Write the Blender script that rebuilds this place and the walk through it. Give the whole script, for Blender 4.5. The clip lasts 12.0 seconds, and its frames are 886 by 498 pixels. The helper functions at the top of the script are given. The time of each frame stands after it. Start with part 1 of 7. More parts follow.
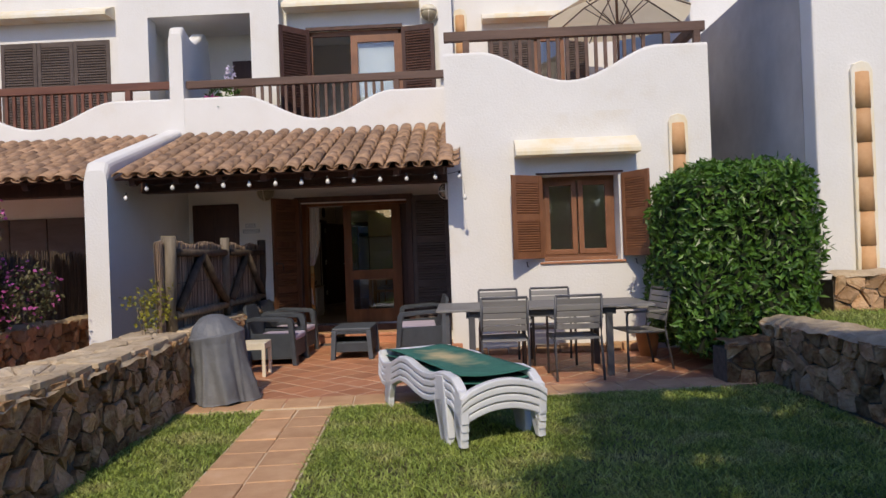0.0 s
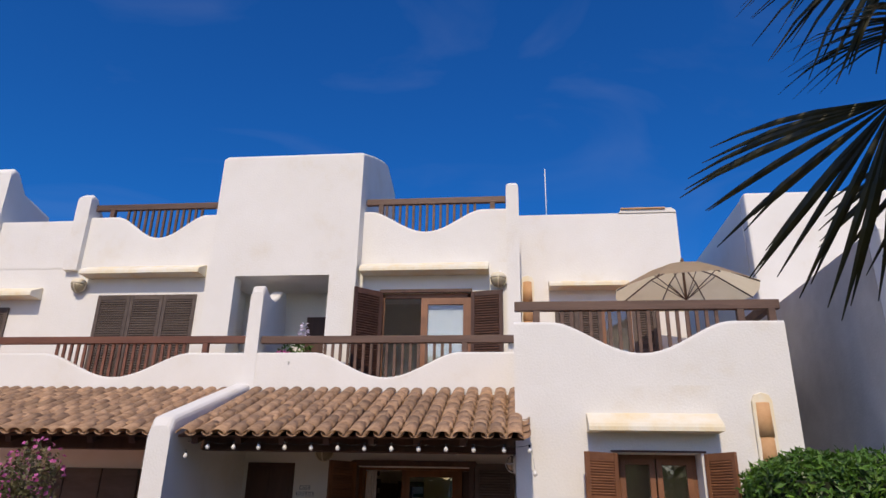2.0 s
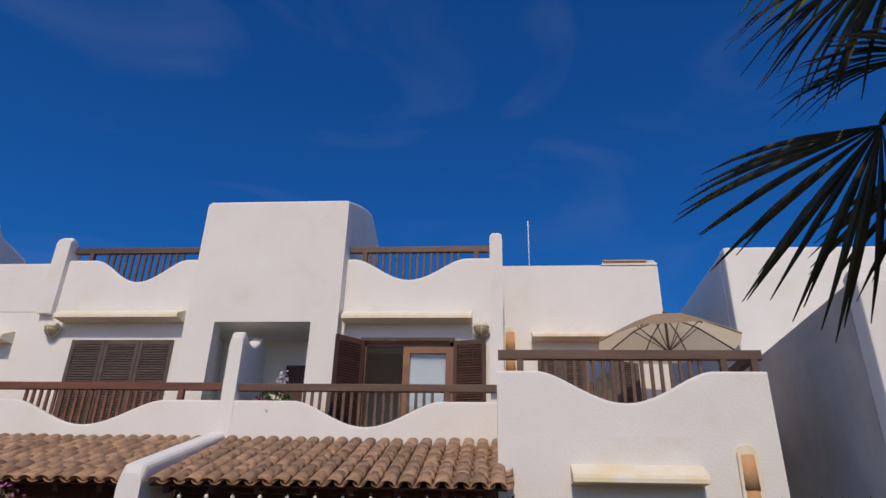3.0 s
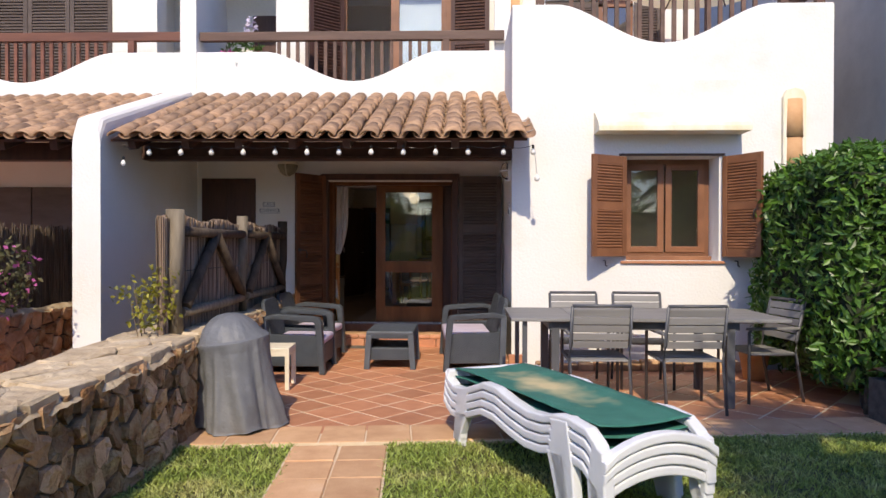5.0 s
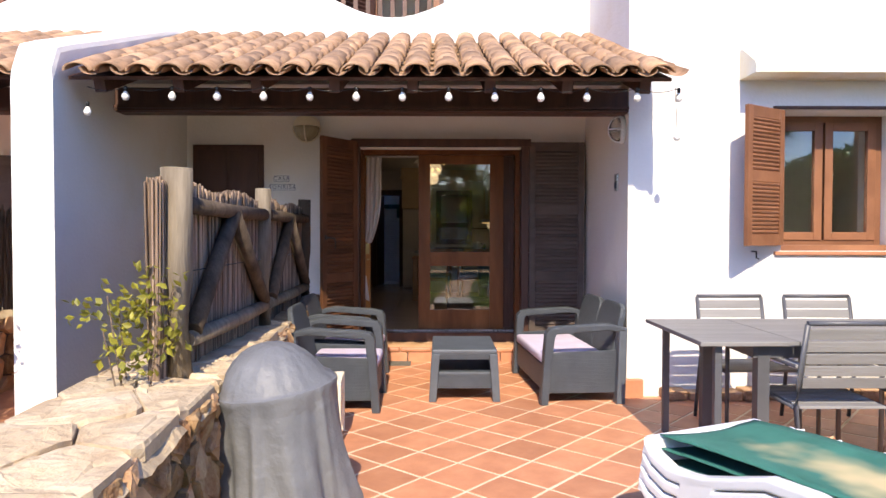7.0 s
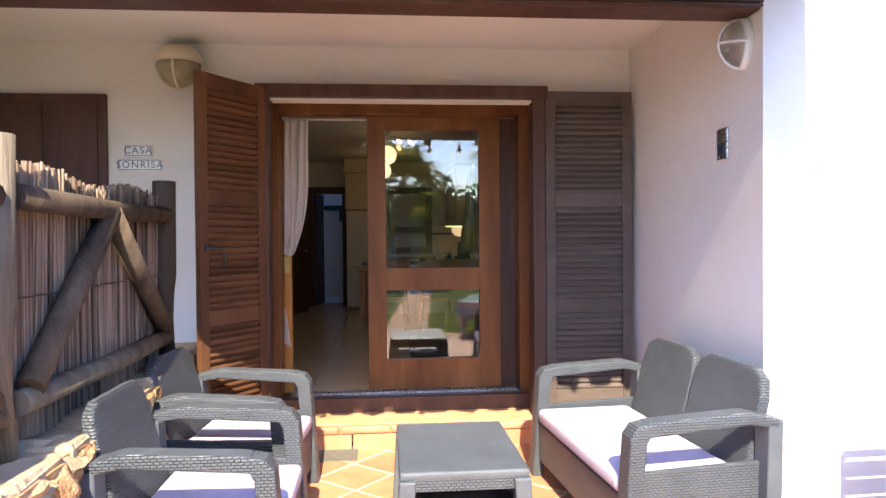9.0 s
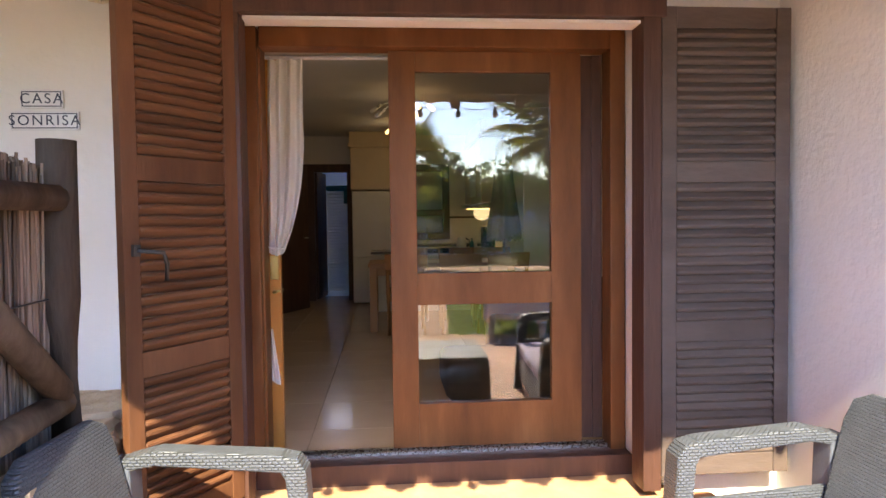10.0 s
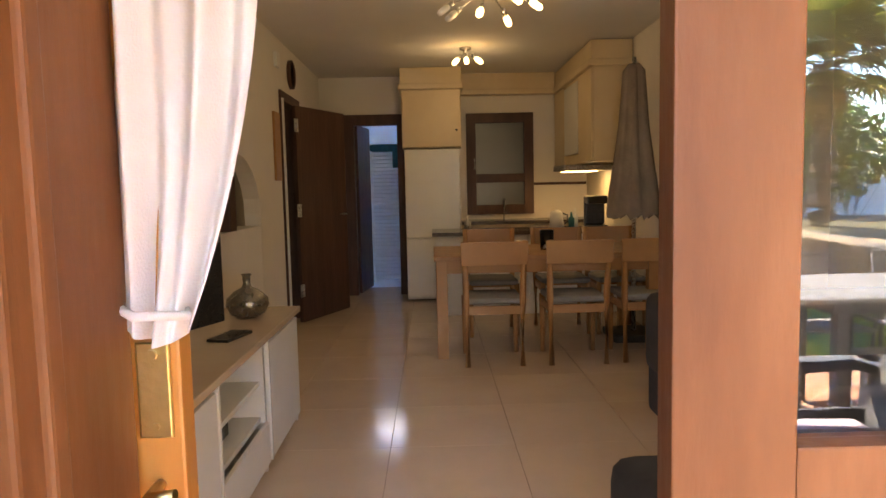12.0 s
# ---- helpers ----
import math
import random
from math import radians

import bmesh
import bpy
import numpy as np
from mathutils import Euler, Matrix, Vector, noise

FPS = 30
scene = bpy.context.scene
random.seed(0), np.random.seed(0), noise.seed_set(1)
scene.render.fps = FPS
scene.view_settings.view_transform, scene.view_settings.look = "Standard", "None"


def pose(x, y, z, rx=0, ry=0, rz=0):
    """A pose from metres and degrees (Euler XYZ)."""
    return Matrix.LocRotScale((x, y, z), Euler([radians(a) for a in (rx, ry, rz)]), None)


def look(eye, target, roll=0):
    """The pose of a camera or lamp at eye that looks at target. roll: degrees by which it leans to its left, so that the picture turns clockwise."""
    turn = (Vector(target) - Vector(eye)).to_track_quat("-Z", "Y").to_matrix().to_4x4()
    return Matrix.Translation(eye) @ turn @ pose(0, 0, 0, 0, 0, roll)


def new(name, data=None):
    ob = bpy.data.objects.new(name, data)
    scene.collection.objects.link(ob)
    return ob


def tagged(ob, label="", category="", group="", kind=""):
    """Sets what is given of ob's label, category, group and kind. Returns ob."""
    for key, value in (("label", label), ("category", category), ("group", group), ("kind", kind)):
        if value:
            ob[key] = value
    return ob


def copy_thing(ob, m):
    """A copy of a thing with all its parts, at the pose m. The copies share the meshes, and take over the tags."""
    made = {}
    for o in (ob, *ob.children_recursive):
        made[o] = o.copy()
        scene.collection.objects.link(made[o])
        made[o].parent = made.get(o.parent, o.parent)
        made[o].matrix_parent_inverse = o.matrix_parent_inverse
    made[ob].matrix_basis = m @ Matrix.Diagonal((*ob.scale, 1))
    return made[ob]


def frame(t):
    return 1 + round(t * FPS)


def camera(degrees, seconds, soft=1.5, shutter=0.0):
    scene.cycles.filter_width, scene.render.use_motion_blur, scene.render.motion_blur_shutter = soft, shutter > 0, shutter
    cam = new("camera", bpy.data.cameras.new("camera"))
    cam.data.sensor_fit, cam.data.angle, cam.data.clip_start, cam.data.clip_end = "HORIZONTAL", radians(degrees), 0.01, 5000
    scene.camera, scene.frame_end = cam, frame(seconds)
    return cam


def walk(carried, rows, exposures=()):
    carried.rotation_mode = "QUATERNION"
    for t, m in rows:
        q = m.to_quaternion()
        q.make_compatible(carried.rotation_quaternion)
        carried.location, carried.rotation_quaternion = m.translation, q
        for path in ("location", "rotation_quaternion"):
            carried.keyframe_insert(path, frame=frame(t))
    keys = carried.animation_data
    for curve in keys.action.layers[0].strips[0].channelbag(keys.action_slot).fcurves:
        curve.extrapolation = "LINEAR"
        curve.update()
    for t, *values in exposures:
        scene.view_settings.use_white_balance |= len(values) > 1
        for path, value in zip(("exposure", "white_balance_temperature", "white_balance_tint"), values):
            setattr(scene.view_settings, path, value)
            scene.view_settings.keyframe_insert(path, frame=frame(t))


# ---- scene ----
cam = camera(66.4, 12.0)
PATH = [
    (0, (0.024, -0.003, 1.391), (-0.038, 1.996, 1.398), -2.1),
    (0.5, (-0.014, 0.028, 1.425), (-0.205, 2.018, 1.448), -0.4),
    (1, (-0.045, 0.051, 1.524), (-0.25, 2.034, 1.675), 0.6),
    (1.5, (-0.08, 0.097, 1.603), (-0.292, 2.041, 2.023), 0.7),
    (2, (-0.142, 0.082, 1.681), (-0.35, 1.94, 2.393), 1.2),
    (2.5, (-0.175, 0.084, 1.666), (-0.371, 1.874, 2.537), 1.7),
    (3, (-0.196, 0.14, 1.56), (-0.345, 1.937, 2.425), 1.5),
    (3.5, (-0.194, 0.323, 1.443), (-0.332, 2.235, 2.016), 1.0),
    (5.5, (-1.018, 2.027, 1.387), (-1.069, 4.026, 1.343), 0.1),
    (6, (-1.388, 2.531, 1.385), (-1.448, 4.53, 1.336), 0.1),
    (6.5, (-1.683, 3.016, 1.367), (-1.718, 5.015, 1.317), 0.1),
    (8.5, (-1.768, 5.54, 1.34), (-1.607, 7.533, 1.305), -0.3),
    (9, (-1.819, 6.272, 1.337), (-1.648, 8.264, 1.308), -0.5),
    (9.5, (-1.902, 6.994, 1.353), (-1.734, 8.987, 1.316), -0.6),
    (10, (-1.953, 7.768, 1.392), (-1.79, 9.759, 1.307), -0.7),
    (10.5, (-2.034, 8.472, 1.397), (-1.881, 10.463, 1.286), -0.9),
    (11, (-2.039, 9.162, 1.391), (-1.899, 11.151, 1.236), -1.1),
    (11.5, (-2.103, 9.805, 1.399), (-2.011, 11.795, 1.225), -1.0),
    (12, (-2.173, 10.383, 1.404), (-2.144, 12.375, 1.226), -1.3),
]
SUN_WAY = Vector((0.022, 0.76, -0.68)).normalized()
cam_exposures = [(0, 0.40, 7700, 10), (1.0, 0.52, 7700, 10), (2.0, 0.34, 7900, 13), (2.5, -0.04, 7900, 13), (3.0, -0.02, 7900, 13), (3.6, 0.17, 7900, 13), (5.3, 1.12, 7700, 10),
                 (6.7, 1.6, 7700, 11), (8.5, 2.45, 7500, 10), (9.5, 3.05, 8100, 8), (10.0, 3.25, 8400, 8), (10.5, 4.22, 9500, 8), (11.0, 4.68, 8500, 8), (11.5, 4.72, 8000, 8), (12, 4.85, 9000, 8)]
walk(cam, [(t, look(eye, target, roll)) for t, eye, target, roll in PATH], cam_exposures)

# ---- light ----
world = bpy.data.worlds.new("world")
scene.world = world
world.use_nodes = True
wn = world.node_tree
sky = wn.nodes.new("ShaderNodeTexSky")
sky.sky_type, sky.sun_disc = "NISHITA", False
sky.sun_elevation, sky.sun_rotation = math.asin(-SUN_WAY.z), math.atan2(-SUN_WAY.x, -SUN_WAY.y)
sky.altitude, sky.air_density, sky.dust_density, sky.ozone_density = 0, 1.0, 1.2, 8.0
deep = wn.nodes.new("ShaderNodeHueSaturation")
deep.inputs["Hue"].default_value, deep.inputs["Saturation"].default_value = 0.514, 1.32
deep.inputs["Value"].default_value = 0.80
wn.links.new(sky.outputs["Color"], deep.inputs["Color"])
wisps = wn.nodes.new("ShaderNodeTexNoise")
wisps.inputs["Scale"].default_value, wisps.inputs["Detail"].default_value, wisps.inputs["Distortion"].default_value = 2.2, 8, 1.2
where = wn.nodes.new("ShaderNodeTexCoord")
flat = wn.nodes.new("ShaderNodeMapping")
flat.inputs["Scale"].default_value = (1.0, 1.6, 3.5)
wn.links.new(where.outputs["Generated"], flat.inputs["Vector"])
wn.links.new(flat.outputs[0], wisps.inputs["Vector"])
thin = wn.nodes.new("ShaderNodeMapRange")
thin.inputs["From Min"].default_value, thin.inputs["From Max"].default_value, thin.inputs["To Max"].default_value = 0.50, 0.9, 0.06
wn.links.new(wisps.outputs["Fac"], thin.inputs["Value"])
cirrus = wn.nodes.new("ShaderNodeMix")
cirrus.data_type = "RGBA"
wn.links.new(thin.outputs[0], cirrus.inputs["Factor"])
wn.links.new(deep.outputs["Color"], cirrus.inputs[6])
cirrus.inputs[7].default_value = (4.0, 4.4, 5.0, 1)
wn.links.new(cirrus.outputs[2], wn.nodes["Background"].inputs["Color"])
wn.nodes["Background"].inputs["Strength"].default_value = 0.15
sun = new("sun", bpy.data.lights.new("sun", "SUN"))
sun.data.energy, sun.data.angle, sun.data.color = 2.05, radians(0.5), (1.0, 0.94, 0.84)
sun.matrix_world = look((0, 0, 30), Vector((0, 0, 30)) + SUN_WAY)

# ---- materials ----
def ramp_node(nt, stops):
    node = nt.nodes.new("ShaderNodeValToRGB")
    while len(node.color_ramp.elements) < len(stops):
        node.color_ramp.elements.new(0.5)
    for e, (p, c) in zip(node.color_ramp.elements, stops):
        e.position, e.color = p, (*c, 1)
    return node


def material(name, stops, scale=8.0, rough=0.7, bump=0.2, fine=60.0, metal=0.0, stretch=(1, 1, 1), vary=0.0, dist=0.01, transmission=0.0, weave=0.0, sheen=0.0, spec=0.5, island=0.0):
    """Noise-coloured surface: stops along a coarse noise, fine bump, and a variation from object to object."""
    mat = bpy.data.materials.new(name)
    mat.use_nodes = True
    nt = mat.node_tree
    b = nt.nodes["Principled BSDF"]
    b.inputs["Roughness"].default_value, b.inputs["Metallic"].default_value = rough, metal
    b.inputs["Specular IOR Level"].default_value = spec
    tc = nt.nodes.new("ShaderNodeTexCoord")
    mp = nt.nodes.new("ShaderNodeMapping")
    mp.inputs["Scale"].default_value = stretch
    nt.links.new(tc.outputs["Object"], mp.inputs["Vector"])
    info = nt.nodes.new("ShaderNodeObjectInfo")
    shift = nt.nodes.new("ShaderNodeVectorMath")
    shift.operation = "MULTIPLY_ADD"
    rnd = nt.nodes.new("ShaderNodeCombineXYZ")
    for k in range(3):
        nt.links.new(info.outputs["Random"], rnd.inputs[k])
    nt.links.new(rnd.outputs[0], shift.inputs[0])
    shift.inputs[1].default_value = (37.0, 53.0, 71.0)
    nt.links.new(mp.outputs[0], shift.inputs[2])
    n1 = nt.nodes.new("ShaderNodeTexNoise")
    n1.inputs["Scale"].default_value, n1.inputs["Detail"].default_value, n1.inputs["Roughness"].default_value = scale, 6, 0.6
    n2 = nt.nodes.new("ShaderNodeTexNoise")
    n2.inputs["Scale"].default_value, n2.inputs["Detail"].default_value = fine, 4
    nt.links.new(shift.outputs[0], n1.inputs["Vector"])
    nt.links.new(shift.outputs[0], n2.inputs["Vector"])
    rp = ramp_node(nt, stops)
    nt.links.new(n1.outputs["Fac"], rp.inputs[0])
    hsv = nt.nodes.new("ShaderNodeHueSaturation")
    mr = nt.nodes.new("ShaderNodeMapRange")
    mr.inputs["To Min"].default_value, mr.inputs["To Max"].default_value = 1 - vary, 1 + vary
    nt.links.new(info.outputs["Random"], mr.inputs["Value"])
    nt.links.new(mr.outputs[0], hsv.inputs["Value"])
    nt.links.new(rp.outputs[0], hsv.inputs["Color"])
    if island:
        geo = nt.nodes.new("ShaderNodeNewGeometry")
        mi = nt.nodes.new("ShaderNodeMapRange")
        mi.inputs["To Min"].default_value, mi.inputs["To Max"].default_value = 1 - island, 1 + island
        nt.links.new(geo.outputs["Random Per Island"], mi.inputs["Value"])
        nt.links.new(mi.outputs[0], hsv.inputs["Value"])
    nt.links.new(hsv.outputs[0], b.inputs["Base Color"])
    bp = nt.nodes.new("ShaderNodeBump")
    bp.inputs["Strength"].default_value, bp.inputs["Distance"].default_value = bump, dist
    mix = nt.nodes.new("ShaderNodeMath")
    mix.operation = "MULTIPLY_ADD"
    nt.links.new(n1.outputs["Fac"], mix.inputs[0])
    mix.inputs[1].default_value = 0.8
    nt.links.new(n2.outputs["Fac"], mix.inputs[2])
    height = mix.outputs[0]
    if weave:
        br = nt.nodes.new("ShaderNodeTexBrick")
        br.inputs["Scale"].default_value = weave
        br.inputs["Mortar Size"].default_value, br.inputs["Mortar Smooth"].default_value = 0.06, 1.0
        br.inputs["Brick Width"].default_value, br.inputs["Row Height"].default_value = 0.5, 0.25
        rot = nt.nodes.new("ShaderNodeVectorMath")
        rot.operation = "ADD"
        sw = nt.nodes.new("ShaderNodeSeparateXYZ")
        cw = nt.nodes.new("ShaderNodeCombineXYZ")
        ad = nt.nodes.new("ShaderNodeMath")
        nt.links.new(tc.outputs["Object"], sw.inputs[0])
        nt.links.new(sw.outputs[0], ad.inputs[0])
        nt.links.new(sw.outputs[1], ad.inputs[1])
        nt.links.new(ad.outputs[0], cw.inputs[0])
        nt.links.new(sw.outputs[2], cw.inputs[1])
        nt.links.new(cw.outputs[0], br.inputs["Vector"])
        sub = nt.nodes.new("ShaderNodeMath")
        sub.operation = "SUBTRACT"
        sub.inputs[0].default_value = 1.0
        nt.links.new(br.outputs["Fac"], sub.inputs[1])
        height = sub.outputs[0]
    nt.links.new(height, bp.inputs["Height"])
    nt.links.new(bp.outputs[0], b.inputs["Normal"])
    rr = nt.nodes.new("ShaderNodeMapRange")
    rr.inputs["To Min"].default_value, rr.inputs["To Max"].default_value = max(0.02, rough - 0.1), min(1, rough + 0.1)
    nt.links.new(n2.outputs["Fac"], rr.inputs["Value"])
    nt.links.new(rr.outputs[0], b.inputs["Roughness"])
    if transmission:
        tr = nt.nodes.new("ShaderNodeBsdfTranslucent")
        nt.links.new(hsv.outputs[0], tr.inputs["Color"])
        ms = nt.nodes.new("ShaderNodeMixShader")
        ms.inputs[0].default_value = transmission
        nt.links.new(b.outputs[0], ms.inputs[1])
        nt.links.new(tr.outputs[0], ms.inputs[2])
        nt.links.new(ms.outputs[0], nt.nodes["Material Output"].inputs["Surface"])
    return mat


def glow(name, colour, strength):
    mat = bpy.data.materials.new(name)
    mat.use_nodes = True
    b = mat.node_tree.nodes["Principled BSDF"]
    b.inputs["Base Color"].default_value = (*colour, 1)
    b.inputs["Emission Color"].default_value, b.inputs["Emission Strength"].default_value = (*colour, 1), strength
    return mat


def clear_glass(name, ior=1.5, rough=0.0, tint=(0.95, 0.97, 0.96)):
    mat = bpy.data.materials.new(name)
    mat.use_nodes = True
    b = mat.node_tree.nodes["Principled BSDF"]
    b.inputs["Base Color"].default_value = (*tint, 1)
    b.inputs["Transmission Weight"].default_value, b.inputs["IOR"].default_value, b.inputs["Roughness"].default_value = 1.0, ior, rough
    return mat


def grey(v, warm=0.0):
    return (v * (1 + warm), v, v * (1 - warm))


PLASTER = material("white_plaster", [(0.28, (0.74, 0.70, 0.63)), (0.42, (0.77, 0.75, 0.71)), (0.7, (0.80, 0.785, 0.755))], 1.3, 0.85, 0.35, 35, dist=0.012, spec=0.2)
STAINED = material("weathered_white_plaster", [(0.3, (0.80, 0.66, 0.42)), (0.55, (0.82, 0.76, 0.62)), (0.75, (0.83, 0.80, 0.74))], 3.0, 0.85, 0.35, 35, spec=0.2, stretch=(1, 1, 0.5))
GREYWALL = material("grey_wall_finish", [(0.3, (0.47, 0.435, 0.395)), (0.5, (0.56, 0.52, 0.475)), (0.75, (0.66, 0.625, 0.58))], 1.1, 0.9, 0.4, 30, spec=0.2)
CREAM = material("cream_painted_wall", [(0.3, (0.72, 0.675, 0.62)), (0.7, (0.77, 0.725, 0.665))], 1.5, 0.8, 0.15, 60)
CEIL = material("ceiling_paint", [(0.3, (0.74, 0.72, 0.69)), (0.7, (0.78, 0.76, 0.73))], 1.5, 0.85, 0.1, 60)
WOODDARK = material("dark_brown_wood", [(0.3, (0.055, 0.026, 0.019)), (0.7, (0.105, 0.050, 0.035))], 9, 0.5, 0.25, 60, stretch=(1, 1, 0.12), vary=0.15, spec=0.35)
WOODSHUT = material("dark_stained_shutter", [(0.3, (0.080, 0.060, 0.052)), (0.7, (0.128, 0.098, 0.085))], 7, 0.6, 0.25, 60, stretch=(0.3, 1, 1), vary=0.12, spec=0.25)
WOODRED = material("red_brown_varnished_wood", [(0.25, (0.085, 0.032, 0.012)), (0.42, (0.15, 0.057, 0.020)), (0.58, (0.195, 0.078, 0.028)), (0.75, (0.275, 0.118, 0.046))], 5, 0.5, 0.15, 60, stretch=(1, 1, 0.22), vary=0.08, spec=0.25)
WOODSHUTRED = material("red_brown_shutter_frame", [(0.28, (0.074, 0.031, 0.015)), (0.5, (0.128, 0.054, 0.026)), (0.75, (0.20, 0.090, 0.043))], 5, 0.55, 0.2, 60, stretch=(1, 1, 0.2), vary=0.1, spec=0.25)
WOODRED_H = material("red_brown_slat", [(0.28, (0.070, 0.030, 0.015)), (0.5, (0.125, 0.054, 0.027)), (0.75, (0.195, 0.088, 0.043))], 7, 0.55, 0.2, 60, stretch=(0.2, 1, 1), vary=0.16, spec=0.25)
WOODWIN = material("brown_shutter_wood", [(0.3, (0.17, 0.068, 0.032)), (0.7, (0.27, 0.115, 0.055))], 9, 0.5, 0.2, 60, stretch=(0.3, 1, 0.3), vary=0.12)
WOODLIT = material("honey_lit_wood", [(0.3, (0.42, 0.17, 0.035)), (0.7, (0.55, 0.25, 0.06))], 7, 0.35, 0.1, 60, stretch=(1, 1, 0.1))
WOODRAIL = material("weathered_brown_rail", [(0.3, (0.075, 0.038, 0.026)), (0.7, (0.15, 0.08, 0.055))], 8, 0.6, 0.3, 60, stretch=(0.12, 1, 1), vary=0.15)
WOODRAIL_R = material("reddish_brown_rail", [(0.3, (0.13, 0.045, 0.028)), (0.7, (0.22, 0.085, 0.05))], 8, 0.6, 0.3, 60, stretch=(0.12, 1, 1), vary=0.15)
TIMBER = material("silvered_round_timber", [(0.3, (0.12, 0.093, 0.064)), (0.7, (0.28, 0.23, 0.165))], 12, 0.9, 0.5, 80, stretch=(1, 1, 0.15), vary=0.2, spec=0.2)
TIMBERDARK = material("dark_round_timber", [(0.3, (0.055, 0.040, 0.029)), (0.7, (0.135, 0.10, 0.072))], 12, 0.9, 0.5, 80, stretch=(1, 1, 0.15), vary=0.2, spec=0.2)
REED = material("dried_reed", [(0.3, (0.18, 0.12, 0.084)), (0.7, (0.38, 0.275, 0.20))], 20, 0.9, 0.3, 90, stretch=(1, 1, 0.05), island=0.5, spec=0.15)
OAK = material("oiled_oak", [(0.3, (0.33, 0.155, 0.052)), (0.7, (0.46, 0.24, 0.095))], 8, 0.45, 0.15, 60, stretch=(0.2, 1, 0.2), vary=0.08)
TERRA = material("terracotta_floor_tile", [(0.25, (0.45, 0.185, 0.098)), (0.6, (0.56, 0.25, 0.135)), (0.85, (0.61, 0.32, 0.185))], 6, 0.55, 0.15, 70, vary=0.16)
TERRAPATH = material("worn_terracotta_paver", [(0.25, (0.52, 0.29, 0.155)), (0.6, (0.64, 0.385, 0.215)), (0.85, (0.70, 0.47, 0.29))], 5, 0.75, 0.25, 70, vary=0.14, spec=0.2)
GROUT = material("yellow_tile_grout", [(0.3, (0.66, 0.50, 0.33)), (0.7, (0.76, 0.61, 0.43))], 14, 0.9, 0.3, 90)
ROOFTILE = material("weathered_roof_tile", [(0.25, (0.19, 0.115, 0.07)), (0.5, (0.38, 0.225, 0.13)), (0.72, (0.50, 0.325, 0.20)), (0.9, (0.48, 0.39, 0.28))], 9, 0.85, 0.4, 60, vary=0.28)
STONE = material("brown_field_stone", [(0.25, (0.11, 0.055, 0.026)), (0.42, (0.30, 0.155, 0.072)), (0.55, (0.39, 0.25, 0.132)), (0.68, (0.46, 0.32, 0.18)), (0.80, (0.68, 0.56, 0.40))], 9, 0.92, 1.0, 34, vary=0.45, dist=0.02, spec=0.2)
STONEWARM = material("ochre_field_stone", [(0.25, (0.36, 0.19, 0.09)), (0.55, (0.52, 0.32, 0.18)), (0.85, (0.62, 0.46, 0.29))], 5, 0.9, 0.7, 28, vary=0.25, dist=0.03)
CAP = material("sandy_stone_capping", [(0.25, (0.34, 0.235, 0.14)), (0.5, (0.51, 0.39, 0.25)), (0.75, (0.60, 0.49, 0.345))], 5, 0.95, 0.9, 22, dist=0.02, vary=0.14)
MORTAR = material("dark_recessed_mortar", [(0.3, (0.07, 0.055, 0.042)), (0.7, (0.16, 0.13, 0.10))], 14, 0.95, 0.6, 60)
SOIL = material("dry_soil", [(0.3, (0.07, 0.05, 0.032)), (0.7, (0.15, 0.11, 0.07))], 6, 0.95, 0.6, 40)
GRASSBED = material("lawn_ground", [(0.3, (0.06, 0.065, 0.02)), (0.7, (0.13, 0.115, 0.045))], 7, 0.95, 0.6, 60)
GRASS = material("grass_blade", [(0.3, (0.20, 0.28, 0.055)), (0.5, (0.33, 0.41, 0.10)), (0.7, (0.52, 0.50, 0.21))], 2.6, 0.6, 0.0, 20, transmission=0.35, island=0.5)
LEAF = material("glossy_hedge_leaf", [(0.3, (0.035, 0.095, 0.014)), (0.55, (0.085, 0.19, 0.028)), (0.8, (0.19, 0.31, 0.05))], 9, 0.38, 0.0, 20, transmission=0.22, island=0.4)
LEAFSHADE = material("hedge_shade", [(0.3, (0.010, 0.016, 0.006)), (0.7, (0.025, 0.035, 0.012))], 12, 0.95, 0.5, 30)
LEAFYEL = material("yellow_green_leaf", [(0.3, (0.16, 0.17, 0.025)), (0.6, (0.34, 0.31, 0.04)), (0.85, (0.48, 0.39, 0.06))], 9, 0.5, 0.0, 20, transmission=0.3, island=0.3)
LEAFBOU = material("bougainvillea_leaf", [(0.3, (0.06, 0.07, 0.025)), (0.6, (0.15, 0.13, 0.055)), (0.85, (0.34, 0.25, 0.16))], 9, 0.55, 0.0, 20, transmission=0.25, island=0.4)
BRACT = material("magenta_bract", [(0.3, (0.55, 0.08, 0.30)), (0.7, (0.78, 0.22, 0.50))], 9, 0.6, 0.0, 20, transmission=0.35)
PALMLEAF = material("palm_leaf_segment", [(0.3, (0.09, 0.13, 0.025)), (0.55, (0.22, 0.24, 0.045)), (0.8, (0.50, 0.40, 0.09))], 3, 0.5, 0.0, 20, transmission=0.62, island=0.45)
PALMDRY = material("dry_palm_leaf", [(0.3, (0.24, 0.17, 0.08)), (0.7, (0.42, 0.31, 0.16))], 3, 0.8, 0.0, 20, transmission=0.2)
BARK = material("palm_bark", [(0.3, (0.075, 0.05, 0.032)), (0.7, (0.22, 0.155, 0.10))], 9, 0.95, 0.9, 30, dist=0.03, stretch=(1, 1, 2))
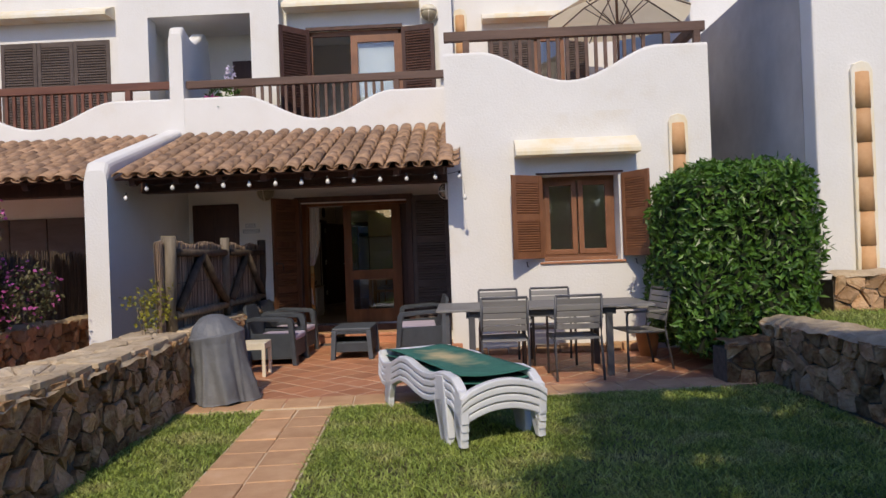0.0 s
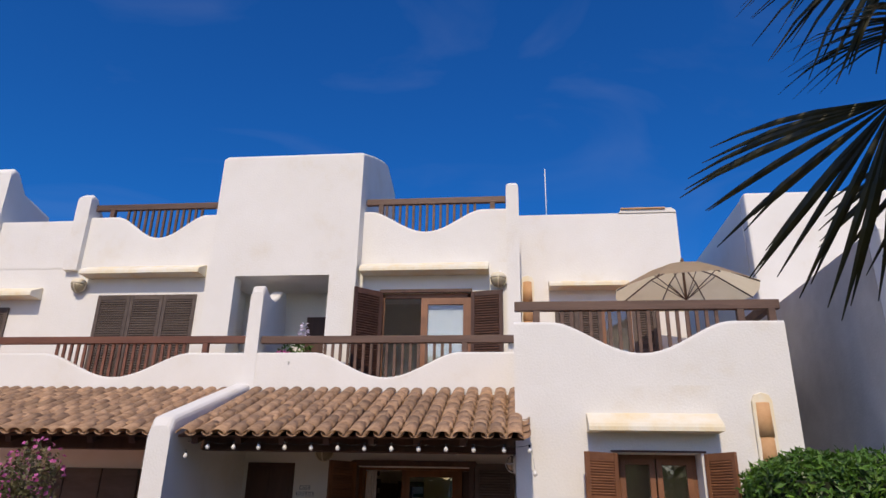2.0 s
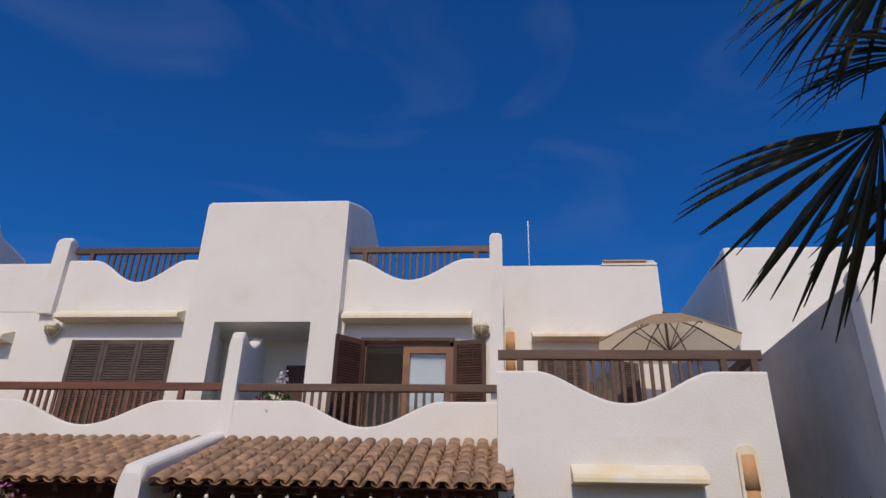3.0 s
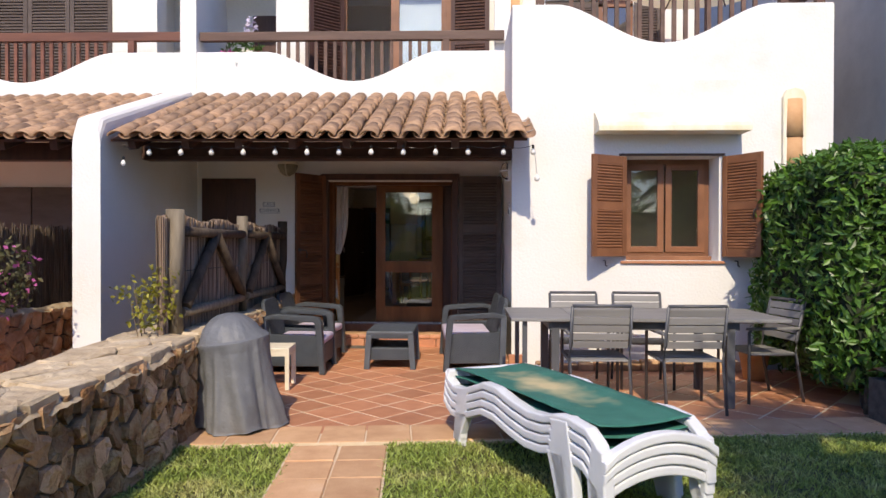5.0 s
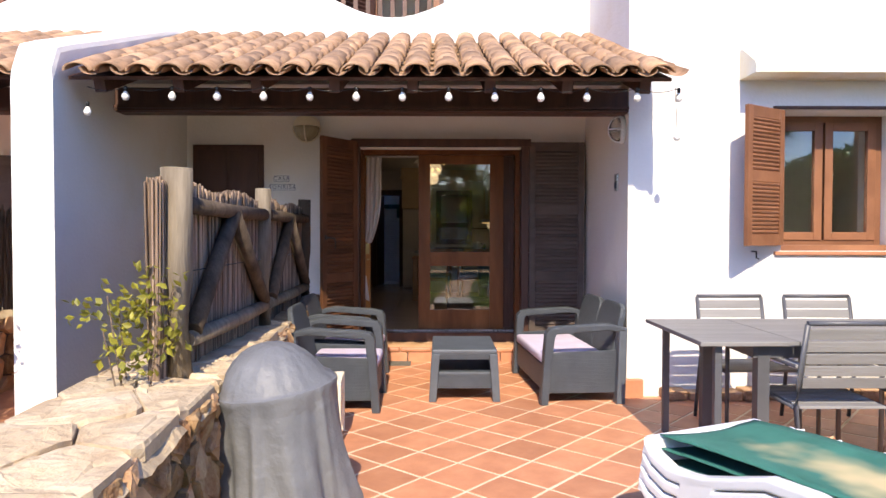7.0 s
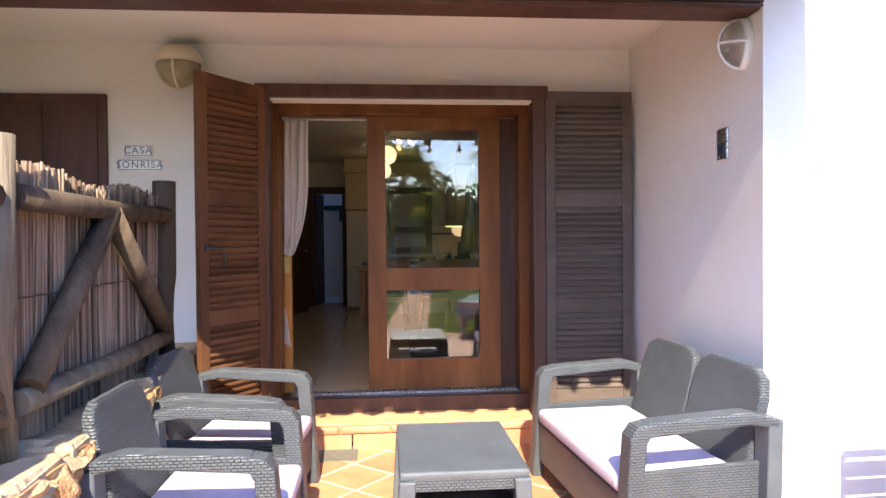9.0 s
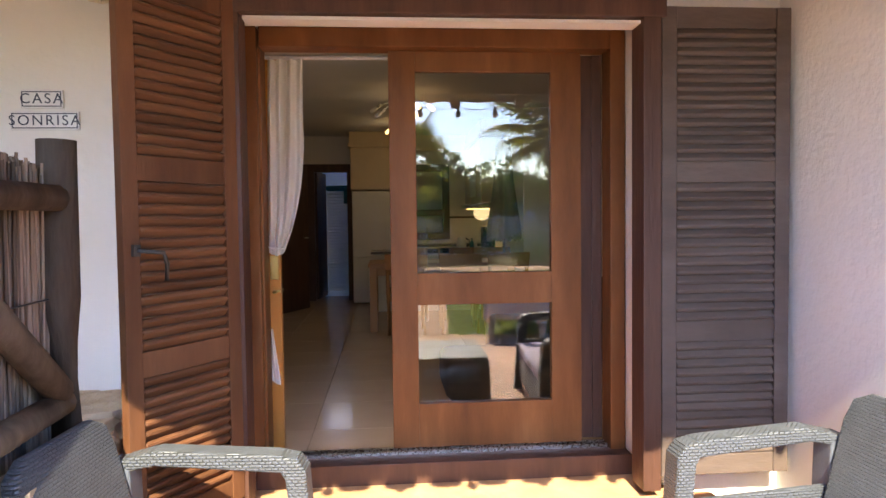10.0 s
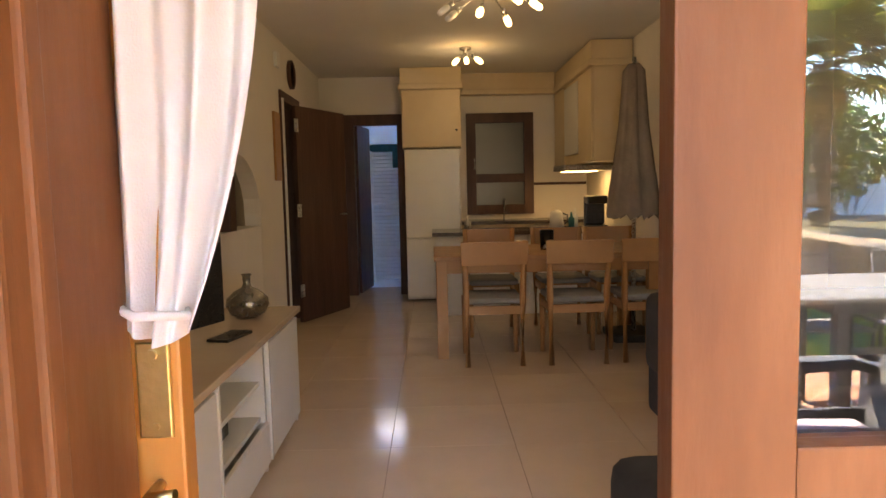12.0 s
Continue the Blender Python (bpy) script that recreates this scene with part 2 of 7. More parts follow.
WICKER = material("anthracite_moulded_wicker", [(0.3, (0.070, 0.083, 0.098)), (0.7, (0.096, 0.112, 0.130))], 6, 0.5, 1.0, 60, weave=23.0, dist=0.008)
WICKERPLAIN = material("anthracite_plastic", [(0.3, (0.070, 0.083, 0.098)), (0.7, (0.096, 0.112, 0.130))], 6, 0.5, 0.2, 120)
CUSHION = material("pale_lilac_cushion", [(0.3, (0.55, 0.475, 0.60)), (0.7, (0.64, 0.565, 0.68))], 6, 0.9, 0.3, 250)
ALU = material("dark_grey_aluminium", [(0.3, (0.075, 0.077, 0.082)), (0.7, (0.10, 0.10, 0.108))], 6, 0.45, 0.1, 120, spec=0.6)
SLAT = material("grey_composite_slat", [(0.3, (0.19, 0.182, 0.172)), (0.7, (0.26, 0.25, 0.235))], 10, 0.6, 0.2, 90, stretch=(0.1, 1, 1), vary=0.08)
WHITEPLASTIC = material("white_resin", [(0.3, (0.66, 0.68, 0.70)), (0.7, (0.76, 0.77, 0.78))], 4, 0.42, 0.06, 90)
CREAMPLASTIC = material("cream_resin", [(0.3, (0.70, 0.62, 0.46)), (0.7, (0.78, 0.71, 0.56))], 4, 0.5, 0.06, 90)
COVER = material("grey_vinyl_cover", [(0.3, (0.12, 0.123, 0.128)), (0.62, (0.16, 0.164, 0.17)), (0.85, (0.26, 0.26, 0.26))], 5, 0.55, 0.5, 16, dist=0.02)
CHROME = material("brushed_steel", [(0.3, (0.5, 0.5, 0.5)), (0.7, (0.62, 0.62, 0.62))], 8, 0.28, 0.05, 90, metal=1.0)
IRON = material("black_iron", [(0.3, (0.02, 0.02, 0.02)), (0.7, (0.05, 0.048, 0.045))], 12, 0.5, 0.2, 90)
BRASS = material("aged_brass", [(0.3, (0.50, 0.36, 0.13)), (0.7, (0.66, 0.50, 0.22))], 12, 0.35, 0.1, 90, metal=1.0)
FABRIC = material("white_curtain_cloth", [(0.3, (0.80, 0.78, 0.74)), (0.7, (0.86, 0.84, 0.80))], 5, 0.95, 0.3, 300, transmission=0.3)
CANVAS = material("ecru_parasol_canvas", [(0.3, (0.80, 0.68, 0.46)), (0.7, (0.86, 0.75, 0.54))], 4, 0.95, 0.2, 200, transmission=0.75)
# old hanging leaves, with their backlit shade put into the near-black colour
PALMSHADED = material("shaded_old_palm_leaf", [(0.3, (0.022, 0.024, 0.008)), (0.6, (0.045, 0.043, 0.015)), (0.85, (0.10, 0.075, 0.03))], 3, 0.55, 0.0, 20, transmission=0.12, island=0.4)
TAUPE = material("taupe_parasol_canvas", [(0.3, (0.20, 0.16, 0.135)), (0.7, (0.28, 0.23, 0.195))], 5, 0.95, 0.3, 200)
LAMPGLASS = material("yellowed_ribbed_glass", [(0.3, (0.30, 0.25, 0.16)), (0.7, (0.46, 0.40, 0.28))], 14, 0.25, 0.4, 60, stretch=(1, 1, 0.2))
CLAY = material("clay_drain_tile", [(0.3, (0.55, 0.29, 0.13)), (0.7, (0.66, 0.39, 0.20))], 5, 0.8, 0.3, 60, vary=0.12)
FLOORTILE = material("polished_beige_tile", [(0.3, (0.60, 0.465, 0.35)), (0.7, (0.66, 0.52, 0.395))], 2.5, 0.12, 0.01, 60, vary=0.04)
CABINET = material("cream_lacquered_cabinet", [(0.3, (0.66, 0.52, 0.33)), (0.7, (0.72, 0.585, 0.39))], 3, 0.4, 0.04, 60)
WHITEPANEL = material("white_lacquer", [(0.3, (0.70, 0.685, 0.66)), (0.7, (0.75, 0.735, 0.71))], 3, 0.35, 0.03, 60)
GRANITE = material("dark_granite", [(0.4, (0.03, 0.025, 0.022)), (0.6, (0.12, 0.09, 0.075)), (0.75, (0.2, 0.17, 0.15))], 90, 0.15, 0.02, 90)
BLACK = material("black_plastic", [(0.3, (0.012, 0.012, 0.013)), (0.7, (0.022, 0.022, 0.024))], 8, 0.3, 0.04, 90)
DARKFABRIC = material("charcoal_upholstery", [(0.3, (0.022, 0.022, 0.025)), (0.7, (0.04, 0.04, 0.045))], 8, 0.95, 0.4, 200)
PEWTER = material("pewter_glaze", [(0.3, (0.20, 0.185, 0.16)), (0.7, (0.32, 0.30, 0.26))], 5, 0.25, 0.05, 60, metal=0.8)
TEAL = material("teal_towel", [(0.3, (0.015, 0.09, 0.10)), (0.7, (0.03, 0.15, 0.16))], 8, 0.95, 0.4, 120)
CERAMIC = material("white_ceramic", [(0.3, (0.75, 0.74, 0.72)), (0.7, (0.80, 0.79, 0.77))], 6, 0.2, 0.02, 60)
INK = material("dark_blue_ink", [(0.3, (0.02, 0.025, 0.05)), (0.7, (0.04, 0.05, 0.08))], 8, 0.5, 0.0, 60)
MATGREY = material("grey_drain_mat", [(0.3, (0.10, 0.10, 0.085)), (0.7, (0.16, 0.155, 0.13))], 30, 0.9, 0.5, 120)
WINGLASS = clear_glass("window_glass", 1.78)
CLEAR = clear_glass("clear_glass", 1.5)
FROST = clear_glass("ribbed_lamp_glass", 1.45, 0.25, (0.85, 0.84, 0.78))
BULB = glow("lit_bulb", (1.0, 0.62, 0.26), 0.4)
BULBOFF = material("unlit_white_bulb", [(0.3, (0.75, 0.74, 0.72)), (0.7, (0.8, 0.79, 0.77))], 8, 0.2, 0.0, 60)

BEIGEGROUT = material("beige_joint", [(0.3, (0.40, 0.31, 0.23)), (0.7, (0.46, 0.36, 0.27))], 14, 0.6, 0.1, 90)
BLUEREFLECT = material("grey_blue_reflection", [(0.3, (0.20, 0.25, 0.30)), (0.7, (0.26, 0.31, 0.36))], 4, 0.6, 0.1, 60)
# green sling with a bleached sandy patch
SLING = material("faded_green_sling", [(0.3, (0.02, 0.13, 0.095)), (0.7, (0.035, 0.19, 0.14))], 6, 0.75, 0.3, 250)
nt = SLING.node_tree
tcs = nt.nodes.new("ShaderNodeTexCoord")
sep = nt.nodes.new("ShaderNodeSeparateXYZ")
nt.links.new(tcs.outputs["Object"], sep.inputs[0])
dx = nt.nodes.new("ShaderNodeMath"); dx.operation = "MULTIPLY_ADD"; dx.inputs[1].default_value, dx.inputs[2].default_value = 0.95, -1.02
dy = nt.nodes.new("ShaderNodeMath"); dy.operation = "MULTIPLY"; dy.inputs[1].default_value = 2.8
nt.links.new(sep.outputs[0], dx.inputs[0]); nt.links.new(sep.outputs[1], dy.inputs[0])
cx = nt.nodes.new("ShaderNodeCombineXYZ")
nt.links.new(dx.outputs[0], cx.inputs[0]); nt.links.new(dy.outputs[0], cx.inputs[1])
ln = nt.nodes.new("ShaderNodeVectorMath"); ln.operation = "LENGTH"
nt.links.new(cx.outputs[0], ln.inputs[0])
nz = nt.nodes.new("ShaderNodeTexNoise"); nz.inputs["Scale"].default_value = 5.0
nt.links.new(tcs.outputs["Object"], nz.inputs["Vector"])
ad = nt.nodes.new("ShaderNodeMath"); ad.operation = "MULTIPLY_ADD"; ad.inputs[1].default_value = 0.9
nt.links.new(nz.outputs["Fac"], ad.inputs[0]); nt.links.new(ln.outputs["Value"], ad.inputs[2])
fade = ramp_node(nt, [(0.5, (1, 1, 1)), (1.05, (0, 0, 0))])
nt.links.new(ad.outputs[0], fade.inputs[0])
mx = nt.nodes.new("ShaderNodeMix"); mx.data_type = "RGBA"
hs = [n for n in nt.nodes if n.type == "HUE_SAT"][0]
nt.links.new(fade.outputs[0], mx.inputs["Factor"]); nt.links.new(hs.outputs[0], mx.inputs[6])
mx.inputs[7].default_value = (0.56, 0.46, 0.25, 1)
nt.links.new(mx.outputs[2], nt.nodes["Principled BSDF"].inputs["Base Color"])


# ---- building helpers ----
def bx(bm, x0, x1, y0, y1, z0, z1, bevel=0.0, m=None, seg=2):
    mm = Matrix.Translation(((x0 + x1) / 2, (y0 + y1) / 2, (z0 + z1) / 2)) @ Matrix.Diagonal((x1 - x0, y1 - y0, z1 - z0, 1))
    made = bmesh.ops.create_cube(bm, size=1, matrix=(m or Matrix()) @ mm)["verts"]
    if bevel:
        edges = {e for v in made for e in v.link_edges}
        bmesh.ops.bevel(bm, geom=list(edges), offset=bevel, segments=seg, profile=0.6, affect="EDGES")
    return bm


def tube(bm, points, radii, n=10, cap=True):
    """A round bar along points."""
    rings = []
    for i, p in enumerate(points):
        p = Vector(p)
        a = Vector(points[max(i - 1, 0)])
        b = Vector(points[min(i + 1, len(points) - 1)])
        q = (b - a).to_track_quat("Z", "Y")
        r = radii[i] if hasattr(radii, "__len__") else radii
        rings.append([bm.verts.new(p + q @ Vector((r * math.cos(k * math.tau / n), r * math.sin(k * math.tau / n), 0))) for k in range(n)])
    for a, b in zip(rings, rings[1:]):
        for k in range(n):
            f = bm.faces.new((a[k], a[(k + 1) % n], b[(k + 1) % n], b[k]))
            f.smooth = True
    if cap:
        bm.faces.new(rings[0][::-1])
        bm.faces.new(rings[-1])
    return bm


def lathe(bm, profile, n=24, at=(0, 0, 0)):
    """A turned body from (radius, height) pairs."""
    rings = [[bm.verts.new((at[0] + max(r, 1e-4) * math.cos(k * math.tau / n), at[1] + max(r, 1e-4) * math.sin(k * math.tau / n), at[2] + z)) for k in range(n)] for r, z in profile]
    for a, b in zip(rings, rings[1:]):
        for k in range(n):
            f = bm.faces.new((a[k], a[(k + 1) % n], b[(k + 1) % n], b[k]))
            f.smooth = True
    bm.faces.new(rings[0][::-1])
    bm.faces.new(rings[-1])
    return bm


def slab(bm, outline, lo, hi, axis="y", bevel=0.0, above=None):
    """A plate with the given 2D outline, between lo and hi along axis; edges above a height are rounded."""
    def at(u, v, w):
        return {"y": (u, w, v), "x": (w, u, v), "z": (u, v, w)}[axis]
    a = [bm.verts.new(at(u, v, lo)) for u, v in outline]
    b = [bm.verts.new(at(u, v, hi)) for u, v in outline]
    n = len(outline)
    faces = [bm.faces.new(a), bm.faces.new(b[::-1])]
    for k in range(n):
        faces.append(bm.faces.new((a[k], b[k], b[(k + 1) % n], a[(k + 1) % n])))
    bmesh.ops.recalc_face_normals(bm, faces=faces)
    if bevel:
        long = {e for f in faces for e in f.edges if (e.verts[0] in a) == (e.verts[1] in a)}
        if above is not None:
            long = {e for e in long if min(v.co.z for v in e.verts) > above}
        bmesh.ops.bevel(bm, geom=list(long), offset=bevel, segments=3, profile=0.5, affect="EDGES")
    return bm


def link(name, bm, mat, smooth=None):
    me = bpy.data.meshes.new(name)
    bm.to_mesh(me)
    bm.free()
    me.materials.append(mat)
    if smooth:
        me.shade_smooth()
    return new(name, me)


def part(name, bm, mat, parent, label="", smooth=False):
    """One mesh object under a thing or under a part."""
    ob = link(name, bm, mat, smooth)
    ob.parent = parent
    return tagged(ob, label)


def shared(name, me, parent, m):
    """Another object on the same mesh."""
    ob = new(name, me)
    ob.parent = parent
    ob.matrix_basis = m
    return ob


def thing(name, label, category, m=None, group="", kind=""):
    ob = new(name)
    ob.empty_display_size = 0.1
    if m is not None:
        ob.matrix_basis = m
    return tagged(ob, label, category, group, kind)


def structure(name, bm, mat, label, category, smooth=False):
    return tagged(link(name, bm, mat, smooth), label, category, kind="structure")


def B():
    return bmesh.new()


def quads(name, verts, faces, mat, parent=None, label=""):
    me = bpy.data.meshes.new(name)
    me.from_pydata(verts, [], faces)
    me.materials.append(mat)
    ob = new(name, me)
    if parent:
        ob.parent = parent
    return tagged(ob, label)


def wavy(x0, x1, top, low, c0, c1, z0, n=20):
    """Outline of a parapet from z0 up to top, with a dip down to low between c0 and c1."""
    pts = [(x0, z0), (x1, z0), (x1, top)]
    for k in range(n + 1):
        u = k / n
        dip = (0.5 - 0.5 * math.cos(math.tau * u)) ** 0.8
        pts.append((c1 + (c0 - c1) * u, top + (low - top) * dip))
    pts.append((x0, top))
    return pts

# ---- ground ----
FL = 0.17      # indoor floor
LEANG = 0.068  # the garden is turned a little against the house
bm = B()
bx(bm, -400, 400, -400, 400, -0.6, -0.055)
structure("ground", bm, SOIL, "dry brown soil around the houses", "ground")
bm = B()
slab(bm, [(-2.45, -4.0), (3.1, -4.0), (3.08, 6.62), (2.6, 6.66), (-2.62, 6.1)], -0.2, -0.03, "z")
structure("lawn_bed", bm, GRASSBED, "green lawn ground between two stone walls", "lawn")
bm = B()
slab(bm, [(-2.7, 6.08), (2.62, 6.64), (3.3, 8.9), (3.3, 9.2), (-0.1, 9.2), (-0.1, 10.9), (-3.1, 10.9)], -0.2, -0.0025, "z")
patio = structure("patio_floor", bm, GROUT, "terracotta patio laid diagonally with yellow grout lines", "patio")
bm = B()
slab(bm, [(-4.7, 6.9), (-4.7, 10.9), (-12, 10.9), (-12, 6.9)], -0.2, -0.004, "z")
structure("neighbour_patio_floor", bm, TERRA, "red terracotta patio of the house next door", "patio")
bm = B()
slab(bm, [(-3.25, 3), (-3.25, 10.9), (-4.6, 10.9), (-4.6, 3)], -0.2, -0.01, "z")
structure("planting_strip", bm, SOIL, "bare soil strip behind the stone wall", "soil")

# ---- the house: porch ----
RX, FY, BY = -0.165, 9.11, 10.74   # inner face of the right block, its front, the porch back wall
def wall_with_hole(bm, x0, x1, z0, z1, y0, y1, hole):
    hx0, hx1, hz0, hz1 = hole
    bx(bm, x0, hx0, y0, y1, z0, z1)
    bx(bm, hx1, x1, y0, y1, z0, z1)
    if hz0 > z0:
        bx(bm, hx0, hx1, y0, y1, z0, hz0)
    bx(bm, hx0, hx1, y0, y1, hz1, z1)


bm = B()
wall_with_hole(bm, -12.0, RX, -0.1, 3.3, BY, BY + 0.36, (-2.61, -0.80, 0.12, 2.30))
structure("wall_porch_back", bm, PLASTER, "white plaster back wall of the covered porch", "wall")
bm = B()
slab(bm, [(8.25, -0.1), (BY, -0.1), (BY, 3.52), (8.45, 2.72), (8.3, 2.66), (8.25, 2.55)], -4.66, -4.37, "x", bevel=0.07, above=2.4)
structure("wall_porch_side", bm, PLASTER, "white plaster side wall of the porch with rounded sloping top", "wall")
# right block with the window
bm = B()
WX0, WX1, WZ0, WZ1 = 1.10, 2.12, 1.20, 2.36
wall_with_hole(bm, RX, 3.36, -0.1, 3.2, FY, FY + 0.39, (WX0, WX1, WZ0, WZ1))
bx(bm, RX, RX + 0.25, FY + 0.39, 12.4, -0.1, 3.2)
bx(bm, 3.10, 3.36, FY + 0.39, 12.4, -0.1, 3.2)
structure("wall_right_block", bm, PLASTER, "white plaster ground floor wall with a shuttered window", "wall")
bm = B()
slab(bm, wavy(RX, 3.36, 4.06, 3.63, 0.37, 2.67, 3.2), FY, FY + 0.22, "y", bevel=0.045, above=3.4)
slab(bm, [(FY + 0.22, 3.2), (12.4, 3.2), (12.4, 4.05), (FY + 0.22, 4.05)], RX, RX + 0.2, "x")
slab(bm, [(FY + 0.22, 3.2), (12.4, 3.2), (12.4, 4.05), (FY + 0.22, 4.05)], 3.16, 3.36, "x")
structure("terrace_parapet", bm, PLASTER, "white plaster terrace parapet with a scooped rounded top", "parapet")
bm = B()
bx(bm, RX + 0.2, 3.16, FY + 0.22, 12.5, 3.1, 3.3)
structure("terrace_floor", bm, TERRA, "terracotta floor of the upper terrace", "floor")
# the room behind the window stays dark
bm = B()
bx(bm, RX + 0.26, 3.09, 11.3, 11.4, -0.1, 3.1)
bx(bm, RX + 0.26, 3.09, FY + 0.395, 11.3, -0.1, 0.17)
structure("wall_bedroom", bm, CREAM, "plain cream wall of the room behind the window", "wall")

# balcony front, over the tiled porch roof
PY = 10.58
for name, x0, x1, c0, c1 in (("balcony_parapet", -4.33, RX, -3.35, -1.05), ("neighbour_balcony_parapet", -9.2, -4.53, -8.0, -5.5)):
    bm = B()
    slab(bm, wavy(x0, x1, 3.97, 3.57, c0, c1, 3.1), PY, PY + 0.2, "y", bevel=0.04, above=3.4)
    structure(name, bm, PLASTER, "white plaster balcony parapet with a scooped rounded top", "parapet")
bm = B()
bx(bm, -12, RX, PY + 0.05, 11.45, 3.15, 3.32)
structure("balcony_floor", bm, TERRA, "terracotta floor of the long balcony", "floor")
bm = B()
prof = [(PY - 0.01, 3.1), (PY - 0.01, 4.99), (PY + 0.03, 5.10), (PY + 0.11, 5.13), (PY + 0.22, 5.08), (PY + 0.38, 5.01), (PY + 0.55, 5.02), (PY + 0.72, 5.13), (PY + 0.90, 5.28), (PY + 1.05, 5.31), (PY + 1.16, 5.22), (PY + 1.19, 5.05), (PY + 1.20, 3.1)]
slab(bm, prof, -4.54, -4.32, "x", bevel=0.05, above=4.9)
structure("balcony_divider", bm, PLASTER, "white plaster divider between balconies with curled top", "wall")

# upper facade
FU = 11.4
bm = B()
wall_with_hole(bm, -2.95, -0.05, 3.3, 5.75, FU, FU + 0.3, (-2.50, -0.90, 3.33, 5.20))
wall_with_hole(bm, -12, -5.55, 3.3, 5.75, FU, FU + 0.3, (-7.8, -5.95, 3.6, 5.22))
structure("wall_upper_facade", bm, PLASTER, "white plaster first floor facade", "wall")
bm = B()
slab(bm, wavy(-2.95, -0.2, 6.80, 6.38, -2.75, -0.72, 5.75), FU, FU + 0.22, "y", bevel=0.05, above=6.2)
slab(bm, wavy(-8.3, -5.55, 6.82, 6.37, -7.75, -6.0, 5.75), FU, FU + 0.22, "y", bevel=0.05, above=6.2)
bx(bm, -14, -8.3, FU, FU + 0.22, 5.75, 6.76, 0.04)
structure("roof_parapet", bm, PLASTER, "white plaster roof parapet with scooped tops", "parapet")
bm = B()
slab(bm, [(FU - 0.12, 4.3), (12.3, 4.3), (12.3, 6.9), (FU + 0.35, 7.0), (FU + 0.1, 7.26), (FU - 0.03, 7.28), (FU - 0.12, 7.2)], -0.27, -0.04, "x", bevel=0.06, above=6.5)
slab(bm, [(FU - 0.12, 5.7), (12.6, 5.7), (12.6, 6.8), (FU + 0.4, 6.95), (FU + 0.1, 7.26), (FU - 0.03, 7.28), (FU - 0.12, 7.2)], -8.58, -8.30, "x", bevel=0.06, above=6.5)
slab(bm, [(FU - 0.12, 6.0), (12.6, 6.0), (12.6, 7.4), (FU + 0.4, 7.55), (FU + 0.1, 7.9), (FU - 0.03, 7.92), (FU - 0.12, 7.8)], -10.6, -10.15, "x", bevel=0.06, above=6.5)
structure("roof_piers", bm, PLASTER, "white plaster piers with rounded tops on the roof", "pier")
bm = B()
TX0, TX1, TY = -5.62, -2.90, 11.1
bx(bm, TX0, -5.10, TY, TY + 0.3, 3.3, 5.46)
bx(bm, -3.38, TX1, TY, TY + 0.3, 3.3, 5.46)
bx(bm, TX0, TX0 + 0.3, TY + 0.3, 13, 3.3, 5.46)
bx(bm, TX1 - 0.3, TX1, TY + 0.3, 13, 3.3, 5.46)
bx(bm, TX0, TX1, 12.2, 12.4, 3.3, 5.46)
slab(bm, [(TY, 5.46), (TY, 7.84), (TY + 0.06, 7.90), (12.2, 8.38), (13.0, 8.70), (13.4, 8.82), (14.4, 8.56), (14.6, 7.6), (14.7, 5.46)], TX0, TX1, "x", bevel=0.05, above=6.0)
tower = structure("stair_tower", bm, PLASTER, "tall white plaster stair tower with sloping back", "tower")
bm = B()
bx(bm, -14, TX0, FU + 0.22, 14, 5.78, 5.9)
bx(bm, TX1, -0.3, FU + 0.22, 14, 5.78, 5.9)
structure("roof_terrace_floor", bm, TERRA, "terracotta floor of the roof terrace", "floor")
# set-back wall over the terrace
bm = B()
wall_with_hole(bm, -0.04, 3.0, 3.3, 7.12, 12.5, 12.8, (0.6, 2.0, 3.35, 5.3))
slab(bm, [(1.9, 7.1), (3.0, 7.1), (3.0, 7.16), (2.92, 7.22), (1.95, 7.19)], 12.5, 12.8, "y")
bx(bm, 2.75, 3.0, 12.8, 18, 3.3, 7.1)
structure("wall_terrace_back", bm, PLASTER, "white plaster set-back wall above the terrace", "wall")
bm = B()
bx(bm, 1.95, 2.8, 12.46, 12.56, 7.19, 7.22, 0.01)
structure("roof_coping", bm, CLAY, "thin terracotta coping on the roof edge", "coping")
# hoods over the windows
def hood(name, x0, x1, zt, y, deep=0.30, high=0.24):
    bm = B()
    slab(bm, [(y, zt + high), (y - 0.05, zt + high), (y - deep + 0.02, zt + 0.09), (y - deep, zt + 0.05), (y - deep, zt), (y, zt)], x0, x1, "x")
    return structure(name, bm, STAINED, "white plaster window hood stained yellow on top", "hood")


hood("window_hood", 0.74, 2.36, 2.60, FY, 0.30, 0.24)
hood("balcony_door_hood", -2.85, -0.58, 5.52, FU, 0.32, 0.22)
hood("neighbour_window_hood", -8.1, -5.80, 5.55, FU, 0.32, 0.22)
hood("neighbour_far_hood", -12.5, -8.95, 5.15, FU, 0.32, 0.22)
hood("terrace_window_hood", 0.50, 1.95, 5.55, 12.5, 0.32, 0.16)

# ---- neighbouring house on the other side ----
bm = B()
NX, NY = 4.2, 8.06
bx(bm, NX, NX + 9, NY, NY + 0.3, -0.1, 4.92, 0.03)
slab(bm, [(NY + 0.02, 4.9), (NY + 0.3, 4.9), (NY + 0.3, 5.02), (NY + 0.16, 5.08), (NY + 0.05, 5.02)], NX, NX + 0.34, "x")
bx(bm, NX, NX + 9, 12.2, 12.5, 4.9, 7.35, 0.05)
slab(bm, [(12.5, 4.9), (20, 4.9), (20, 7.3), (12.5, 7.3)], NX, NX + 0.3, "x")
bx(bm, NX + 0.3, NX + 9, NY + 0.3, 12.2, 3.9, 4.1)
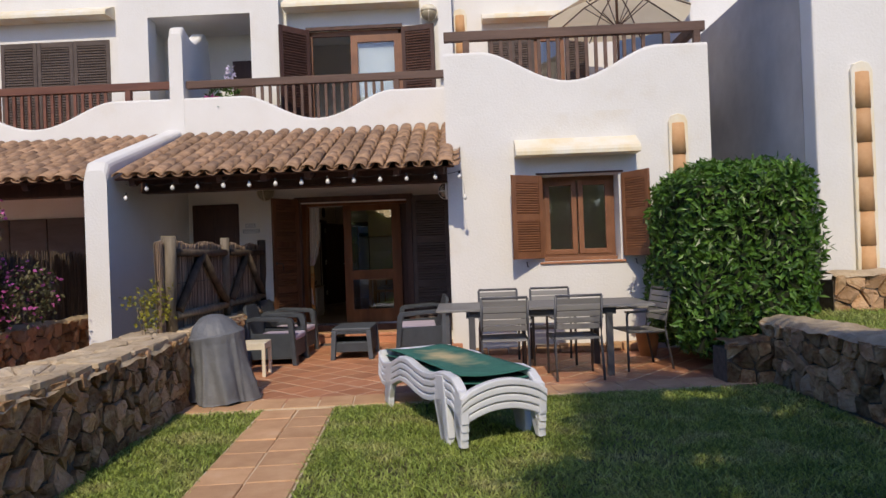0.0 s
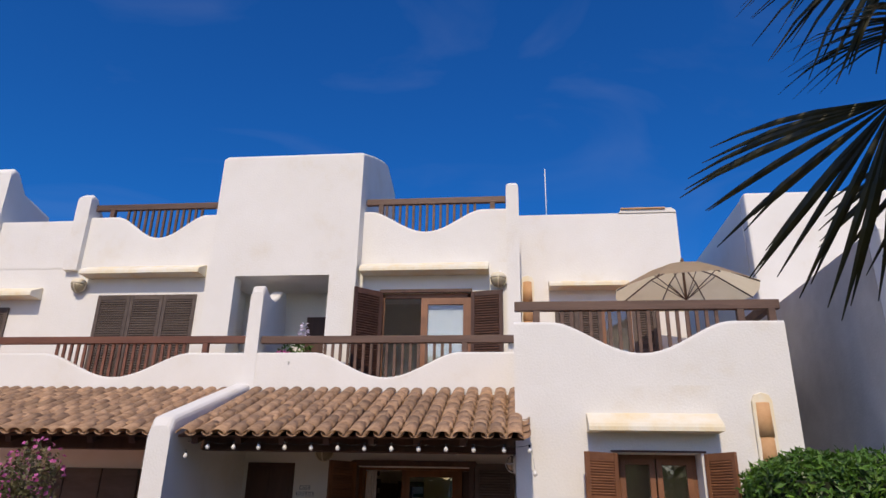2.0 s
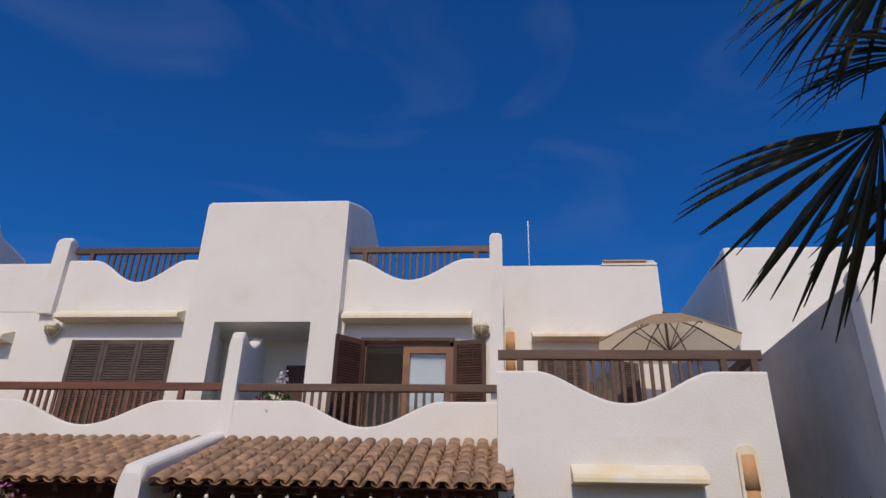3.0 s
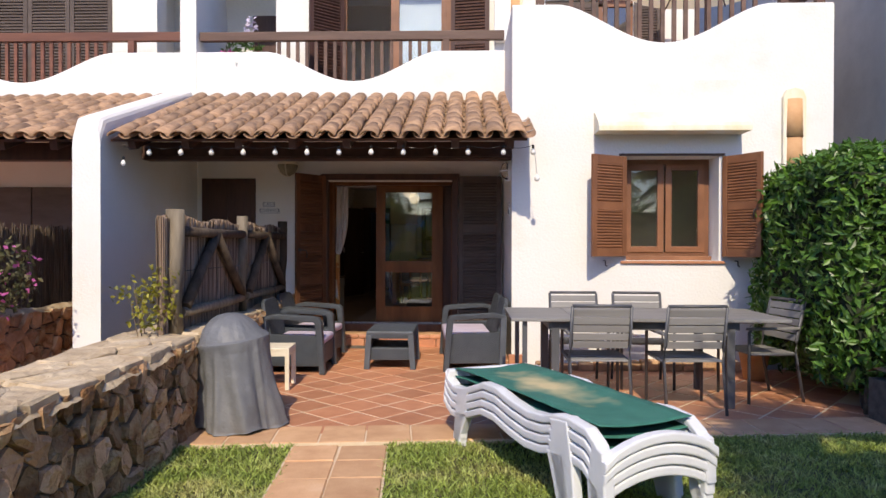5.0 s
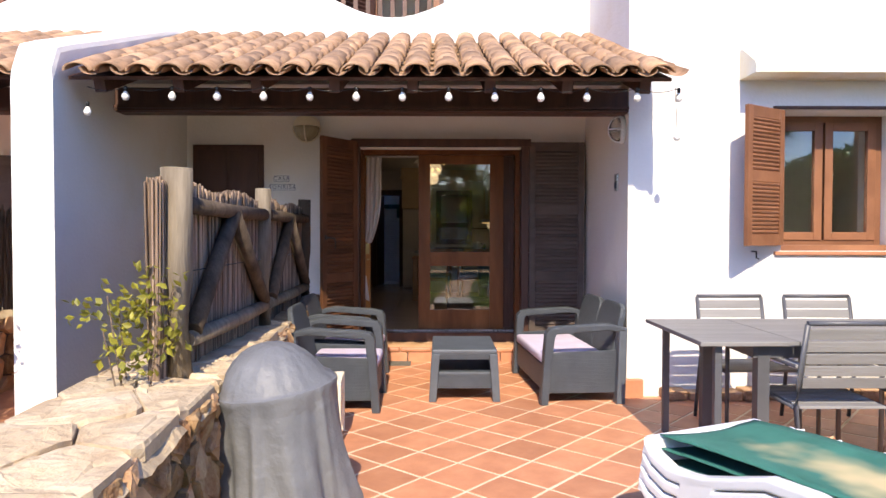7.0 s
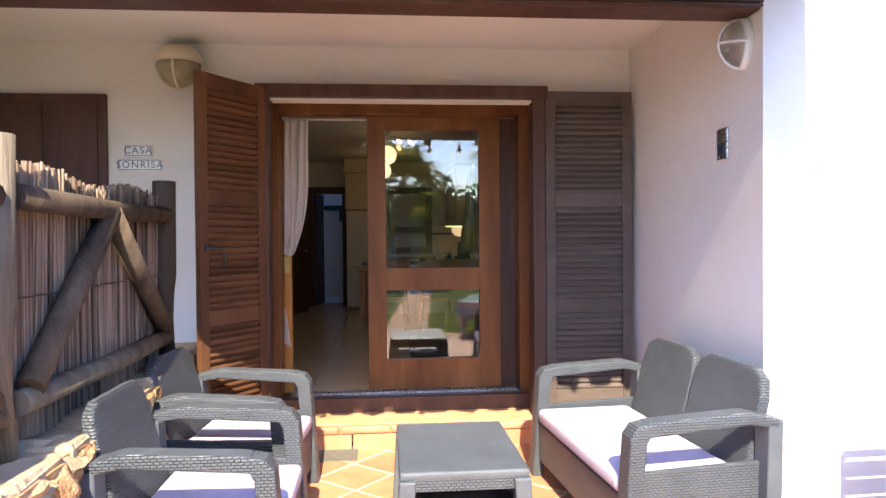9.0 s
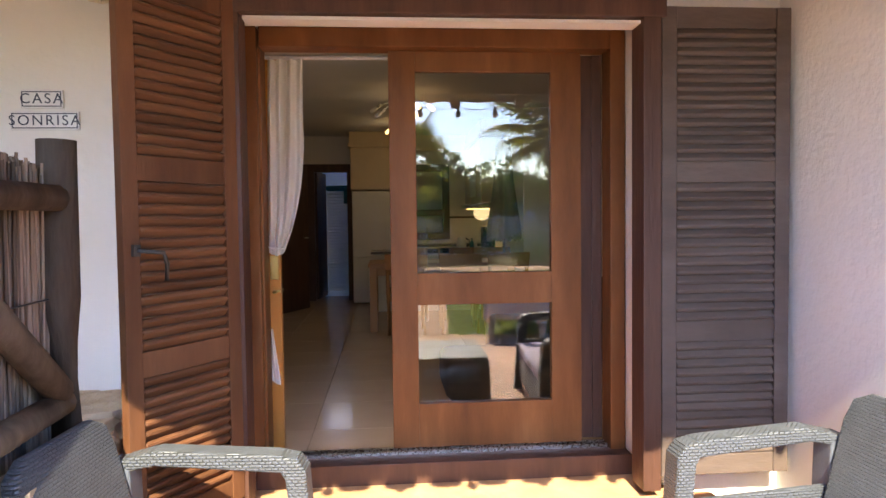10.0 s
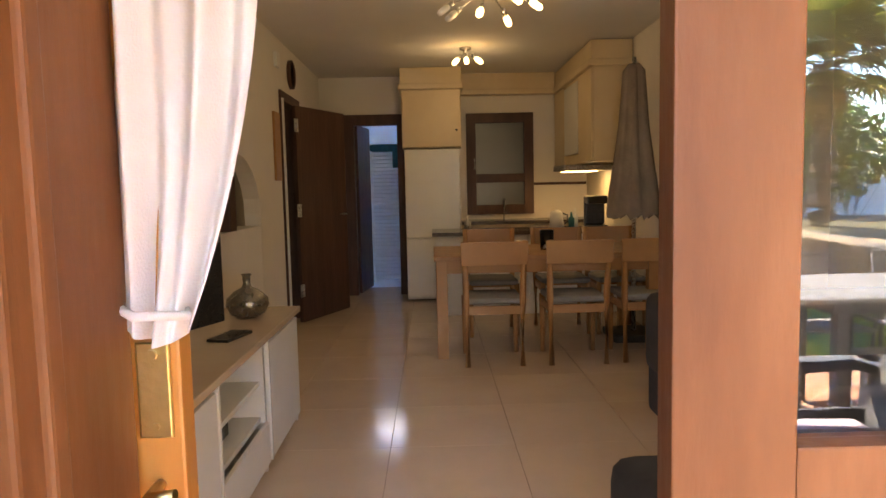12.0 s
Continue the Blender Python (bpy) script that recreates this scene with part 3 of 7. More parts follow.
structure("wall_neighbour_house", bm, PLASTER, "tall white plaster house standing forward next door", "wall")

# plain grey here, where the front of the same house is white
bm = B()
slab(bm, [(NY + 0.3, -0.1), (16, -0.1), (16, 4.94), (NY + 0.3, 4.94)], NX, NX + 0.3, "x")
structure("wall_neighbour_side", bm, GREYWALL, "grey side wall of the house next door", "wall")
# raised bed and its walls come with the stones below
bm = B()
slab(bm, [(3.4, -4), (12, -4), (12, 8.1), (3.4, 8.1)], 0.1, 0.56, "z")
structure("raised_lawn", bm, GRASSBED, "raised grass bed behind the retaining wall", "lawn")

# ---- indoors ----
bm = B()
bx(bm, -3.9, 1.2, 11.08, 19.5, FL - 0.2, FL - 0.012)
floor_in = structure("floor", bm, BEIGEGROUT, "polished beige tile floor indoors", "floor")
bm = B()
bx(bm, -3.95, 1.2, 11.10, 18.6, 2.70, 2.9)
structure("ceiling", bm, CEIL, "plain painted ceiling indoors", "ceiling")
LX = -3.45
bm = B()
# left wall with an arched niche and a doorway
def side_wall(bm):
    pts = [(11.1, FL - 0.1), (14.25, FL - 0.1), (14.25, 1.2)]
    for k in range(13):
        a = math.pi * (1 - k / 12)
        pts.append((14.85 + 0.6 * math.cos(a), 1.25 + 0.42 * math.sin(a)))
    pts += [(15.45, FL - 0.1), (16.25, FL - 0.1), (16.25, 2.22), (17.0, 2.22), (17.0, FL - 0.1), (18.35, FL - 0.1), (18.35, 2.72), (11.1, 2.72)]
    return pts


slab(bm, side_wall(bm), LX - 0.12, LX, "x")
bx(bm, LX - 0.5, LX - 0.38, 11.1, 18.35, 0, 2.72)
structure("wall_living_side", bm, CREAM, "cream plaster wall with an arched niche and a doorway", "wall")
bm = B()
wall_with_hole(bm, -2.50, 1.2, FL - 0.1, 2.72, 18.35, 18.6, (-1.70, -1.02, 1.14, 2.20))
bx(bm, LX - 0.5, -3.18, 18.35, 18.6, FL - 0.1, 2.72)
bx(bm, -3.18, -2.50, 18.35, 18.6, 2.22, 2.72)
structure("wall_kitchen_back", bm, CREAM, "cream kitchen wall with a window and a back door", "wall")
bm = B()
bx(bm, -0.35, -0.20, 15.8, 18.35, FL - 0.1, 2.72)
bx(bm, 0.95, 1.2, 11.1, 15.8, FL - 0.1, 2.72)
bx(bm, -0.35, 1.2, 15.66, 15.8, FL - 0.1, 2.72)
structure("wall_kitchen_side", bm, CREAM, "cream wall beside the kitchen", "wall")
# utility room seen through the back door
bm = B()
bx(bm, -4.2, -1.0, 21.2, 21.35, 0, 2.9)
bx(bm, -4.3, -4.2, 18.6, 21.3, 0, 2.9)
bx(bm, -1.8, -1.7, 18.6, 21.3, 0, 2.9)
bx(bm, -4.2, -1.0, 18.6, 21.3, 0, FL - 0.01)
structure("wall_yard", bm, PLASTER, "white plaster walls of the small back yard", "wall")
# unseen cover, added to hold back sky light so the rooms stay dark
bm = B()
bx(bm, -4.3, 1.2, 18.6, 20.95, 2.9, 3.0)
structure("ceiling_yard", bm, PLASTER, "added cover keeping sky light out of the small back yard", "ceiling")
bm = B()
bx(bm, -1.7, 1.2, 20.0, 20.1, 0, 2.9)
bx(bm, 1.1, 1.2, 18.6, 20.0, 0, 2.9)
structure("wall_store", bm, GREYWALL, "grey wall behind the kitchen window", "wall")
bm = B()
bx(bm, -14, -0.1, 13.8, 13.9, 3.3, 5.8)
structure("wall_upper_room", bm, CREAM, "plain cream wall of the upper rooms", "wall")
bm = B()
bx(bm, -0.04, 3.0, 13.6, 13.7, 3.3, 7.0)
bx(bm, -0.04, 3.0, 12.8, 13.6, 6.9, 7.0)
structure("wall_terrace_room", bm, CREAM, "plain cream wall of the terrace room", "wall")
bm = B()
bx(bm, -14, -12, 5, 20, -0.1, 6.7)
bx(bm, -12, 4.2, 21.5, 21.8, -0.1, 2.9)
structure("wall_row_end", bm, PLASTER, "plain white walls closing the row of houses", "wall")

# dark sheet painted in place of the unlit opening behind the niche
bm = B()
bx(bm, -4.05, -3.42, 12.16, 12.2, 3.33, 4.98, 0.005)
structure("door_5", bm, WOODDARK, "dark sheet standing in for the opening behind the stair niche", "door")
bm = B()
bx(bm, -14, -0.1, 11.7, 13.85, 5.70, 5.78)
structure("ceiling_upper", bm, CEIL, "plain ceiling of the upper rooms", "ceiling")

# ---- porch roofs ----
def barrel(r0, r1, length, thick=0.014, n=8):
    """One curved clay tile, lying along y, rising towards +y by its taper."""
    bm = B()
    rows = []
    for y, r in ((0, r0), (length, r1)):
        for rr in (r, r - thick):
            rows.append([bm.verts.new((rr * math.cos(math.pi * k / n), y, rr * math.sin(math.pi * k / n) * 0.62)) for k in range(n + 1)])
    o0, i0, o1, i1 = rows
    for k in range(n):
        f = bm.faces.new((o0[k], o0[k + 1], o1[k + 1], o1[k])); f.smooth = True
        f = bm.faces.new((i0[k + 1], i0[k], i1[k], i1[k + 1])); f.smooth = True
        bm.faces.new((o0[k + 1], o0[k], i0[k], i0[k + 1]))
        bm.faces.new((o1[k], o1[k + 1], i1[k + 1], i1[k]))
    bmesh.ops.recalc_face_normals(bm, faces=bm.faces)
    me = bpy.data.meshes.new("roof_tile")
    bm.to_mesh(me)
    bm.free()
    me.materials.append(ROOFTILE)
    return me


COVER_TILE = barrel(0.098, 0.080, 0.40)
EAVE, RIDGE = (8.33, 2.44), (10.56, 3.30)
slope = math.degrees(math.atan2(RIDGE[1] - EAVE[1], RIDGE[0] - EAVE[0]))
run = math.hypot(RIDGE[0] - EAVE[0], RIDGE[1] - EAVE[1])


def tiled_roof(name, x0, x1, label):
    bm = B()
    base = pose(0, EAVE[0], EAVE[1], slope)
    bx(bm, x0, x1, 0.06, run, -0.035, -0.01, m=base)
    roof = structure(name, bm, WOODDARK, label, "roof")
    cols = int((x1 - x0) / 0.208)
    step = (x1 - x0) / cols
    rnd = random.Random(5)
    pan = B()
    for c in range(cols):
        xc = x0 + step * (c + 0.5)
        for r in range(8):
            d = r * 0.295 - 0.03 + rnd.uniform(-0.012, 0.012)
            m = base @ pose(xc + rnd.uniform(-0.006, 0.006), d, 0.035 + rnd.uniform(0, 0.006), 2.4 + rnd.uniform(-0.8, 0.8), 0, rnd.uniform(-1.5, 1.5))
            shared("roof_tile", COVER_TILE, roof, m)
        # trough between two rows
        xe = xc + step / 2
        n = 6
        for r in range(8):
            d0, d1 = r * 0.295 - 0.05, r * 0.295 + 0.31
            ra = [base @ Vector((xe + 0.075 * math.cos(math.pi * k / n), d0, 0.058 - 0.05 * math.sin(math.pi * k / n) + 0.008)) for k in range(n + 1)]
            rb = [base @ Vector((xe + 0.085 * math.cos(math.pi * k / n), d1, 0.058 - 0.055 * math.sin(math.pi * k / n) - 0.006)) for k in range(n + 1)]
            va, vb = [pan.verts.new(p) for p in ra], [pan.verts.new(p) for p in rb]
            for k in range(n):
                pan.faces.new((va[k], va[k + 1], vb[k + 1], vb[k])).smooth = True
    part("trough_tiles", pan, ROOFTILE, roof)["kind"] = "stuff"
    return roof


tiled_roof("porch_roof", -4.34, -0.06, "sloping porch roof of weathered barrel tiles")
tiled_roof("neighbour_porch_roof", -9.1, -4.68, "sloping barrel tile roof of the porch next door")
bm = B()
bx(bm, -4.36, RX, 9.12, 9.30, 2.33, 2.53, 0.012)
structure("porch_beam", bm, WOODDARK, "dark brown timber beam across the porch", "beam")
bm = B()
bx(bm, -4.36, RX, 9.10, 9.12, 2.36, 2.385)
bx(bm, -4.36, RX, 9.105, 9.12, 2.34, 2.352)
structure("porch_beam_trim", bm, WOODDARK, "dark moulding along the porch beam", "trim")
bm = B()
bx(bm, -9.1, -4.68, 9.12, 9.30, 2.33, 2.53, 0.012)
structure("neighbour_porch_beam", bm, WOODDARK, "dark timber beam of the porch next door", "beam")
base = pose(0, EAVE[0], EAVE[1], slope)
raft = B()
bx(raft, -0.04, 0.04, 0.10, run, -0.13, -0.036, 0.006)
rme = bpy.data.meshes.new("rafter")
raft.to_mesh(rme); raft.free(); rme.materials.append(WOODDARK)
rafters = thing("rafters", "dark timber rafters under the tiled porch roof", "rafter", kind="structure")
for k in range(8):
    shared("rafter", rme, rafters, base @ Matrix.Translation((-4.15 + k * 0.56, 0, 0)))
for k in range(8):
    shared("rafter", rme, rafters, base @ Matrix.Translation((-8.9 + k * 0.56, 0, 0)))
bm = B()
bx(bm, -4.36, RX, 9.32, BY, 2.60, 2.63)
structure("porch_soffit", bm, PLASTER, "white painted porch soffit", "soffit")
bm = B()
bx(bm, -9.1, -4.68, 9.32, BY, 2.60, 2.63)
structure("neighbour_porch_soffit", bm, PLASTER, "white painted soffit next door", "soffit")

# ---- louvred shutters ----
def shutter(name, w, h, rows, m, frame_mat, slat_mat, label, slat_h=0.042, group="", thick=0.036, stile=0.065):
    """A louvred leaf hinged at x = 0, reaching to x = w, foot at z = 0, face to -y. rows: heights of its louvred fields."""
    top = thing(name, label, "shutter", m, group)
    for x0 in (0, w - stile):
        bm = B(); bx(bm, x0, x0 + stile, 0, thick, 0, h, 0.004); part("stile", bm, frame_mat, top)
    gap = 0.09
    usable = h - gap * (len(rows) + 1)
    z = 0.0
    bm = B(); bx(bm, 0, w - 2 * stile, -0.012, 0.012, -slat_h / 2, slat_h / 2, 0.006, seg=1)
    bmesh.ops.rotate(bm, verts=bm.verts, cent=(0, 0, 0), matrix=Matrix.Rotation(radians(-38), 3, "X"))
    me = bpy.data.meshes.new("slat"); bm.to_mesh(me); bm.free(); me.materials.append(slat_mat)
    for share in rows:
        bm = B(); bx(bm, stile, w - stile, 0.003, thick - 0.003, z, z + gap, 0.004); part("rail", bm, frame_mat, top)
        z += gap
        field = usable * share
        n = max(1, int(field / (slat_h * 0.86)))
        for k in range(n):
            shared("slat", me, top, Matrix.Translation((stile, thick / 2, z + field * (k + 0.5) / n)))
        z += field
    bm = B(); bx(bm, stile, w - stile, 0.003, thick - 0.003, h - gap, h, 0.004); part("rail", bm, frame_mat, top)
    return top


SH = (0.3, 0.36, 0.34)
left_shutter = shutter("door_shutter", 0.53, 2.03, SH, pose(-2.585, 10.60, 0.26, 0, 0, 180 + 57), WOODSHUTRED, WOODRED_H, "dark red-brown louvred wooden shutter standing half open beside the sliding door", 0.044, "door shutters")
right_shutter = shutter("door_shutter", 0.575, 2.03, SH, pose(-0.775, 10.595, 0.26), WOODSHUT, WOODSHUT, "dark weathered louvred shutter folded flat against the porch wall", 0.044, "door shutters")
bm = B()
bx(bm, 0.475, 0.50, 0.036, 0.052, 1.02, 1.06)
tube(bm, [(0.49, 0.05, 1.04), (0.40, 0.075, 1.03), (0.385, 0.075, 0.99), (0.385, 0.07, 0.93)], 0.008)
part("latch", bm, IRON, left_shutter, "small iron shutter latch")

# ---- sliding door ----
door = thing("door_1", "red-brown sliding terrace door half open with two glass panes", "door", kind="structure")
DY = 11.04
bm = B()
bx(bm, -2.64, -2.54, 10.585, 10.73, 0.20, 2.31, 0.006)
bx(bm, -0.86, -0.78, 10.585, 10.73, 0.20, 2.31, 0.006)
bx(bm, -2.62, -0.76, 10.578, 10.73, 2.24, 2.32, 0.006)
part("outer_frame", bm, WOODDARK, door, "dark outer frame for the shutters")
bm = B()
bx(bm, -2.53, -0.86, 10.62, 10.72, 2.222, 2.236)
part("head_gap", bm, PLASTER, door)
bm = B()
bx(bm, -2.605, -2.540, 10.96, 11.195, 0.26, 2.29, 0.006)
bx(bm, -2.56, -2.53, 11.0, 11.03, 0.27, 2.20, 0.005)
bx(bm, -0.88, -0.805, 10.96, 11.09, 0.26, 2.29, 0.006)
bx(bm, -2.53, -0.88, 10.96, 11.09, 2.20, 2.29, 0.006)
part("inner_frame", bm, WOODRED, door, "red-brown door frame")
bm = B()
bx(bm, -2.618, -2.594, 10.735, 10.955, 0.20, 2.29, 0.003)
part("jamb_lining", bm, WOODRED, door, "red-brown board lining the reveal")
# inner jamb: reflected sunlight is put into its honey colour
bm = B()
bx(bm, -2.60, -2.487, 11.205, 11.245, FL, 2.2, 0.004)
part("inner_jamb", bm, WOODLIT, door, "inner jamb coloured honey for the reflected sunlight on it")
bm = B()
bx(bm, -2.57, -0.80, 10.88, 11.12, 0.14, 0.262, 0.005)
part("sill", bm, WOODDARK, door, "dark wooden sill")
bm = B()
bx(bm, -2.47, -0.88, 11.0, 11.02, 0.262, 0.276)
bx(bm, -2.47, -0.88, 11.05, 11.07, 0.262, 0.276)
part("track", bm, CHROME, door, "aluminium sliding track")
leaf = B()
LX0, LX1 = -1.938, -1.00
for a in ((LX0, -1.81, 0.28, 2.225), (-1.15, LX1, 0.28, 2.225), (-1.81, -1.15, 2.105, 2.225), (-1.81, -1.15, 0.98, 1.135), (-1.81, -1.15, 0.28, 0.495)):
    bx(leaf, a[0], a[1], DY, DY + 0.045, a[2], a[3], 0.003)
sliding = part("sliding_leaf", leaf, WOODRED, door, "red-brown sliding leaf with two panes")
for z0, z1 in ((1.135, 2.105), (0.495, 0.98)):
    bm = B()
    bx(bm, -1.815, -1.145, DY + 0.026, DY + 0.032, z0 - 0.005, z1 + 0.005)
    pane = part("pane", bm, WINGLASS, sliding)
    pane.visible_shadow = False
bm = B()
for a in ((-1.02, -0.99, 0.28, 2.2), (-0.93, -0.88, 0.28, 2.2)):
    bx(bm, a[0], a[1], 11.09, 11.13, a[2], a[3], 0.003)
bx(bm, -1.0, -0.92, 11.10, 11.12, 0.28, 2.2)
part("fixed_leaf", bm, WOODDARK, door, "fixed leaf behind the sliding one")
bm = B()
slab(bm, [(-2.540, 1.105), (-2.498, 1.105), (-2.498, 1.225), (-2.540, 1.225)], 11.199, 11.205, "y", bevel=0.003)
tube(bm, [(-2.519, 11.20, 1.21), (-2.519, 11.193, 1.21)], 0.007)
tube(bm, [(-2.519, 11.20, 1.12), (-2.519, 11.195, 1.12)], 0.005)
tube(bm, [(-2.519, 11.203, 1.045), (-2.519, 11.165, 1.045), (-2.485, 11.160, 1.05)], 0.007)
part("lock_plate", bm, BRASS, door, "brass lock plate")
# step under the door: bullnose and riser tiles
step = thing("door_step", "terracotta tiled step below the sliding door", "step", kind="structure")
bm = B()
bx(bm, -2.75, -0.62, 10.62, 10.89, 0.10, 0.165)
part("ledge", bm, TERRAPATH, step, "worn tiled ledge")
bn = B(); bx(bn, -0.158, 0.158, 0, 0.10, 0, 0.05, 0.018)
me_b = bpy.data.meshes.new("nosing_tile"); bn.to_mesh(me_b); bn.free(); me_b.materials.append(TERRA)
rt = B(); bx(rt, -0.156, 0.156, 0, 0.03, -0.01, 0.10, 0.003)
me_r = bpy.data.meshes.new("riser_tile"); rt.to_mesh(me_r); rt.free(); me_r.materials.append(TERRA)
for k in range(7):
    shared("nosing_tile", me_b, step, Matrix.Translation((-2.60 + k * 0.322, 10.58, 0.105)))
    shared("riser_tile", me_r, step, Matrix.Translation((-2.52 + k * 0.322, 10.595, 0.0)))

# ---- ground floor window ----
win = thing("window_1", "brown wooden casement window with two panes and terracotta sill", "window", kind="structure")
WY = FY + 0.30
bm = B()
UX0, UX1 = WX0 + 0.003, WX1 - 0.003
for a in ((UX0, UX0 + 0.055, WZ0, WZ1), (UX1 - 0.055, UX1, WZ0, WZ1), (UX0 + 0.055, UX1 - 0.055, WZ1 - 0.055, WZ1), (UX0 + 0.055, UX1 - 0.055, WZ0, WZ0 + 0.09)):
    bx(bm, a[0], a[1], WY, WY + 0.07, a[2], a[3], 0.004)
part("window_frame", bm, WOODWIN, win)
for x0, x1 in ((UX0 + 0.055, 1.60), (1.62, UX1 - 0.055)):
    bm = B()
    for a in ((x0, x0 + 0.07, WZ0 + 0.09, WZ1 - 0.055), (x1 - 0.07, x1, WZ0 + 0.09, WZ1 - 0.055), (x0 + 0.07, x1 - 0.07, WZ1 - 0.125, WZ1 - 0.055), (x0 + 0.07, x1 - 0.07, WZ0 + 0.09, WZ0 + 0.16)):
        bx(bm, a[0], a[1], WY - 0.012, WY + 0.04, a[2], a[3], 0.004)
    sash = part("sash", bm, WOODWIN, win)
    bm = B(); bx(bm, x0 + 0.065, x1 - 0.065, WY + 0.012, WY + 0.018, WZ0 + 0.15, WZ1 - 0.12)
    p = part("pane", bm, WINGLASS, sash); p.visible_shadow = False
bm = B(); bx(bm, WX0 - 0.08, WX1 + 0.06, FY - 0.025, FY + 0.02, WZ1 + 0.005, WZ1 + 0.03, 0.004)
part("head_trim", bm, WOODDARK, win)
bm = B(); bx(bm, WX0 - 0.06, WX1 + 0.06, FY - 0.03, WY, WZ0 - 0.03, WZ0, 0.006)
part("window_sill", bm, TERRA, win, "thin terracotta sill")
bm = B(); bx(bm, WX0 + 0.004, UX1, WY - 0.09, WY - 0.014, WZ0, WZ0 + 0.05, 0.006)
part("lower_trim", bm, WOODWIN, win)
ws = shutter("window_shutter", 0.50, 1.10, (0.5, 0.5), pose(WX0 - 0.02, FY - 0.015, 1.25, 0, 0, 180 + 33), WOODWIN, WOODWIN, "brown louvred window shutter standing open", 0.036, "window shutters", stile=0.06)
ws2 = shutter("window_shutter", 0.50, 1.10, (0.5, 0.5), pose(WX1 + 0.02, FY - 0.04, 1.25, 0, 0, -62), WOODWIN, WOODWIN, "brown louvred window shutter standing open beside the hedge", 0.036, "window shutters", stile=0.06)
for s in (ws, ws2):
    bm = B(); tube(bm, [(0.44, -0.005, 0.50), (0.44, -0.03, 0.50), (0.43, -0.03, 0.40)], 0.008); part("latch", bm, IRON, s, "black iron shutter latch")
for x in (0.86, 2.3):
    stay = thing("shutter_stay", "small black iron shutter stay on the wall", "shutter stay", pose(x, FY, 1.2))
    bm = B(); tube(bm, [(0, 0, 0), (0, -0.08, 0), (0, -0.085, -0.05), (0.02, -0.085, -0.06)], 0.007); part("hook", bm, IRON, stay)

# ---- railings ----
def railing(name, x0, x1, y, top, high, c0, c1, low, mat, label, posts=(), deep=0.09, gap=0.125):
    r = thing(name, label, "railing", pose(0, y, 0))
    bm = B(); bx(bm, x0, x1, -deep / 2, deep / 2, top - high, top, 0.008); part("handrail", bm, mat, r)
    n = int((c1 - c0) / gap)
    for k in range(1, n):
        x = c0 + (c1 - c0) * k / n
        dip = (0.5 - 0.5 * math.cos(math.tau * k / n)) ** 0.8
        z = low[0] + (low[1] - low[0]) * dip - 0.03
        bm = B(); bx(bm, x - 0.023, x + 0.023, -0.019, 0.019, z, top - high, 0.003); part("baluster", bm, mat, r)
    for x in posts:
        bm = B(); bx(bm, x - 0.045, x + 0.045, -0.045, 0.045, low[0] - 0.05, top - high, 0.005); part("post", bm, mat, r)
    return r


railing("balcony_railing", -4.30, RX, PY + 0.1, 4.25, 0.12, -3.35, -1.05, (3.97, 3.57), WOODRAIL, "weathered brown balcony railing above the tiled roof", (-0.95,))
railing("balcony_railing", -9.2, -4.55, PY + 0.1, 4.26, 0.12, -8.0, -5.5, (3.97, 3.57), WOODRAIL_R, "reddish brown balcony railing next door", (-5.25,))
railing("terrace_railing", -0.15, 3.36, FY + 0.1, 4.36, 0.13, 0.37, 2.67, (4.06, 3.63), WOODRAIL, "weathered brown railing around the upper terrace", (0.15, 2.85, 3.25))
railing("roof_railing", -2.88, -0.28, FU + 0.12, 7.08, 0.12, -2.75, -0.72, (6.8, 6.38), WOODRAIL, "thin brown railing on the roof terrace", (-2.60, -0.52), 0.08)
railing("roof_railing", -8.30, -5.63, FU + 0.12, 7.11, 0.12, -7.75, -6.0, (6.8, 6.37), WOODRAIL, "thin brown railing on the roof terrace next door", (-7.95,), 0.08)
bm = B()
ret = thing("terrace_side_railing", "brown railing along the terrace side", "railing")
bx(bm, 3.2, 3.3, FY + 0.16, 11.5, 4.23, 4.36, 0.008)
part("handrail", bm, WOODRAIL, ret)
for k in range(4):
    bm = B(); bx(bm, 3.22, 3.28, FY + 0.8 + k * 0.6, FY + 0.86 + k * 0.6, 4.03, 4.23); part("post", bm, WOODRAIL, ret)

# ---- first floor door and windows ----
bd = thing("door_2", "brown balcony door with glass and white curtain", "door", kind="structure")
bm = B()
for a in ((-2.50, -2.43, 3.33, 5.2), (-0.97, -0.90, 3.33, 5.2), (-2.5, -0.9, 5.12, 5.2), (-1.78, -1.66, 3.33, 5.12), (-1.04, -0.97, 3.33, 5.12), (-1.66, -1.04, 5.0, 5.12), (-1.66, -1.04, 3.33, 3.6)):
    bx(bm, a[0], a[1], FU + 0.06, FU + 0.12, a[2], a[3], 0.004)
part("frame", bm, WOODWIN, bd)
bm = B(); bx(bm, -1.67, -1.03, FU + 0.085, FU + 0.092, 3.6, 5.0); p = part("pane", bm, WINGLASS, bd); p.visible_shadow = False
# sheet behind the pane, its blue-grey painted for the sky reflection
bm = B(); bx(bm, -1.66, -1.04, FU + 0.15, FU + 0.16, 3.6, 5.0); part("blind", bm, BLUEREFLECT, bd, "grey-blue sheet standing in for the reflection in the glass")
bm = B(); bx(bm, -2.52, -0.88, FU - 0.03, FU + 0.02, 5.2, 5.26, 0.004); part("head_trim", bm, WOODDARK, bd)
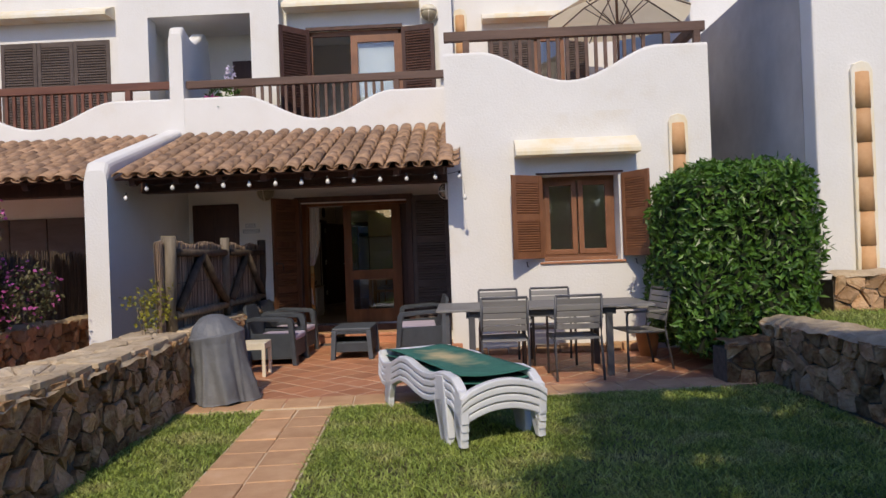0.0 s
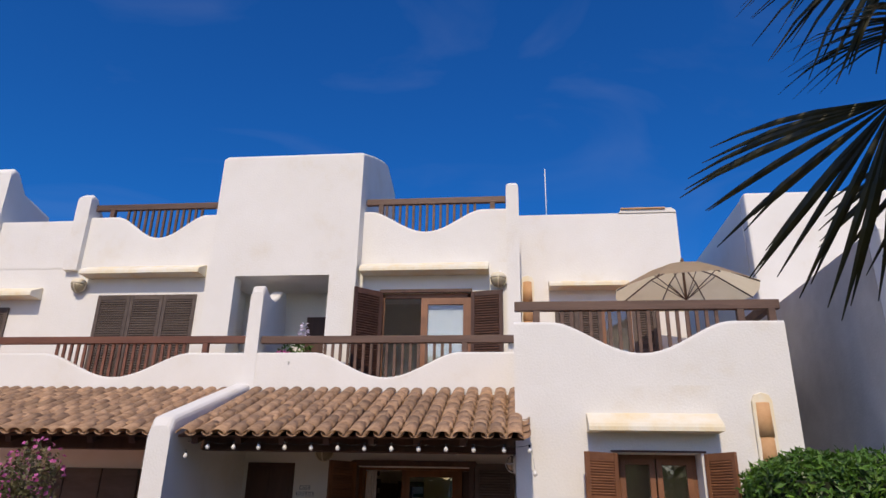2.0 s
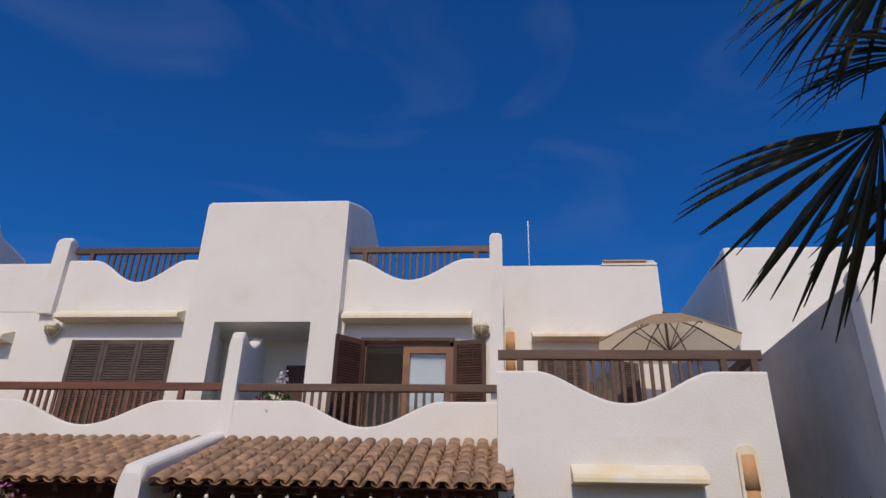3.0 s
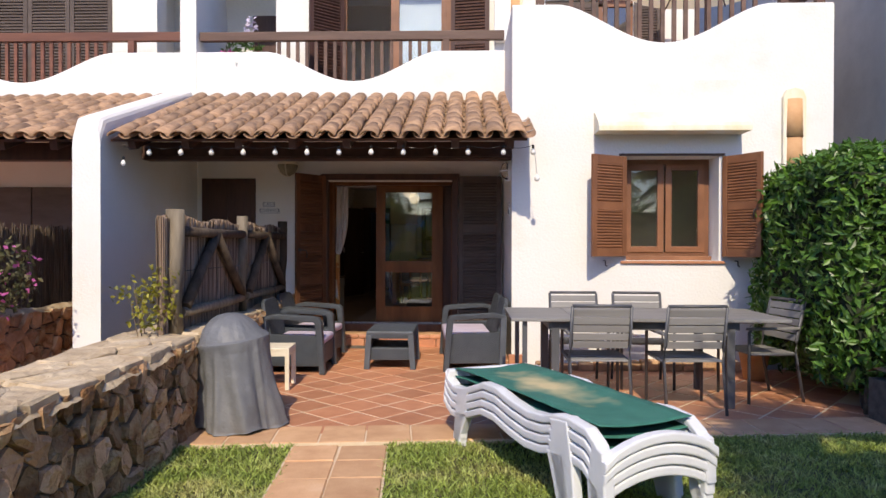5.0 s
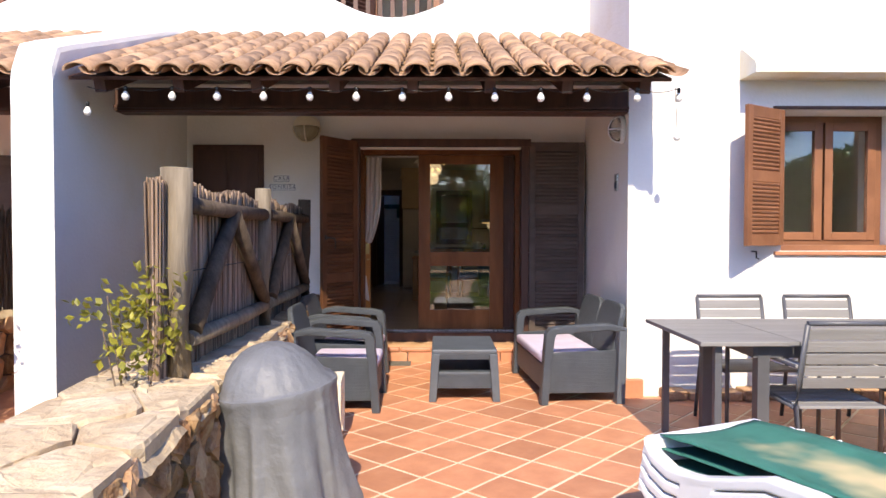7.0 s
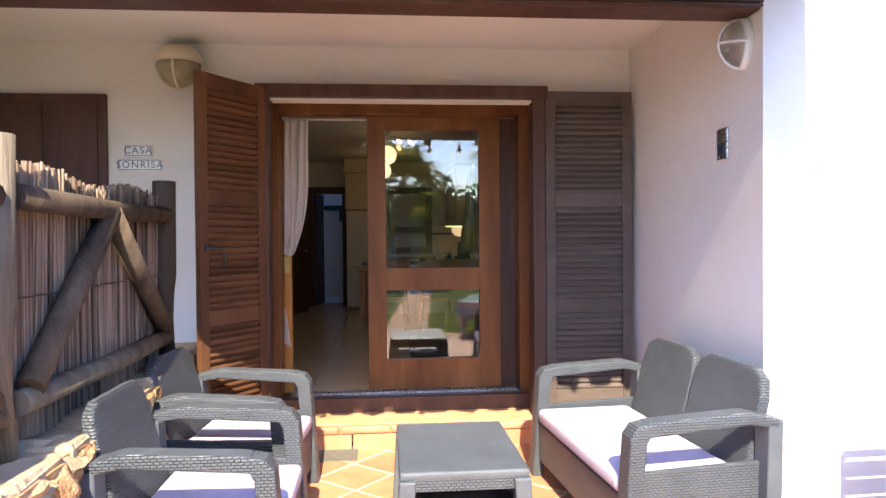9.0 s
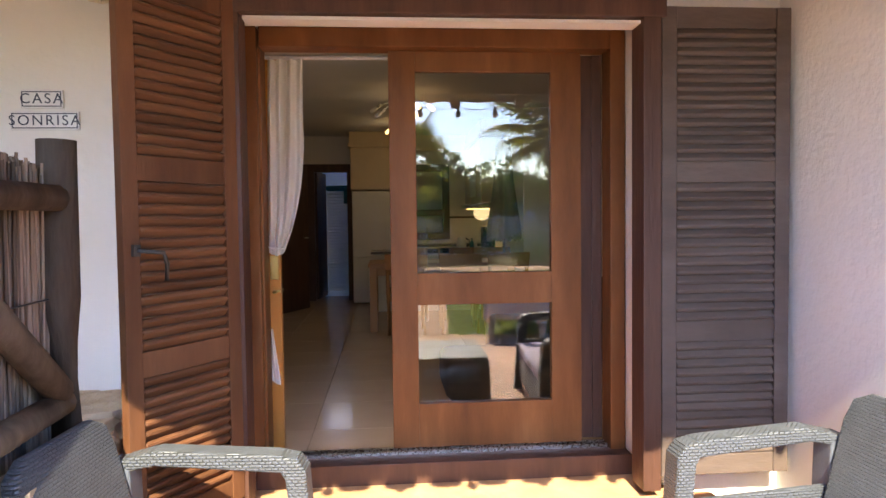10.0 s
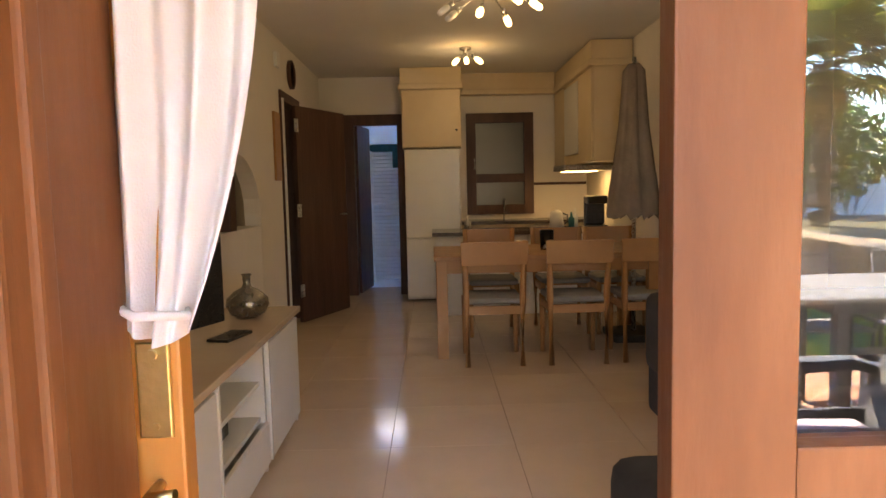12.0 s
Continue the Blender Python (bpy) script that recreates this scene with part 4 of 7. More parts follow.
shutter("balcony_shutter", 0.56, 1.8, (0.5, 0.5), pose(-2.47, FU - 0.04, 3.4, 0, 0, 180 + 42), WOODDARK, WOODDARK, "dark louvred shutter standing half open beside the balcony door", 0.05, "balcony shutters")
shutter("balcony_shutter", 0.56, 1.8, (0.5, 0.5), pose(-0.90, FU - 0.05, 3.4, 0, 0, -10), WOODDARK, WOODDARK, "dark louvred shutter open beside the balcony door", 0.05, "balcony shutters")
for k in range(3):
    shutter("closed_shutter", 0.63, 1.72, (0.5, 0.5), pose(-7.81 + k * 0.637, FU - 0.02, 3.5), WOODSHUT, WOODSHUT, "dark brown louvred shutter closed over a window", 0.05, "closed shutters")
for k in range(3):
    shutter("closed_shutter", 0.55, 1.5, (0.5, 0.5), pose(-11.2 + k * 0.56, FU - 0.04, 3.5), WOODSHUT, WOODSHUT, "dark brown louvred shutter closed over a far window", 0.05, "far closed shutters")
for k, (x, a) in enumerate(((0.6, 0), (1.02, 0), (2.0, -8))):
    shutter("terrace_shutter", 0.42, 1.85, (0.5, 0.5), pose(x, 12.44, 3.4, 0, 0, a), WOODSHUT, WOODSHUT, "dark louvred shutter of the terrace window", 0.05, "terrace shutters")
tw = thing("window_2", "brown terrace window behind the railing", "window", kind="structure")
bm = B()
for a in ((1.45, 1.52, 3.35, 5.25), (1.93, 2.0, 3.35, 5.25), (1.45, 2.0, 5.2, 5.3)):
    bx(bm, a[0], a[1], 12.52, 12.58, a[2], a[3])
part("window_frame", bm, WOODWIN, tw)
bm = B(); bx(bm, 1.5, 1.95, 12.55, 12.556, 3.35, 5.2); p = part("pane", bm, WINGLASS, tw); p.visible_shadow = False
# porch cupboard door and the neighbour's dark opening
cup = thing("cupboard_door", "dark brown panelled cupboard door in the porch wall", "cupboard door")
bm = B(); bx(bm, -4.30, -3.56, BY - 0.03, BY, 0.5, 2.27, 0.004); part("frame", bm, WOODDARK, cup)
for x0 in (-4.24, -3.91):
    bm = B(); bx(bm, x0, x0 + 0.30, BY - 0.045, BY - 0.03, 0.55, 2.21, 0.006); part("panel", bm, WOODDARK, cup)
nd = thing("neighbour_shutters", "dark closed shutters under the porch next door", "shutter")
for k in range(4):
    bm = B(); bx(bm, -7.9 + k * 0.62, -7.30 + k * 0.62, BY - 0.05, BY, 0.3, 2.15, 0.006); part("leaf", bm, WOODSHUT, nd)

# ---- drain pipes of clay tiles ----
def drain(x, y, z0, z1, label):
    d = thing("drain_pipe", label, "drain pipe", pose(x, y, 0))
    n = max(1, round((z1 - z0) / 0.42))
    h = (z1 - z0) / n
    for k in range(n):
        bm = B()
        prof = []
        for j in range(13):
            a = math.pi * j / 12
            prof.append((math.cos(a), -math.sin(a)))
        lo = [bm.verts.new((0.106 * c, 0.10 * s, z0 + k * h - 0.02)) for c, s in prof]
        hi = [bm.verts.new((0.098 * c, 0.09 * s, z0 + (k + 1) * h)) for c, s in prof]
        for j in range(12):
            bm.faces.new((lo[j], lo[j + 1], hi[j + 1], hi[j])).smooth = True
        bm.faces.new(lo); bm.faces.new(hi[::-1])
        bmesh.ops.recalc_face_normals(bm, faces=bm.faces)
        part("clay_tile", bm, CLAY, d)
    bm = B()
    slab(bm, [(-0.125, z0), (0.125, z0), (0.125, z1 + 0.02), (0.09, z1 + 0.1), (0, z1 + 0.13), (-0.09, z1 + 0.1), (-0.125, z1 + 0.02)], -0.05, 0, "y", bevel=0.01)
    part("surround", bm, STAINED, d)
    return d


drain(2.92, FY, 0.2, 2.98, "clay tile drain pipe set in a white wall")
drain(4.72, NY, 0.9, 3.30, "clay tile drain pipe on the house next door")
drain(0.10, 12.45, 4.2, 5.7, "clay tile drain pipe above the terrace")

# ---- wall lamps, signs, string of bulbs ----
def bulkhead(m, label, r=0.13):
    l = thing("wall_lamp", label, "wall lamp", m)
    bm = B(); lathe(bm, [(r, 0), (r, 0.03), (r * 0.93, 0.04)], 20); part("base", bm, WHITEPLASTIC, l, "", True)
    bm = B(); lathe(bm, [(r * 0.86, 0.035), (r * 0.84, 0.07), (r * 0.65, 0.105), (r * 0.3, 0.125), (0.001, 0.13)], 20); part("glass", bm, FROST, l)
    bm = B()
    for a in (0, math.pi / 2):
        tube(bm, [(r * 0.95 * math.cos(t) * math.cos(a), r * 0.95 * math.cos(t) * math.sin(a), 0.03 + 0.11 * math.sin(t)) for t in np.linspace(0, math.pi, 9)], 0.006, 6)
    part("guard", bm, WHITEPLASTIC, l)
    return l


def half_dome(m, label):
    """Half-round hooded wall lamp with a strap, face to -y."""
    l = thing("wall_lamp", label, "wall lamp", m)
    bm = B(); lathe(bm, [(0.138, -0.012), (0.140, 0.012), (0.128, 0.05), (0.095, 0.085), (0.05, 0.10), (0.001, 0.105)], 20, (0, -0.09, 0)); part("cap", bm, CREAMPLASTIC, l, "beige lamp cap", True)
    bm = B(); bx(bm, -0.07, 0.07, -0.05, 0, -0.05, 0.07, 0.01); tube(bm, [(0.03, -0.02, 0.05), (0.03, -0.01, 0.17)], 0.012, 8); part("bracket", bm, WHITEPLASTIC, l)
    bm = B(); lathe(bm, [(0.001, -0.15), (0.05, -0.14), (0.10, -0.10), (0.128, -0.04), (0.132, 0.0)], 20, (0, -0.09, -0.014)); part("glass", bm, LAMPGLASS, l, "yellowed lamp glass", True)
    bm = B(); tube(bm, [(0.143 * math.cos(a), -0.09, -0.014 - 0.155 * math.sin(a)) for a in np.linspace(0, math.pi, 11)], 0.008, 6); tube(bm, [(0, -0.09 - 0.143 * math.cos(a), -0.014 - 0.155 * math.sin(a)) for a in np.linspace(0, math.pi / 2, 7)], 0.008, 6); part("strap", bm, CREAMPLASTIC, l)
    return l


half_dome(pose(-3.09, BY, 2.46), "old half-round wall lamp with yellowed glass by the porch door")
half_dome(pose(-0.42, FU, 5.42), "half-round wall lamp beside the balcony door")
half_dome(pose(-8.2, FU, 5.42), "half-round wall lamp beside the closed shutters")
half_dome(pose(5.2, 12.2, 5.45), "half-round wall lamp on the house next door")
bulkhead(pose(RX, 9.25, 2.215, 0, -90) @ Matrix.Diagonal((1.12, 0.68, 0.95, 1)), "oval white caged lamp on the porch side wall", 0.105)
sw = thing("light_switch", "small steel outdoor switch on the porch wall", "switch", pose(RX, 9.45, 1.79))
bm = B(); bx(bm, -0.014, 0.0, -0.05, 0.05, -0.075, 0.075, 0.004); part("plate", bm, CHROME, sw)
bm = B(); bx(bm, -0.02, -0.014, -0.03, 0.03, -0.055, 0.0, 0.003); part("rocker", bm, INK, sw)


def sign(text, x, z, w, h, size):
    s = thing("tile_sign", f"white ceramic name tile reading {text}", "sign", pose(x, BY, z))
    bm = B(); bx(bm, -w / 2, w / 2, -0.012, 0, -h / 2, h / 2, 0.003); part("tile", bm, CERAMIC, s)
    bm = B()
    for a in ((-w / 2 + 0.006, w / 2 - 0.006, h / 2 - 0.010, h / 2 - 0.006), (-w / 2 + 0.006, w / 2 - 0.006, -h / 2 + 0.006, -h / 2 + 0.010), (-w / 2 + 0.006, -w / 2 + 0.010, -h / 2 + 0.010, h / 2 - 0.010), (w / 2 - 0.010, w / 2 - 0.006, -h / 2 + 0.010, h / 2 - 0.010)):
        bx(bm, a[0], a[1], -0.0135, -0.012, a[2], a[3])
    part("border", bm, INK, s)
    cu = bpy.data.curves.new("lettering", "FONT")
    cu.body, cu.size, cu.align_x, cu.align_y, cu.extrude, cu.space_character = text, size, "CENTER", "CENTER", 0.0006, 1.25
    ob = new("lettering", cu)
    ob.data.materials.append(INK)
    ob.parent, ob.matrix_basis = s, pose(0, -0.0135, 0, 90)
    return s


sign("CASA", -3.375, 1.915, 0.17, 0.075, 0.06)
sign("SONRISA", -3.365, 1.825, 0.275, 0.075, 0.06)
string = thing("string_lights", "white festoon bulbs hung along the porch eave", "string lights")
bm = B()
pts = []
xs = [-4.22, -3.95, -3.62, -3.30, -2.97, -2.64, -2.31, -1.98, -1.65, -1.32, -0.99, -0.66, -0.30, 0.0]
for a, b in zip(xs, xs[1:]):
    for k in range(4):
        u = k / 4
        pts.append((a + (b - a) * u, 8.42, 2.385 - 0.03 * math.sin(math.pi * u)))
pts.append((0.0, 8.42, 2.385))
tube(bm, pts, 0.003, 5)
part("cable", bm, BLACK, string)
bme = bpy.data.meshes.new("bulb")
bm = B(); lathe(bm, [(0.006, 0.0), (0.012, -0.01), (0.026, -0.035), (0.027, -0.05), (0.018, -0.068), (0.001, -0.074)], 12); bm.to_mesh(bme); bm.free(); bme.materials.append(BULBOFF)
hme = bpy.data.meshes.new("holder")
bm = B(); lathe(bm, [(0.012, -0.008), (0.014, 0.02), (0.008, 0.03)], 8); bm.to_mesh(hme); bm.free(); hme.materials.append(BLACK)
for k, x in enumerate(xs):
    drop = 0.12 if k == 0 else 0.01
    shared("bulb", bme, string, Matrix.Translation((x, 8.42, 2.37 - drop)))
    shared("holder", hme, string, Matrix.Translation((x, 8.42, 2.37 - drop)))
bm = B(); tube(bm, [(-0.02, 8.42, 2.38), (0.02, 8.55, 2.42), (0.06, 8.62, 2.12)], 0.003, 5); part("tail_cable", bm, WHITEPLASTIC, string)
shared("bulb", bme, string, Matrix.Translation((0.06, 8.62, 2.11)))
ant = thing("roof_aerial", "thin pale aerial rod on the roof", "aerial", pose(0.55, 13.2, 6.9))
bm = B(); tube(bm, [(0, 0, 0), (0, 0, 1.6)], 0.012, 6); part("rod", bm, WHITEPLASTIC, ant)
bk = thing("wall_bracket", "small white bracket on the facade", "bracket", pose(-5.58, FU - 0.02, 5.1))
bm = B(); tube(bm, [(0, 0, 0), (0.02, -0.12, 0.02), (0.05, -0.13, -0.14)], 0.012, 6); part("arm", bm, WHITEPLASTIC, bk)

# ---- patio furniture ----
def woven_seat(name, W, label, m, cushions, group=""):
    """Moulded wicker seat, facing -y; W wide."""
    c = thing(name, label, "sofa" if W > 1 else "armchair", m, group)
    h = W / 2
    bm = B()
    slab(bm, [(-h + 0.05, 0.09), (h - 0.05, 0.09), (h - 0.07, 0.30), (-h + 0.07, 0.30)], -0.31, -0.285, "y", bevel=0.008)
    part("front_panel", bm, WICKER, c)
    bm = B(); bx(bm, -h + 0.07, h - 0.07, -0.285, 0.28, 0.27, 0.30, 0.01); part("seat", bm, WICKERPLAIN, c)
    bm = B(); bx(bm, -h + 0.08, h - 0.08, 0.27, 0.30, 0.08, 0.32, 0.008); part("rear_panel", bm, WICKER, c)
    for s in (-1, 1):
        bm = B()
        slab(bm, [(-0.30, 0.08), (0.31, 0.08), (0.30, 0.42), (-0.26, 0.40)], s * (h - 0.075) - 0.014, s * (h - 0.075) + 0.014, "x", bevel=0.006)
        part("side_panel", bm, WICKER, c)
        bm = B()
        a, b = sorted((s * (h - 0.10), s * h))
        slab(bm, [(-0.345, 0), (-0.285, 0), (-0.235, 0.53), (-0.22, 0.555), (0.20, 0.585), (0.33, 0.56), (0.335, 0.60), (0.2, 0.635), (-0.20, 0.615), (-0.275, 0.60), (-0.305, 0.56)], a, b, "x", bevel=0.012)
        part("armrest", bm, WICKER, c)
        bm = B()
        slab(bm, [(0.26, 0), (0.33, 0), (0.345, 0.60), (0.28, 0.60)], a, b, "x", bevel=0.01)
        part("rear_leg", bm, WICKERPLAIN, c)
    n = 2 if W > 1 else 1
    tilt = pose(0, 0.22, 0.30, -14)
    for k in range(n):
        x0, x1 = -h + 0.10 + (W - 0.2) * k / n, -h + 0.10 + (W - 0.2) * (k + 1) / n
        bm = B()
        r = 0.10
        out = [(x0, 0), (x1, 0), (x1 - 0.005, 0.38), (x1 - 0.03, 0.46), (x1 - r, 0.495), (x0 + r, 0.495), (x0 + 0.03, 0.46), (x0 + 0.005, 0.38)]
        slab(bm, out, 0, 0.05, "y", bevel=0.016)
        bmesh.ops.transform(bm, matrix=tilt, verts=bm.verts)
        part("backrest", bm, WICKER, c)
    for k in range(cushions):
        x0, x1 = -h + 0.105 + (W - 0.21) * k / cushions, -h + 0.105 + (W - 0.21) * (k + 1) / cushions
        bm = B(); bx(bm, x0 + 0.003, x1 - 0.003, -0.32, 0.21, 0.305, 0.385, 0.032, seg=3)
        part("cushion", bm, CUSHION, c, "pale lilac seat cushion", True)
    return c


woven_seat("armchair", 0.74, "anthracite woven resin armchair with a lilac cushion by the stone wall", pose(-2.50, 8.94, 0, 0, 0, 90), 1, "patio armchairs")
woven_seat("armchair", 0.74, "anthracite woven resin armchair with a lilac cushion near the door", pose(-2.56, 9.77, 0, 0, 0, 86), 1, "patio armchairs")
woven_seat("garden_sofa", 1.30, "anthracite woven resin two-seat sofa with lilac cushions", pose(-0.62, 9.47, 0, 0, 0, -86), 1)

ct = thing("coffee_table", "anthracite woven resin coffee table on terracotta tiles", "table", pose(-1.51, 9.28, 0))
bm = B(); bx(bm, -0.26, 0.26, -0.36, 0.36, 0.385, 0.42, 0.012); part("tabletop", bm, WICKERPLAIN, ct, "stained anthracite top")
for s in (-1, 1):
    for t in (-1, 1):
        bm = B()
        slab(bm, [(s * 0.285, 0), (s * 0.225, 0), (s * 0.195, 0.385), (s * 0.262, 0.385)], *sorted((t * 0.375, t * 0.30)), "y", bevel=0.008)
        part("leg", bm, WICKERPLAIN, ct)
    bm = B(); bx(bm, -0.225, 0.225, s * 0.345 - 0.012, s * 0.345 + 0.012, 0.34, 0.39, 0.004); part("apron", bm, WICKER, ct)
    bm = B(); bx(bm, s * 0.235 - 0.012, s * 0.235 + 0.012, -0.32, 0.32, 0.09, 0.39, 0.004); part("side_panel", bm, WICKER, ct)
bm = B(); bx(bm, -0.23, 0.23, -0.33, 0.33, 0.10, 0.23, 0.01); part("lower_shelf", bm, WICKER, ct)

wt = thing("side_table", "small cream resin table with slatted top", "table", pose(-2.53, 7.99, 0, 0, 0, 4))
for k in range(7):
    bm = B(); bx(bm, -0.18, 0.18, -0.18 + k * 0.052, -0.135 + k * 0.052, 0.375, 0.40, 0.005); part("slat", bm, CREAMPLASTIC, wt)
bm = B()
for a in ((-0.18, 0.18, -0.175, -0.155), (-0.18, 0.18, 0.155, 0.175)):
    bx(bm, a[0], a[1], a[2], a[3], 0.32, 0.375, 0.003)
for a in ((-0.175, -0.155), (0.155, 0.175)):
    bx(bm, a[0], a[1], -0.155, 0.155, 0.32, 0.375, 0.003)
part("apron", bm, CREAMPLASTIC, wt)
for s in (-1, 1):
    for t in (-1, 1):
        bm = B(); bx(bm, s * 0.16 - 0.02, s * 0.16 + 0.02, t * 0.16 - 0.02, t * 0.16 + 0.02, 0, 0.376, 0.005); part("leg", bm, CREAMPLASTIC, wt)

# covered barbecue
bq = thing("covered_barbecue", "kettle barbecue under a creased grey vinyl cover", "barbecue", pose(-2.47, 6.62, 0))
verts = []
prof = [(0.001, 0.855), (0.05, 0.852), (0.10, 0.838), (0.145, 0.81), (0.185, 0.772), (0.218, 0.725), (0.243, 0.678), (0.250, 0.664), (0.262, 0.660), (0.264, 0.648), (0.258, 0.632), (0.258, 0.56), (0.262, 0.48), (0.268, 0.40), (0.276, 0.32), (0.286, 0.24), (0.297, 0.16), (0.308, 0.08), (0.316, 0.03), (0.318, 0.006)]
N = 120
SEAMS = (-1.75, -0.55, 0.9, 2.6)
for r, z in prof:
    fold = min(1.0, max(0.0, (0.655 - z) / 0.5))
    for k in range(N):
        a = math.tau * k / N
        w = fold * (0.026 * math.sin(4 * a + 0.6) + 0.022 * math.sin(7 * a + 2.4 + 1.5 * z) + 0.010 * math.sin(15 * a + 5 * z))
        w += fold ** 0.5 * sum(0.034 * math.exp(-(((a - c + math.pi) % math.tau - math.pi) / 0.07) ** 2) for c in SEAMS)
        w += 0.012 * noise.noise((2.5 * math.cos(a), 2.5 * math.sin(a), 4 * z)) + 0.005 * noise.noise((7 * math.cos(a), 7 * math.sin(a), 9 * z))
        rr = max(0.001, r + w * min(1, r * 8))
        verts.append((rr * math.cos(a) * (1 + 0.06 * fold) + 0.065 * (1 - z / 0.85), rr * math.sin(a), z + (0.035 * math.cos(a - 0.4) if 0.6 < z < 0.7 else 0) + (0.012 + 0.012 * math.sin(5 * a) if z < 0.01 else 0)))
for name, j0, j1 in (("top_panel", 0, 8), ("skirt", 8, len(prof) - 1)):
    faces = [((j - j0) * N + k, (j + 1 - j0) * N + k, (j + 1 - j0) * N + (k + 1) % N, (j - j0) * N + (k + 1) % N) for j in range(j0, j1) for k in range(N)]
    if name == "skirt":
        faces.append(tuple(range((j1 - j0) * N, (j1 - j0 + 1) * N)))
    cov = quads(name, verts[j0 * N:(j1 + 1) * N], faces, COVER, bq)
    cov.data.shade_smooth()

# dining set
table = thing("dining_table", "extending dark grey aluminium garden table", "table", pose(0.86, 7.69, 0, 0, 0, 0))
for x0, x1 in ((-1.16, -0.62), (-0.615, 0.55), (0.555, 1.16)):
    bm = B(); bx(bm, x0, x1, -0.49, 0.49, 0.735, 0.762, 0.006); part("tabletop", bm, SLAT, table)
bm = B()
for y in (-0.40, 0.40):
    bx(bm, -0.84, 0.76, y - 0.015, y + 0.015, 0.66, 0.735)
for x in (-0.82, 0.72):
    bx(bm, x - 0.015, x + 0.015, -0.385, 0.385, 0.66, 0.735)
part("frame", bm, ALU, table)
for x in (-0.78, 0.69):
    for y in (-0.385, 0.385):
        bm = B(); bx(bm, x - 0.034, x + 0.034, y - 0.034, y + 0.034, 0, 0.735, 0.004); part("leg", bm, ALU, table)
for y in (-0.42, 0.42):
    bm = B(); bx(bm, -1.06, -1.02, y - 0.02, y + 0.02, 0, 0.735, 0.003); part("support_leg", bm, ALU, table)

def garden_chair(m):
    c = thing("garden_chair", "grey aluminium garden armchair with slatted back", "chair", m, "chairs round the garden table")
    for s in (-1, 1):
        x = s * 0.245
        bm = B(); tube(bm, [(x, -0.22, 0), (x, -0.22, 0.62), (x, -0.19, 0.65)], 0.014, 8); part("front_leg", bm, ALU, c)
        bm = B(); tube(bm, [(x, 0.30, 0), (x, 0.22, 0.42), (x * 0.98, 0.235, 0.55), (x * 0.97, 0.31, 0.88)], 0.014, 8); part("rear_leg", bm, ALU, c)
        bm = B(); bx(bm, x - 0.022, x + 0.022, -0.24, 0.25, 0.640, 0.662, 0.006); part("armrest", bm, SLAT, c)
        bm = B(); tube(bm, [(x, -0.22, 0.43), (x, 0.22, 0.42)], 0.012, 8); part("seat_rail", bm, ALU, c)
    for k in range(6):
        bm = B(); bx(bm, -0.232, 0.232, -0.23 + k * 0.078, -0.16 + k * 0.078, 0.430 - 0.002 * k, 0.446 - 0.002 * k, 0.004); part("seat_slat", bm, SLAT, c)
    tilt = pose(0, 0.218, 0.50, -12.5)
    for k in range(5):
        bm = B(); bx(bm, -0.225, 0.225, 0.0, 0.014, 0.035 + k * 0.068, 0.094 + k * 0.068, 0.004); bmesh.ops.transform(bm, matrix=tilt, verts=bm.verts); part("back_slat", bm, SLAT, c)
    bm = B(); tube(bm, [(-0.238, 0.31, 0.885), (0.238, 0.31, 0.885)], 0.014, 8); part("top_rail", bm, ALU, c)
    return c


first = garden_chair(pose(0.42, 7.33, 0, 0, 0, 180))
for x, y, a in ((1.17, 7.33, 183), (0.43, 8.22, 1), (1.06, 8.22, -2), (1.95, 7.74, -80)):
    copy_thing(first, pose(x, y, 0, 0, 0, a))

